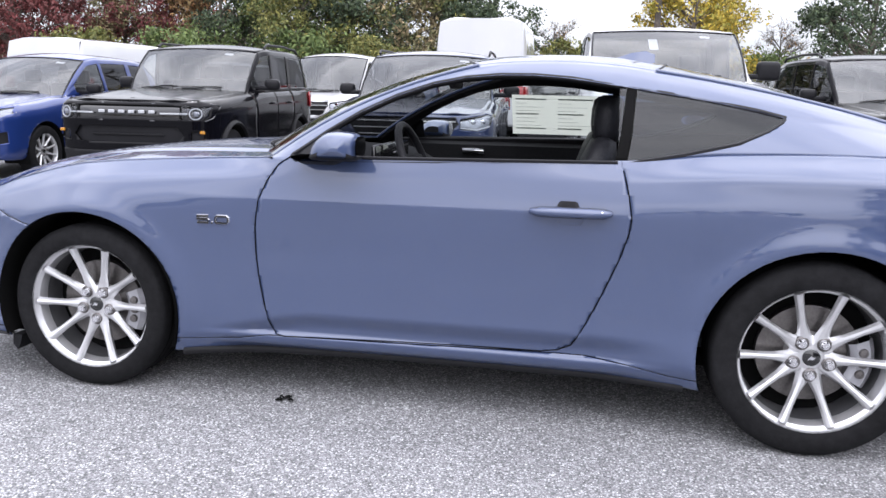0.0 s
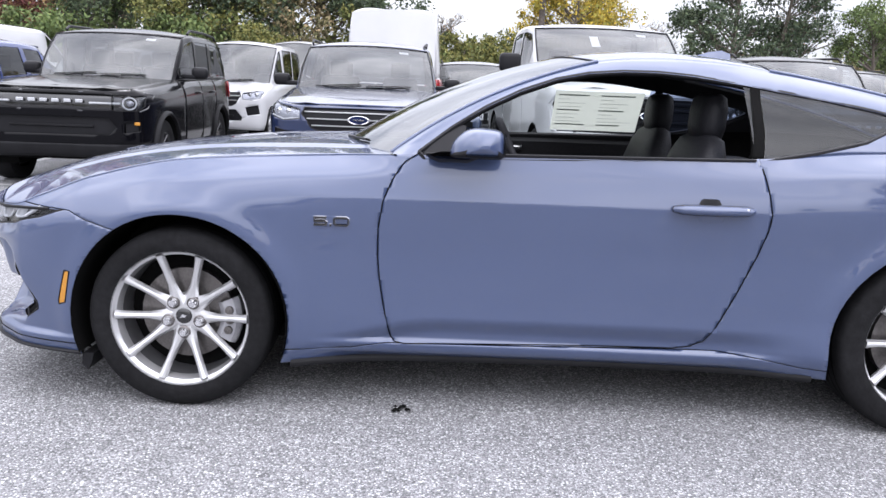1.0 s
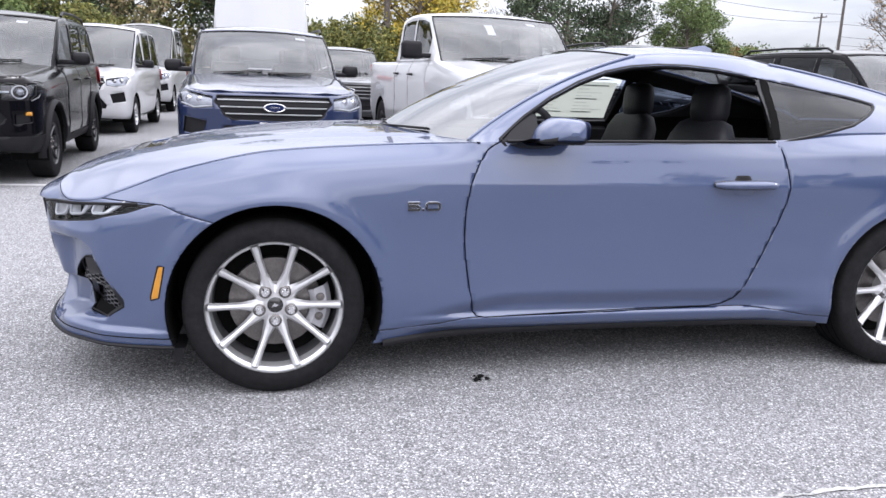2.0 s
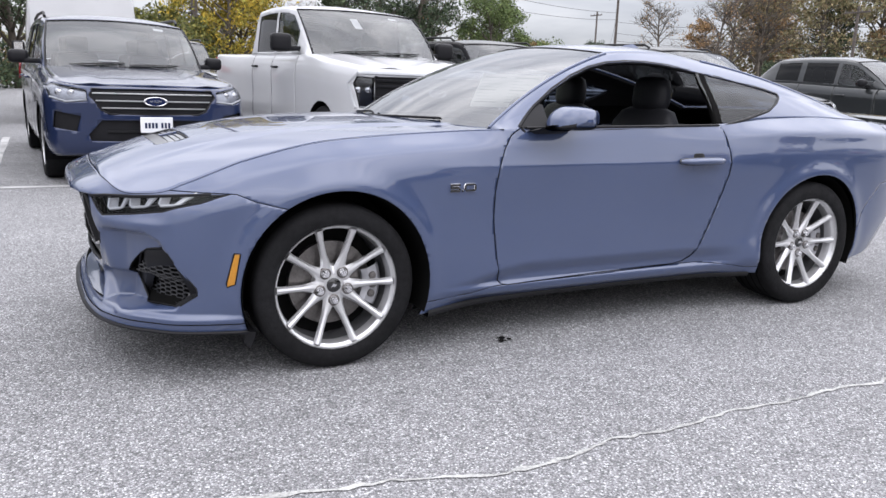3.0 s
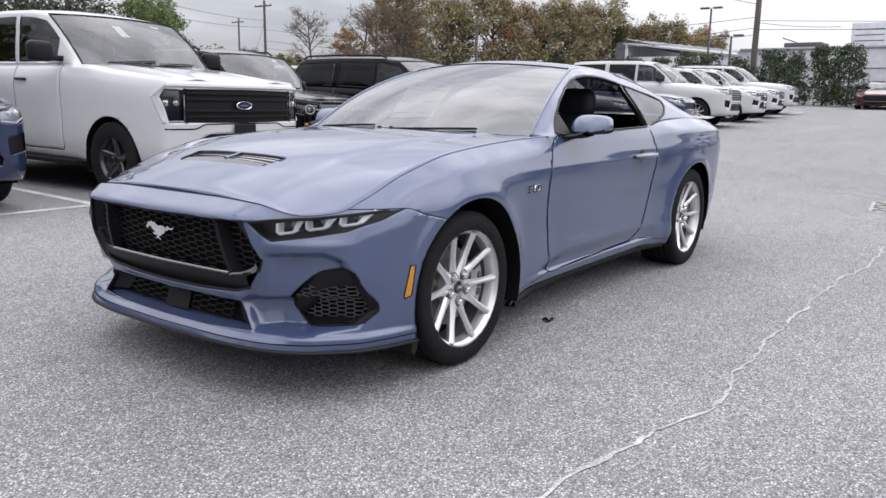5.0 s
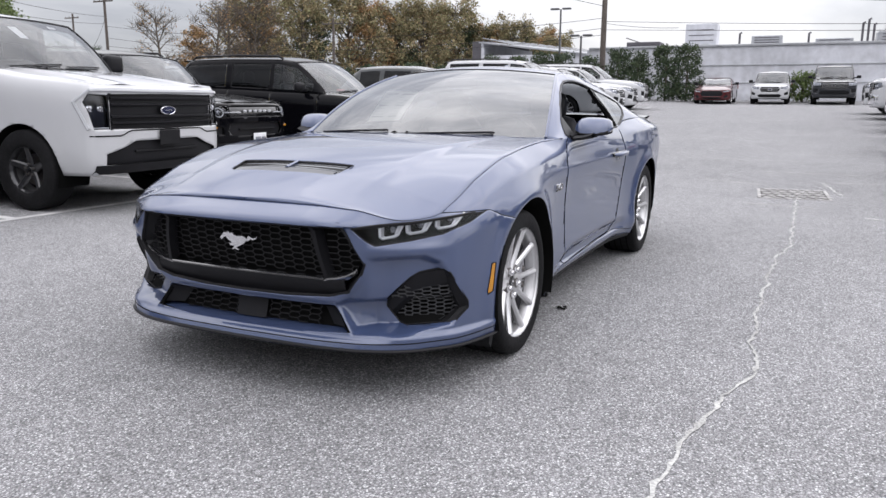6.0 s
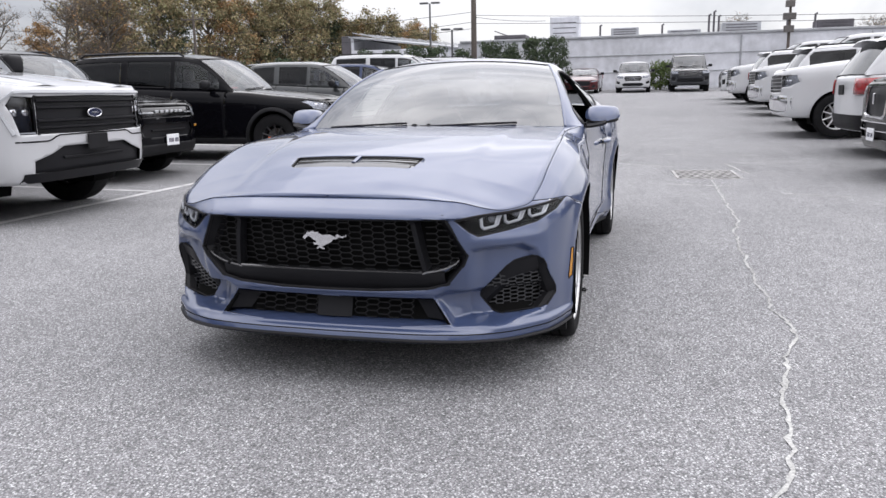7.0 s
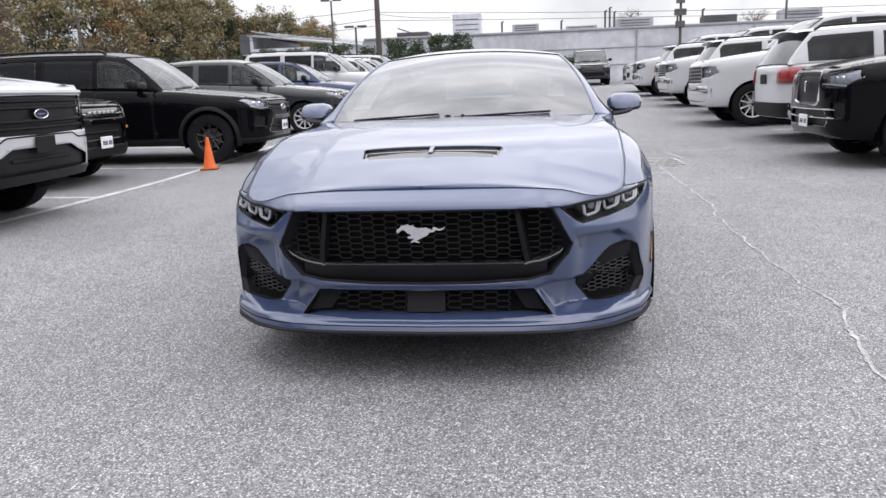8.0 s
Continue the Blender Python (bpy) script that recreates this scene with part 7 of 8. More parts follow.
    if not P["bed"] and not P.get("blind"):
        lip = []
        for y in np.linspace(-(w - rin) * 0.92, (w - rin) * 0.92, 11):
            f = sh.pane(sh.rear, 1 - abs(y) / (w - rin), 1.0)
            lip.append([(f[0] - 0.10, y, f[2] + 0.012), (f[0] + 0.16, y, f[2] - 0.002), (f[0] + 0.17, y, f[2] - 0.018), (f[0] + 0.02, y, f[2] - 0.03)])
        part("roof_spoiler", grid(lip), body, car, "", 42)
        zp = br - 0.20
        part("rear_plate", box(sh.front_x(0, zp, True) + 0.012, 0, zp, 0.012, 0.31, 0.155, 0.006, 1), PLASTIC, car, "dark plate holder")
        part("rear_valance", grid([[(sh.front_x(y, z, True) + 0.012, y, z) for z in np.linspace(zb + 0.13, zb + 0.36, 4)] for y in np.linspace(-0.93 * w, 0.93 * w, 21)]), PLASTIC, car, "black plastic lower rear bumper", 42)
    # wheels
    for cx in (0, wb):
        for sg in (1, -1):
            mm = Matrix.Translation((cx, sg * (w - tw / 2 - 0.02), tr)) @ Matrix.Rotation(0 if sg > 0 else math.pi, 4, "Z")
            wheel(car, mm, tr, rr, tw, nsp, False, metal, disc=True, fine=False, lugs=5 if fine else 0)
    return car, sh


def at_front(x, y, P, turn=90, skew=0.0):
    """The pose of a vehicle whose front stands at (x, y); turn 90: it faces -y, -90: +y, 0: -x; skew: degrees off that line."""
    back = {90: (0, P["fo"]), -90: (0, -P["fo"]), 0: (P["fo"], 0)}[turn]
    cx, cy = x + back[0], y + back[1]
    a, b = ground_z(cx, cy), ground_z(cx + (P["wb"] if turn == 0 else 0), cy + (P["wb"] if turn == 90 else -P["wb"] if turn == -90 else 0))
    tilt = math.degrees(math.atan2(b - a, P["wb"]))
    swing = Matrix.Translation((x, y, 0)) @ Matrix.Rotation(radians(skew), 4, "Z") @ Matrix.Translation((-x, -y, 0))
    return swing @ Matrix.Translation((cx, cy, a)) @ Matrix.Rotation(radians(turn), 4, "Z") @ Matrix.Rotation(radians(-tilt), 4, "Y")


BAY_SKEW = 3.5


def park():
    D = 90
    row = [
        ("crossover", -5.95, 4.6, CROSSOVER, ROYAL, "bright royal blue crossover parked facing out", D, True),
        ("compact_suv", -3.2, 4.45, spec(BRONCO, plate=None), BLACK, "black boxy compact suv with pale grille blocks", D, True),
        ("suv", 0.0, 4.55, SUV, NAVY, "navy blue suv with chrome grille bars", D, True),
        ("pickup_truck", 2.95, 4.15, PICKUP, WHITE, "white crew cab electric pickup truck", D, True),
        ("compact_suv", 5.95, 5.35, BRONCO, BLACK, "black boxy compact suv with a white plate", D, True),
        ("suv", 8.95, 3.9, spec(SUV, bars=(0.9, 0.84), bar_metal="black", plate=0.55, wheel=(0.385, 0.225, 0.25, 10, "black"), clad=0.38), BLACK, "black suv with black wheels", D, True),
        ("crossover", 13.9, 3.95, CROSSOVER, GREY_GREEN, "dark grey crossover with silver wheels", D, True),
        ("electric_crossover", 17.4, 4.0, FASTBACK, STEEL_BLUE, "deep blue sloping electric crossover", D, False),
        ("large_suv", 21.2, 3.9, BIG_SUV, WHITE, "white full size suv", D, False),
        ("suv", 24.8, 4.0, SUV, WHITE, "white suv in a row of white suvs", D, False),
        ("suv", 28.2, 4.2, SUV, WHITE, "white suv in a row of white suvs", D, False),
        ("large_suv", 31.6, 4.4, BIG_SUV, WHITE, "white full size suv at the end of the row", D, False),
        ("large_suv", 6.9, -3.85, spec(BIG_SUV, chrome_frame=True, plate=0.55, hz0=1.20, hz1=1.34, belt=1.35, belt_r=1.37, H=1.98, screen=(0.62, 0.98, 1.86), grille=((-0.1, 1.14), (0.42, 1.14), (0.42, 0.80), (0.34, 0.76), (-0.1, 0.76)), bars=(), lamp=((0.50, 1.12), (0.50, 0.99), (0.90, 0.96), (0.96, 1.06), (0.93, 1.16))), BLACK, "black full size luxury suv with a chrome framed grille", -90, True),
        ("suv", 9.75, -9.15, SUV, WHITE, "white suv parked with its tail out", D, True),
        ("pickup_truck", 13.1, -3.6, CHROME_PICKUP, WHITE, "white pickup truck with a chrome grille and bumper", -90, True),
        ("suv", 16.3, -9.3, SUV, WHITE, "white suv parked with its tail out", D, False),
        ("pickup_truck", 19.6, -3.9, CHROME_PICKUP, WHITE, "white pickup truck with a chrome grille and bumper", -90, False),
        ("suv", 22.8, -9.3, SUV, WHITE, "white suv parked with its tail out", D, False),
        ("pickup_truck", 26.2, -3.9, CHROME_PICKUP, WHITE, "white pickup truck far down the row", -90, False),
        ("large_suv", 30.0, -3.9, BIG_SUV, WHITE, "white suv far down the row", -90, False),
        ("coupe", 39.6, 2.55, LOW_COUPE, DARK_RED, "dark red low coupe facing the lot", 0, False),
        ("crossover", 39.8, -0.25, CROSSOVER, WHITE, "white crossover facing the lot", 0, False),
        ("large_suv", 39.6, -3.2, BIG_SUV, CHARCOAL, "dark full size suv facing the lot", 0, False),
        # the row behind
        ("cargo_van", -0.25, 18.4, VAN, WHITE, "tall white cargo van with a high roof", -90, False),
        ("small_van", -3.35, 10.3, SMALL_VAN, WHITE, "small white passenger van", D, False),
        ("small_van", -3.5, 17.0, spec(SMALL_VAN, H=2.3, screen=(0.30, 0.9, 2.14)), WHITE, "taller white van parked behind the small van", D, False),
        ("suv", -6.6, 11.2, SUV, WHITE, "white suv in the row behind", D, False),
        ("suv", 1.5, 12.3, SUV, CHARCOAL, "dark suv in the row behind", D, False),
        ("suv", 6.6, 11.4, SUV, GREY_GREEN, "grey suv in the row behind", D, False),
        ("suv", 10.0, 11.6, SUV, BLACK, "black suv in the row behind", D, False),
        ("crossover", 13.4, 11.6, CROSSOVER, CHARCOAL, "dark crossover in the row behind", D, False),
        ("cargo_van", -9.6, 17.4, spec(VAN, H=2.2, screen=(0.10, 0.75, 2.06)), WHITE, "white cargo van in the row behind", -90, False),
    ]
    for name, x, y, P, body, label, turn, fine in row:
        skew = BAY_SKEW if turn == 90 and 0 < y < 6 else 0.0
        vehicle(name, at_front(x, y, P, turn, skew), label, name.replace("_", " ").split()[-1] if name != "electric_crossover" else "crossover", body, P, fine)


park()


# ---------------------------------------------------------------- trees and hedges
BARK = surface("bark", (0.09, 0.075, 0.06), 0.9, grain=(14, 0.3), stain=(2, 0.25), bump=(20, 0.6))
LEAVES = {
    "green": surface("green_leaves", (0.088, 0.131, 0.049), 0.7, random_by="island", spread=0.55, tint=(0.131, 0.166, 0.052), spec=0.3),
    "dark": surface("dark_green_leaves", (0.030, 0.050, 0.029), 0.7, random_by="island", spread=0.5, tint=(0.070, 0.091, 0.045), spec=0.3),
    "yellow": surface("yellow_leaves", (0.438, 0.298, 0.035), 0.7, random_by="island", spread=0.45, tint=(0.210, 0.210, 0.044), spec=0.3),
    "olive": surface("olive_leaves", (0.193, 0.175, 0.049), 0.7, random_by="island", spread=0.5, tint=(0.088, 0.114, 0.038), spec=0.3),
    "brown": surface("brown_leaves", (0.25, 0.185, 0.105), 0.75, random_by="island", spread=0.5, tint=(0.15, 0.155, 0.075), spec=0.3),
    "rust": surface("rust_leaves", (0.31, 0.165, 0.075), 0.75, random_by="island", spread=0.5, tint=(0.22, 0.165, 0.08), spec=0.3),
    "wine": surface("wine_red_leaves", (0.149, 0.038, 0.038), 0.7, random_by="island", spread=0.5, tint=(0.088, 0.035, 0.032), spec=0.3),
}


def leaf_cloud(rng, clumps, per, size):
    """Small tilted leaf sprays round clump centres (x, y, z, radius)."""
    v, f = [], []
    for cx, cy, cz, r in clumps:
        for _ in range(per):
            a, b = rng.uniform(0, 2 * math.pi), math.acos(rng.uniform(-1, 1))
            d = r * rng.random() ** 0.45
            p = Vector((cx + d * math.sin(b) * math.cos(a), cy + d * math.sin(b) * math.sin(a), cz + 0.8 * d * math.cos(b)))
            q = Vector((rng.gauss(0, 1), rng.gauss(0, 1), rng.gauss(0, 0.7))).normalized()
            t = q.orthogonal().normalized()
            t.rotate(Matrix.Rotation(rng.uniform(0, 6.3), 3, q))
            s = q.cross(t)
            l = size * rng.uniform(0.6, 1.4)
            k = len(v)
            v += [tuple(p - t * l), tuple(p + s * l * 0.45 - t * l * 0.1), tuple(p + t * l), tuple(p - s * l * 0.45 + t * l * 0.15)]
            f.append((k, k + 1, k + 2, k + 3))
    return v, f


def branches(rng, height, spread, limbs, levels=2):
    """A tapered trunk with limbs; returns the bars and the limbs' ends."""
    bars, ends = [], []
    lean = Vector((rng.uniform(-0.06, 0.06), rng.uniform(-0.06, 0.06), 0))
    trunk = [Vector((0, 0, -0.3)) + (lean * height + Vector((0, 0, height * 0.86))) * t + Vector((0.12 * math.sin(5 * t), 0.1 * math.sin(4 * t + 1), 0)) for t in np.linspace(0, 1, 8)]
    r0 = 0.022 * height
    bars.append(tube([tuple(p) for p in trunk], [r0 * (1 - 0.85 * t) for t in np.linspace(0, 1, 8)], 7))
    for k in range(limbs):
        t = rng.uniform(0.22, 0.95)
        i = min(6, int(t * 7))
        base = trunk[i].lerp(trunk[i + 1], t * 7 - i)
        a = rng.uniform(0, 2 * math.pi)
        reach = spread * (1.15 - 0.7 * t) * rng.uniform(0.7, 1.15)
        tip = base + Vector((reach * math.cos(a), reach * math.sin(a), reach * rng.uniform(0.35, 0.8)))
        mid = base.lerp(tip, 0.5) + Vector((rng.uniform(-0.2, 0.2), rng.uniform(-0.2, 0.2), 0.15 * reach))
        rr = r0 * 0.45 * (1 - 0.6 * t)
        bars.append(tube([tuple(base), tuple(mid), tuple(tip)], [rr, rr * 0.6, rr * 0.2], 5))
        ends.append(tip)
        ends.append(mid)
        for _ in range(levels):
            a2 = a + rng.uniform(-1.2, 1.2)
            d = reach * rng.uniform(0.3, 0.55)
            t2 = mid + Vector((d * math.cos(a2), d * math.sin(a2), d * rng.uniform(0.2, 0.9)))
            bars.append(tube([tuple(mid), tuple(mid.lerp(t2, 0.5) + Vector((0, 0, 0.06))), tuple(t2)], [rr * 0.5, rr * 0.3, rr * 0.1], 4))
            ends.append(t2)
    ends.append(trunk[-1])
    return joined(*bars), ends


def tree(name, seed, kind, height=9.0, spread=3.0, per=26, size=0.2, limbs=26, label="", low=0.0):
    rng = random.Random(seed)
    t = thing(name, pose(0, 0, -60), label, "tree", "trees round the lot")
    bars, ends = branches(rng, height, spread, limbs, 3 if kind == "bare" else 2)
    part("trunk", bars, BARK, t, "", 60)
    if kind != "bare":
        clumps = [(p.x, p.y, p.z, rng.uniform(0.35, 0.95) * spread / 3) for p in ends]
        if low:
            clumps += [(rng.gauss(0, spread * 0.4), rng.gauss(0, spread * 0.4), rng.uniform(0.3, height * low), 0.9) for _ in range(30)]
        part("crown", leaf_cloud(rng, clumps, per, size), LEAVES[kind], t, "", 0)
    else:
        twigs = []
        for p in ends:
            for _ in range(5):
                d = Vector((rng.gauss(0, 1), rng.gauss(0, 1), rng.uniform(0.2, 1.4))).normalized() * rng.uniform(0.4, 1.0)
                twigs.append(tube([tuple(p), tuple(p + d * 0.5 + Vector((0, 0, 0.03))), tuple(p + d)], [0.016, 0.011, 0.005], 3, cap=False))
        part("twig_spray", joined(*twigs), BARK, t)
        clumps = [(p.x, p.y, p.z, 0.6) for p in rng.sample(ends, len(ends) // 2)]
        part("crown", leaf_cloud(rng, clumps, 6, 0.09), LEAVES["rust"], t, "few remaining rust leaves", 0)
    return t


def plant_trees():
    makers = {
        "wine": tree("tree", 1, "wine", 9.5, 3.2, 80, 0.10, 34, "broad tree with wine red autumn leaves", 0.3),
        "olive": tree("tree", 2, "olive", 9.0, 3.0, 64, 0.10, 32, "tree with olive and yellow autumn leaves", 0.3),
        "green": tree("tree", 3, "green", 8.5, 2.9, 68, 0.10, 30, "leafy green tree at the lot's edge"),
        "dark": tree("tree", 4, "dark", 10.0, 3.0, 72, 0.10, 34, "tall dark green tree", 0.2),
        "yellow": tree("tree", 5, "yellow", 8.0, 2.6, 84, 0.085, 30, "tree with golden yellow autumn leaves", 0.25),
        "brown": tree("tree", 6, "brown", 12.0, 4.2, 46, 0.15, 36, "large tree with brown autumn leaves", 0.35),
        "rust": tree("tree", 7, "rust", 11.0, 3.8, 40, 0.14, 34, "large tree with rust brown autumn leaves", 0.3),
        "bare": tree("tree", 8, "bare", 9.0, 2.8, 0, 0, 26, "nearly bare tree with thin branches"),
        "shrub": tree("shrub", 9, "green", 3.6, 1.9, 60, 0.085, 22, "low bushy green shrub", 0.8),
        "gold": tree("shrub", 10, "olive", 3.8, 2.0, 58, 0.085, 22, "low bushy yellow green shrub", 0.8),
    }
    rng = random.Random(12)
    spots = []
    for k, x in enumerate(np.arange(-36, -2.2, 2.1)):
        if x < -17:
            kind = ("wine", "wine", "brown", "wine", "rust")[k % 5]
        else:
            kind = ("olive", "dark", "brown", "olive", "dark", "green")[k % 6]
        spots.append((kind, x + rng.uniform(-0.5, 0.5), 31 + rng.uniform(-2, 3.5), rng.uniform(0.8, 1.05) * (0.72 if kind in ("brown", "rust") else 1)))
    for x in (-20.5, -15.4, -9.6, -6.5):
        spots.append((("gold", "shrub")[int(abs(x)) % 2], x, 28.0, rng.uniform(0.9, 1.25)))
    spots += [("bare", 0.2, 33, 0.55), ("gold", 1.6, 31, 1.0), ("gold", 3.2, 32, 1.05), ("shrub", 2.4, 34, 1.0), ("gold", 4.2, 30, 0.9), ("yellow", 6.4, 31, 0.95), ("yellow", 7.4, 33, 0.8), ("shrub", 9.3, 33, 0.95), ("shrub", 10.6, 32, 0.85), ("bare", 11.2, 36, 0.55),
              ("dark", 13.4, 31, 0.85), ("dark", 15.6, 32, 0.8), ("bare", 17.4, 33, 0.6), ("green", 19.6, 31, 0.66), ("green", 21.2, 33, 0.6), ("rust", 23.4, 34, 0.3), ("shrub", 24.6, 34, 0.9)]
    for x in np.arange(27, 46, 2.4):
        spots.append((("shrub", "gold", "dark")[int(x) % 3], x, 47 + rng.uniform(-2, 3), rng.uniform(0.9, 1.2) * (0.4 if int(x) % 3 == 2 else 1)))
    spots += [("bare", 43.5, 45, 0.85), ("bare", 50.0, 45, 0.95), ("bare", 52.6, 46, 1.0), ("bare", 55.5, 45, 1.05), ("bare", 58, 47, 1.0), ("rust", 53.5, 50, 0.6)]
    for k in range(17):
        t = k / 16
        x = 58 + 34 * math.sin(t * 1.5) ** 0.9 + rng.uniform(-1, 1)
        y = 49 - 20 * t ** 1.4 + rng.uniform(-1.5, 1.5)
        spots.append((("brown", "rust", "brown", "dark")[k % 4], x, y, (1.0 if t < 0.7 else 0.8) * rng.uniform(0.9, 1.08)))
    spots += [("brown", 84, 24.5, 0.62), ("dark", 86, 21, 0.5), ("rust", 88, 27, 0.75), ("bare", 62, -7.5, 0.62), ("bare", 66, -18, 0.6)]
    # unseen trees added beyond the near side of the lot, showing only as reflections
    for k, x in enumerate(np.arange(-46, 40, 4.2)):
        # nearer past x 14 to darken the door's reflection, farther elsewhere to brighten it
        spots.append((("brown", "olive", "dark", "rust", "green")[k % 5], x, (-32 if x > 14 else -70) + rng.uniform(-3, 3), rng.uniform(0.7, 0.95)))
    for k, y in enumerate(np.arange(-38, 30, 5.6)):
        spots.append((("olive", "brown", "dark", "rust")[k % 4], -50 + rng.uniform(-3, 3), y, rng.uniform(0.7, 0.95)))
    first = set()
    for kind, x, y, s in spots:
        m = Matrix.Translation((x, y, ground_z(x, y) - 0.05)) @ Matrix.Rotation(rng.uniform(0, 6.28), 4, "Z") @ Matrix.Scale(s, 4)
        if kind not in first:
            first.add(kind)
            makers[kind].matrix_basis = m
        else:
            ob = copy_thing(makers[kind], m)
            ob.matrix_basis = m


def hedge(name, x, y, h, r, seed, kind="dark", label="clipped dark green evergreen shrub"):
    rng = random.Random(seed)
    t = thing(name, pose(x, y, ground_z(x, y)), label, "shrub", "shrubs along the building")
    part("stem", tube([(0, 0, -0.1), (0.02, 0, h * 0.5), (0, 0.02, h * 0.9)], [0.07, 0.05, 0.02], 6), BARK, t)
    clumps = []
    for k in range(int(60 * h)):
        z = rng.uniform(0.15, h)
        rr = r * (1 - 0.35 * (z / h) ** 2) * rng.random() ** 0.5
        a = rng.uniform(0, 6.28)
        clumps.append((rr * math.cos(a), rr * math.sin(a), z, 0.26))
    part("crown", leaf_cloud(rng, clumps, 24, 0.07), LEAVES[kind], t, "", 0)


def plant_hedges():
    for k, (y, h, r) in enumerate(((33.5, 1.9, 0.9), (31.6, 1.7, 0.8), (29.6, 2.1, 0.9), (27.8, 1.8, 0.85), (25.9, 2.0, 0.9), (24.0, 1.8, 0.8), (22.1, 2.1, 0.9), (20.2, 2.0, 0.8), (18.3, 2.2, 0.85), (16.6, 2.6, 0.9), (14.9, 2.5, 0.85), (13.2, 2.8, 0.9), (11.8, 2.7, 0.9), (10.2, 2.5, 0.8), (8.4, 2.9, 0.85), (7.2, 2.8, 0.8), (5.6, 3.1, 0.95), (4.4, 3.2, 0.9))):
        hedge("evergreen_shrub", 43.6 + 0.2 * math.sin(k * 2), y, h, r, 40 + k)
    hedge("evergreen_shrub", 44.2, -1.75, 1.6, 0.8, 60, "green", "low green shrub by the wall")
    hedge("evergreen_shrub", 44.4, 3.0, 1.0, 0.7, 61, "wine", "low wine red shrub by the wall")
    # far woods that close the gaps behind the trees
    rng = random.Random(77)
    clumps = []
    for k in range(420):
        t = rng.random()
        if t < 0.5:
            x, y, top = rng.uniform(-48, -2), rng.uniform(36, 40), rng.uniform(1.5, 4.5)
        elif t < 0.62:
            x, y, top = rng.uniform(-2, 26), rng.uniform(38, 42), rng.uniform(1.2, 3.4)
        elif t < 0.74:
            x, y, top = rng.uniform(26, 56), rng.uniform(50, 54), rng.uniform(1.5, 3.2)
        else:
            s = rng.random()
            x, y, top = 60 + 34 * math.sin(s * 1.5), 53 - 20 * s ** 1.4, rng.uniform(2, 9)
        clumps.append((x, y, ground_z(x, y) + rng.uniform(0.2, top), rng.uniform(0.9, 1.7)))
    ob = mesh_ob("far_woods", leaf_cloud(rng, clumps, 60, 0.24), LEAVES["brown"], 0)
    tagged(ob, "dense brown and green woods behind the lot", "woods", kind="stuff")


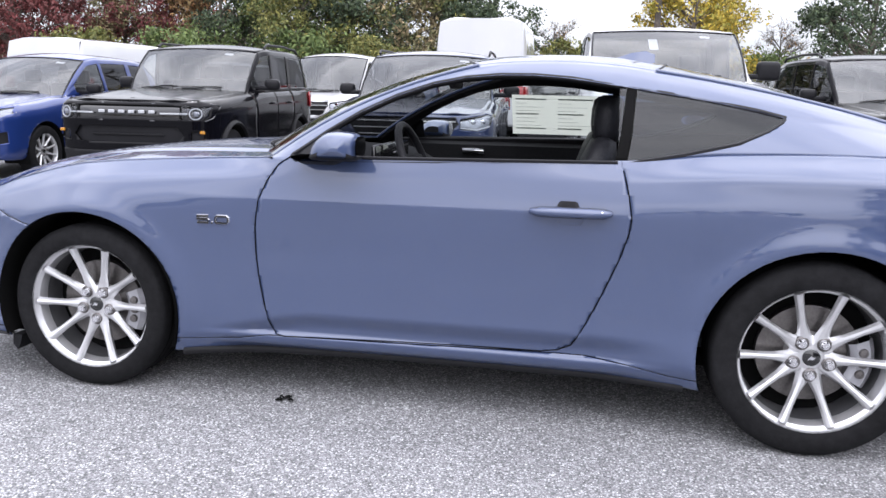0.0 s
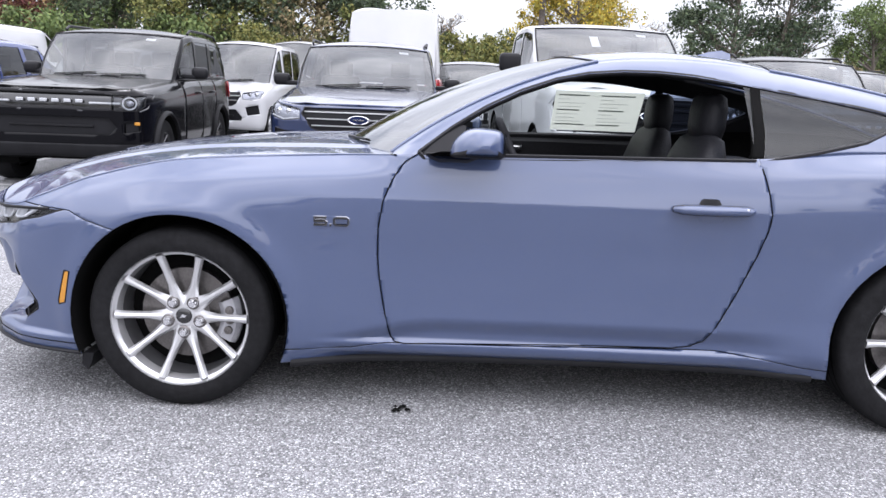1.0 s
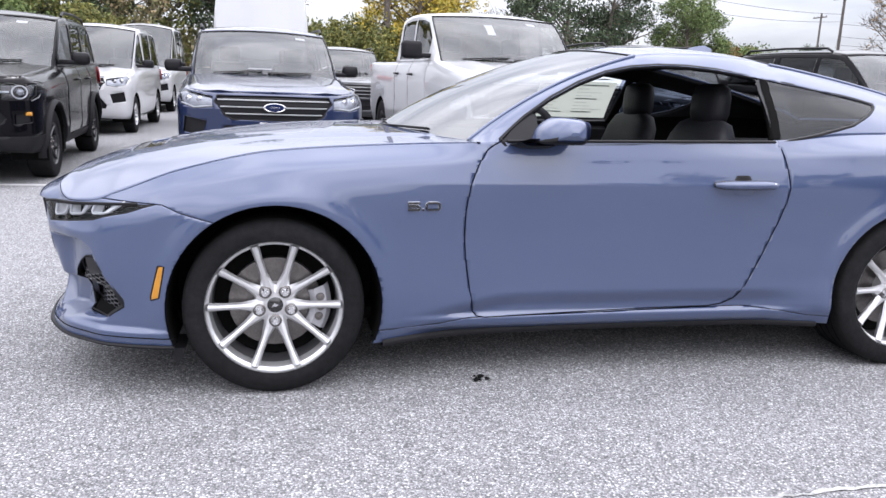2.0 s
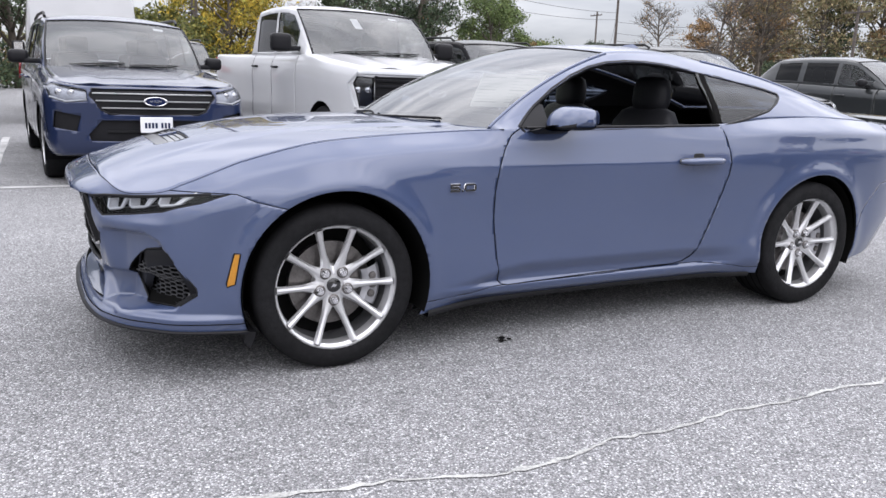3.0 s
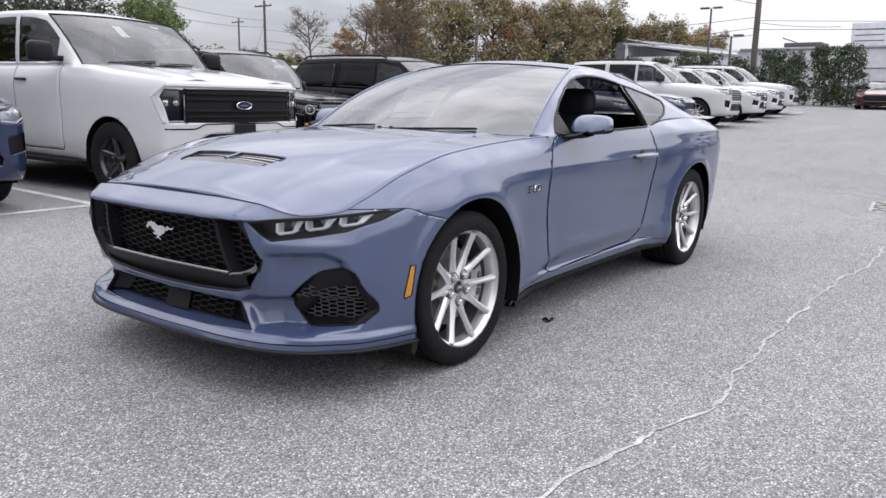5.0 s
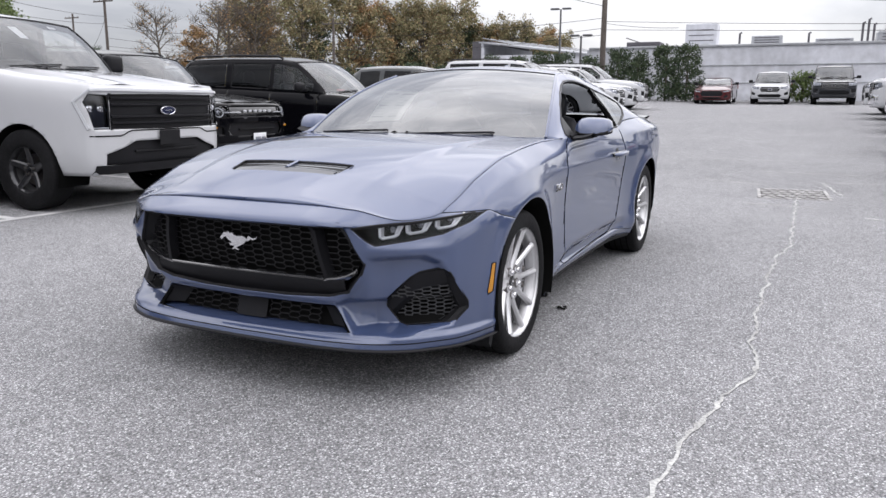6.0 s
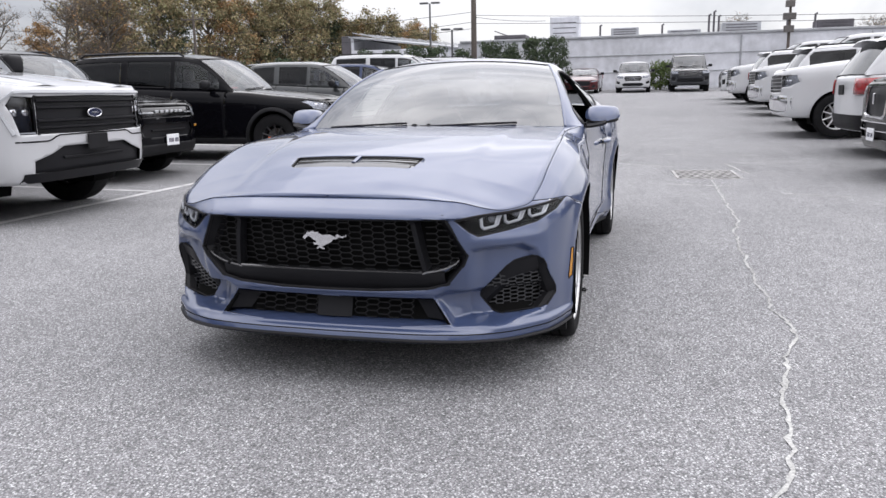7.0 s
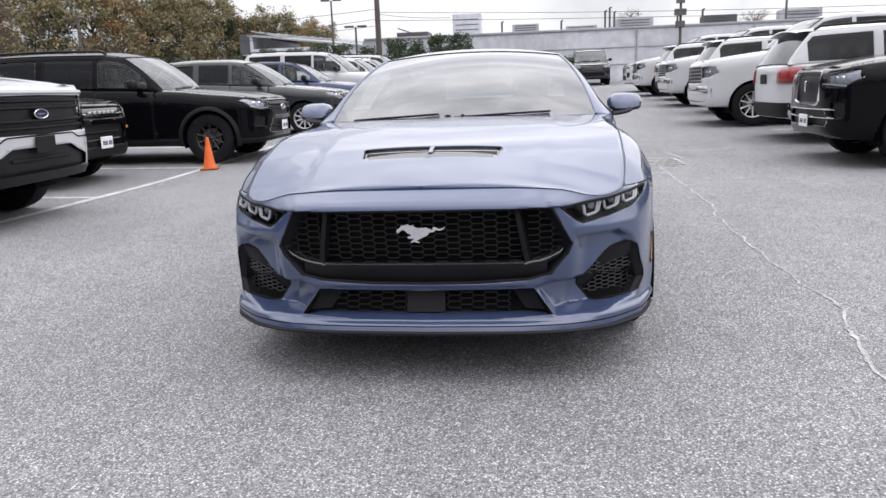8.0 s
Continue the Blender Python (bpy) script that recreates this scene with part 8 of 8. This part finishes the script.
# ---------------------------------------------------------------- building, poles, wires, cones
def building():
    white = surface("white_wall_paint", (0.58, 0.59, 0.63), 0.8, grain=(2.5, 0.10), stain=(0.6, 0.14), bump=(30, 0.1))
    dirty = surface("grey_roof_metal", (0.36, 0.37, 0.39), 0.55, 0.2, grain=(6, 0.1), stain=(0.8, 0.15))
    dark = surface("dark_wall", (0.09, 0.085, 0.095), 0.8, grain=(5, 0.1), stain=(0.7, 0.2))
    b = thing("warehouse", pose(47, 0, 1.15), "long low white warehouse with rooftop units", "building")
    part("wall", box(0.15, -20, 1.65, 0.3, 62, 3.3, 0.02, 1), white, b, "white painted block wall")
    part("wall", box(10, 11.1, 1.65, 20, 0.3, 3.3, 0.02, 1), white, b)
    part("roof", box(10, -20, 3.28, 19.6, 61.6, 0.12), dirty, b, "flat grey roof")
    part("coping", box(0.12, -20, 3.36, 0.44, 62.2, 0.14, 0.02, 1), dirty, b, "grey metal coping")
    for z in (1.15, 2.2):
        part("wall_band", box(-0.025, -20, z, 0.05, 62, 0.05, 0.01, 1), dirty, b)
    for y in (8.0, -6.4, -13.5, -26):
        part("downpipe", tube([(-0.09, y, 0.0), (-0.09, y, 3.2)], 0.055, 8), dirty, b)
    rng = random.Random(4)
    for x, y, sx, sy, sz, mat in ((5, 4.7, 1.6, 2.0, 1.7, white), (4, 0.6, 1.4, 1.8, 0.75, dirty), (7, -3.3, 1.4, 2.2, 0.7, dirty), (5, -6.8, 1.6, 2.4, 0.9, dirty), (6, -12.6, 1.5, 2.2, 0.9, dark), (5, -17.6, 1.5, 2.5, 1.0, dirty), (9, 9.2, 2, 2.4, 0.9, dark)):
        u = part("rooftop_unit", box(x, y, 3.4 + sz / 2, sx, sy, sz, 0.04, 1), mat, b, "metal rooftop unit")
        for k in range(4):
            part("louvre", box(x - sx / 2 - 0.01, y, 3.5 + sz * (k + 0.5) / 5, 0.03, sy * 0.8, 0.05, 0.01, 1), dark, u)
    for y, h in ((-4.7, 1.3), (-5.0, 1.5), (-5.3, 1.2), (2.2, 0.9), (-9.4, 0.8), (-11.0, 1.1), (-1.8, 0.8)):
        part("vent_pipe", tube([(3.2, y, 3.3), (3.2, y, 3.4 + h), (3.2, y - 0.12, 3.45 + h)], 0.07, 8), dark, b, "dark vent pipe")
    wedge = [[(3, y, 3.3 + z), (4.6, y, 3.3 + z)] for y, z in ((9.4, 0.9), (7.2, 0.1))]
    part("solar_rack", grid(wedge), dark, b, "tilted dark panel", 0, 0.06)
    w = thing("workshop", pose(56, 17.3, 1.3), "grey metal workshop with a sloping roof", "building")
    part("wall", box(5, 4.6, 2.2, 12, 0.25, 4.4, 0.02, 1), white, w, "white end wall")
    part("wall", box(-1, 0.2, 1.7, 0.25, 8.8, 3.4, 0.02, 1), white, w)
    roof = grid([[(-1.3, 4.8, 4.5), (12, 4.8, 5.0)], [(-1.3, -4.8, 3.3), (12, -4.8, 3.9)]], flip=True)
    part("roof", roof, dirty, w, "ribbed sloping metal roof", 0, 0.12)
    for k in range(14):
        y = 4.5 - 0.68 * k
        z = 4.5 - 0.125 * (4.8 - y)
        part("roof_rib", box(5.4, y, z + 0.3, 13.3, 0.05, 0.05, 0.01, 1), dirty, w)
    part("side_wall", box(6, 5.55, 2.35, 10, 1.6, 4.7, 0.03, 1), dark, w, "dark purple grey gable end")


def utility_pole(x, y, h, label="weathered wooden utility pole with crossarm", arms=1, r=0.15):
    wood = surface("pole_wood", (0.10, 0.085, 0.075), 0.9, grain=(12, 0.3), stain=(1.5, 0.2), bump=(18, 0.4))
    p = thing("utility_pole", pose(x, y, ground_z(x, y)), label, "pole", "utility poles")
    part("shaft", tube([(0, 0, -0.3), (0, 0, h * 0.5), (0, 0, h)], [r, r * 0.85, r * 0.7], 10), wood, p)
    for k in range(arms):
        z = h - 0.5 - 1.1 * k
        part("crossarm", box(-0.14, 0, z, 0.1, 2.3, 0.12, 0.01, 1), wood, p)
        for yy in (-1.05, -0.4, 0.4, 1.05):
            part("insulator", lathe([(0.001, 0.0), (0.05, 0.02), (0.035, 0.08), (0.05, 0.1), (0.001, 0.16)], 8), STEEL, p).matrix_basis = Matrix.Translation((-0.14, yy, z + 0.06)) @ Matrix.Rotation(radians(90), 4, "X")
    if not arms:
        for z, wd in ((h - 0.3, 0.5), (h - 1.0, 0.7), (h - 1.7, 0.55)):
            part("equipment_box", box(-0.16, 0.05, z, 0.22, wd, 0.38, 0.02, 1), STEEL, p, "grey metal equipment box")
    if arms > 1:
        part("transformer", tube([(0.3, 0, h - 3.0), (0.3, 0, h - 2.2)], 0.22, 14), STEEL, p, "grey transformer can")


def wires():
    dark = surface("cable_black", (0.015, 0.015, 0.016), 0.6, stain=(2, 0.1))
    runs = [((45, 9.7, 6.0), (44, -60, 5.6), 0.9), ((45, 9.7, 5.5), (44, -60, 4.6), 0.5), ((45, 9.7, 6.2), (46.5, 54, 7.4), 1.1), ((45, 9.7, 5.6), (46.5, 54, 6.4), 1.2), ((45, 9.7, 5.2), (46.5, 54, 5.7), 1.0),
            ((45, 9.7, 6.9), (12, 30, 11.5), 0.4), ((45, 9.7, 5.9), (42, 4.8, 5.2), 0.1), ((41, 8, 7.4), (43, -60, 5.9), 1.6), ((46.5, 54, 8.2), (4.8, 30.5, 8.5), 1.0), ((46.5, 54, 7.6), (4.8, 30.5, 7.6), 1.1), ((46.5, 54, 8.2), (75, 90, 8), 0.8)]
    for a, b, sag in runs:
        a, b = Vector(a), Vector(b)
        pts = [tuple(a.lerp(b, t) - Vector((0, 0, sag * 4 * t * (1 - t)))) for t in np.linspace(0, 1, 24)]
        ob = mesh_ob("overhead_wire", tube(pts, 0.017, 4), dark)
        tagged(ob, "thin black overhead wire between poles", "wire", "overhead wires")


def lamp_post(x, y, h):
    grey = surface("lamp_post_metal", (0.12, 0.12, 0.125), 0.5, 0.5, stain=(2, 0.15))
    p = thing("lamp_post", pose(x, y, ground_z(x, y)), "dark metal parking lot lamp post", "lamp post", "lamp posts")
    part("post", tube([(0, 0, -0.2), (0, 0, h)], [0.09, 0.06], 8), grey, p)
    for s in (1, -1):
        part("lamp_head", box(0, s * 0.42, h + 0.03, 0.3, 0.6, 0.12, 0.03, 2), grey, p, "flat lamp head")


def cone(x, y, label):
    orange = surface("cone_orange", (0.72, 0.13, 0.02), 0.55, grain=(40, 0.1), stain=(5, 0.15))
    c = thing("traffic_cone", pose(x, y, ground_z(x, y) + 0.002, 0, 0, 12) @ Matrix.Scale(0.68, 4), label, "cone", "traffic cones")
    part("base", box(0, 0, 0.02, 0.36, 0.36, 0.04, 0.012, 2), surface("cone_base", (0.35, 0.075, 0.02), 0.7, stain=(6, 0.2)), c, "dull orange square base")
    part("cone_body", moved(lathe([(0.145, 0.04), (0.135, 0.06), (0.085, 0.36), (0.035, 0.68), (0.03, 0.71), (0.001, 0.712)], 24), Matrix.Rotation(radians(90), 4, "X")), orange, c, "bright orange plastic cone", 50)
    part("collar", moved(lathe([(0.102, 0.265), (0.1015, 0.28), (0.0985, 0.29)], 24), Matrix.Rotation(radians(90), 4, "X")), orange, c)


plant_trees()
plant_hedges()
building()
utility_pole(45, 9.72, 9.2, arms=2, r=0.2)
utility_pole(46.5, 54, 8.3, arms=1)
utility_pole(63, 78, 9.0)
utility_pole(4.8, 30.5, 9.0, "dark wooden utility pole behind the lot")
utility_pole(58, 38, 6.5, "wooden utility pole before the woods")
utility_pole(45.5, -8.8, 4.9, "short pole with equipment before the white wall", 0, 0.10)
wires()
lamp_post(50, 14.0, 5.9)
lamp_post(48, -15.6, 6.2)
lamp_post(46, 11.4, 3.9)
cone(7.35, 4.55, "orange traffic cone beside a black suv")
cone(12.5, 3.8, "orange traffic cone beside a grey crossover")
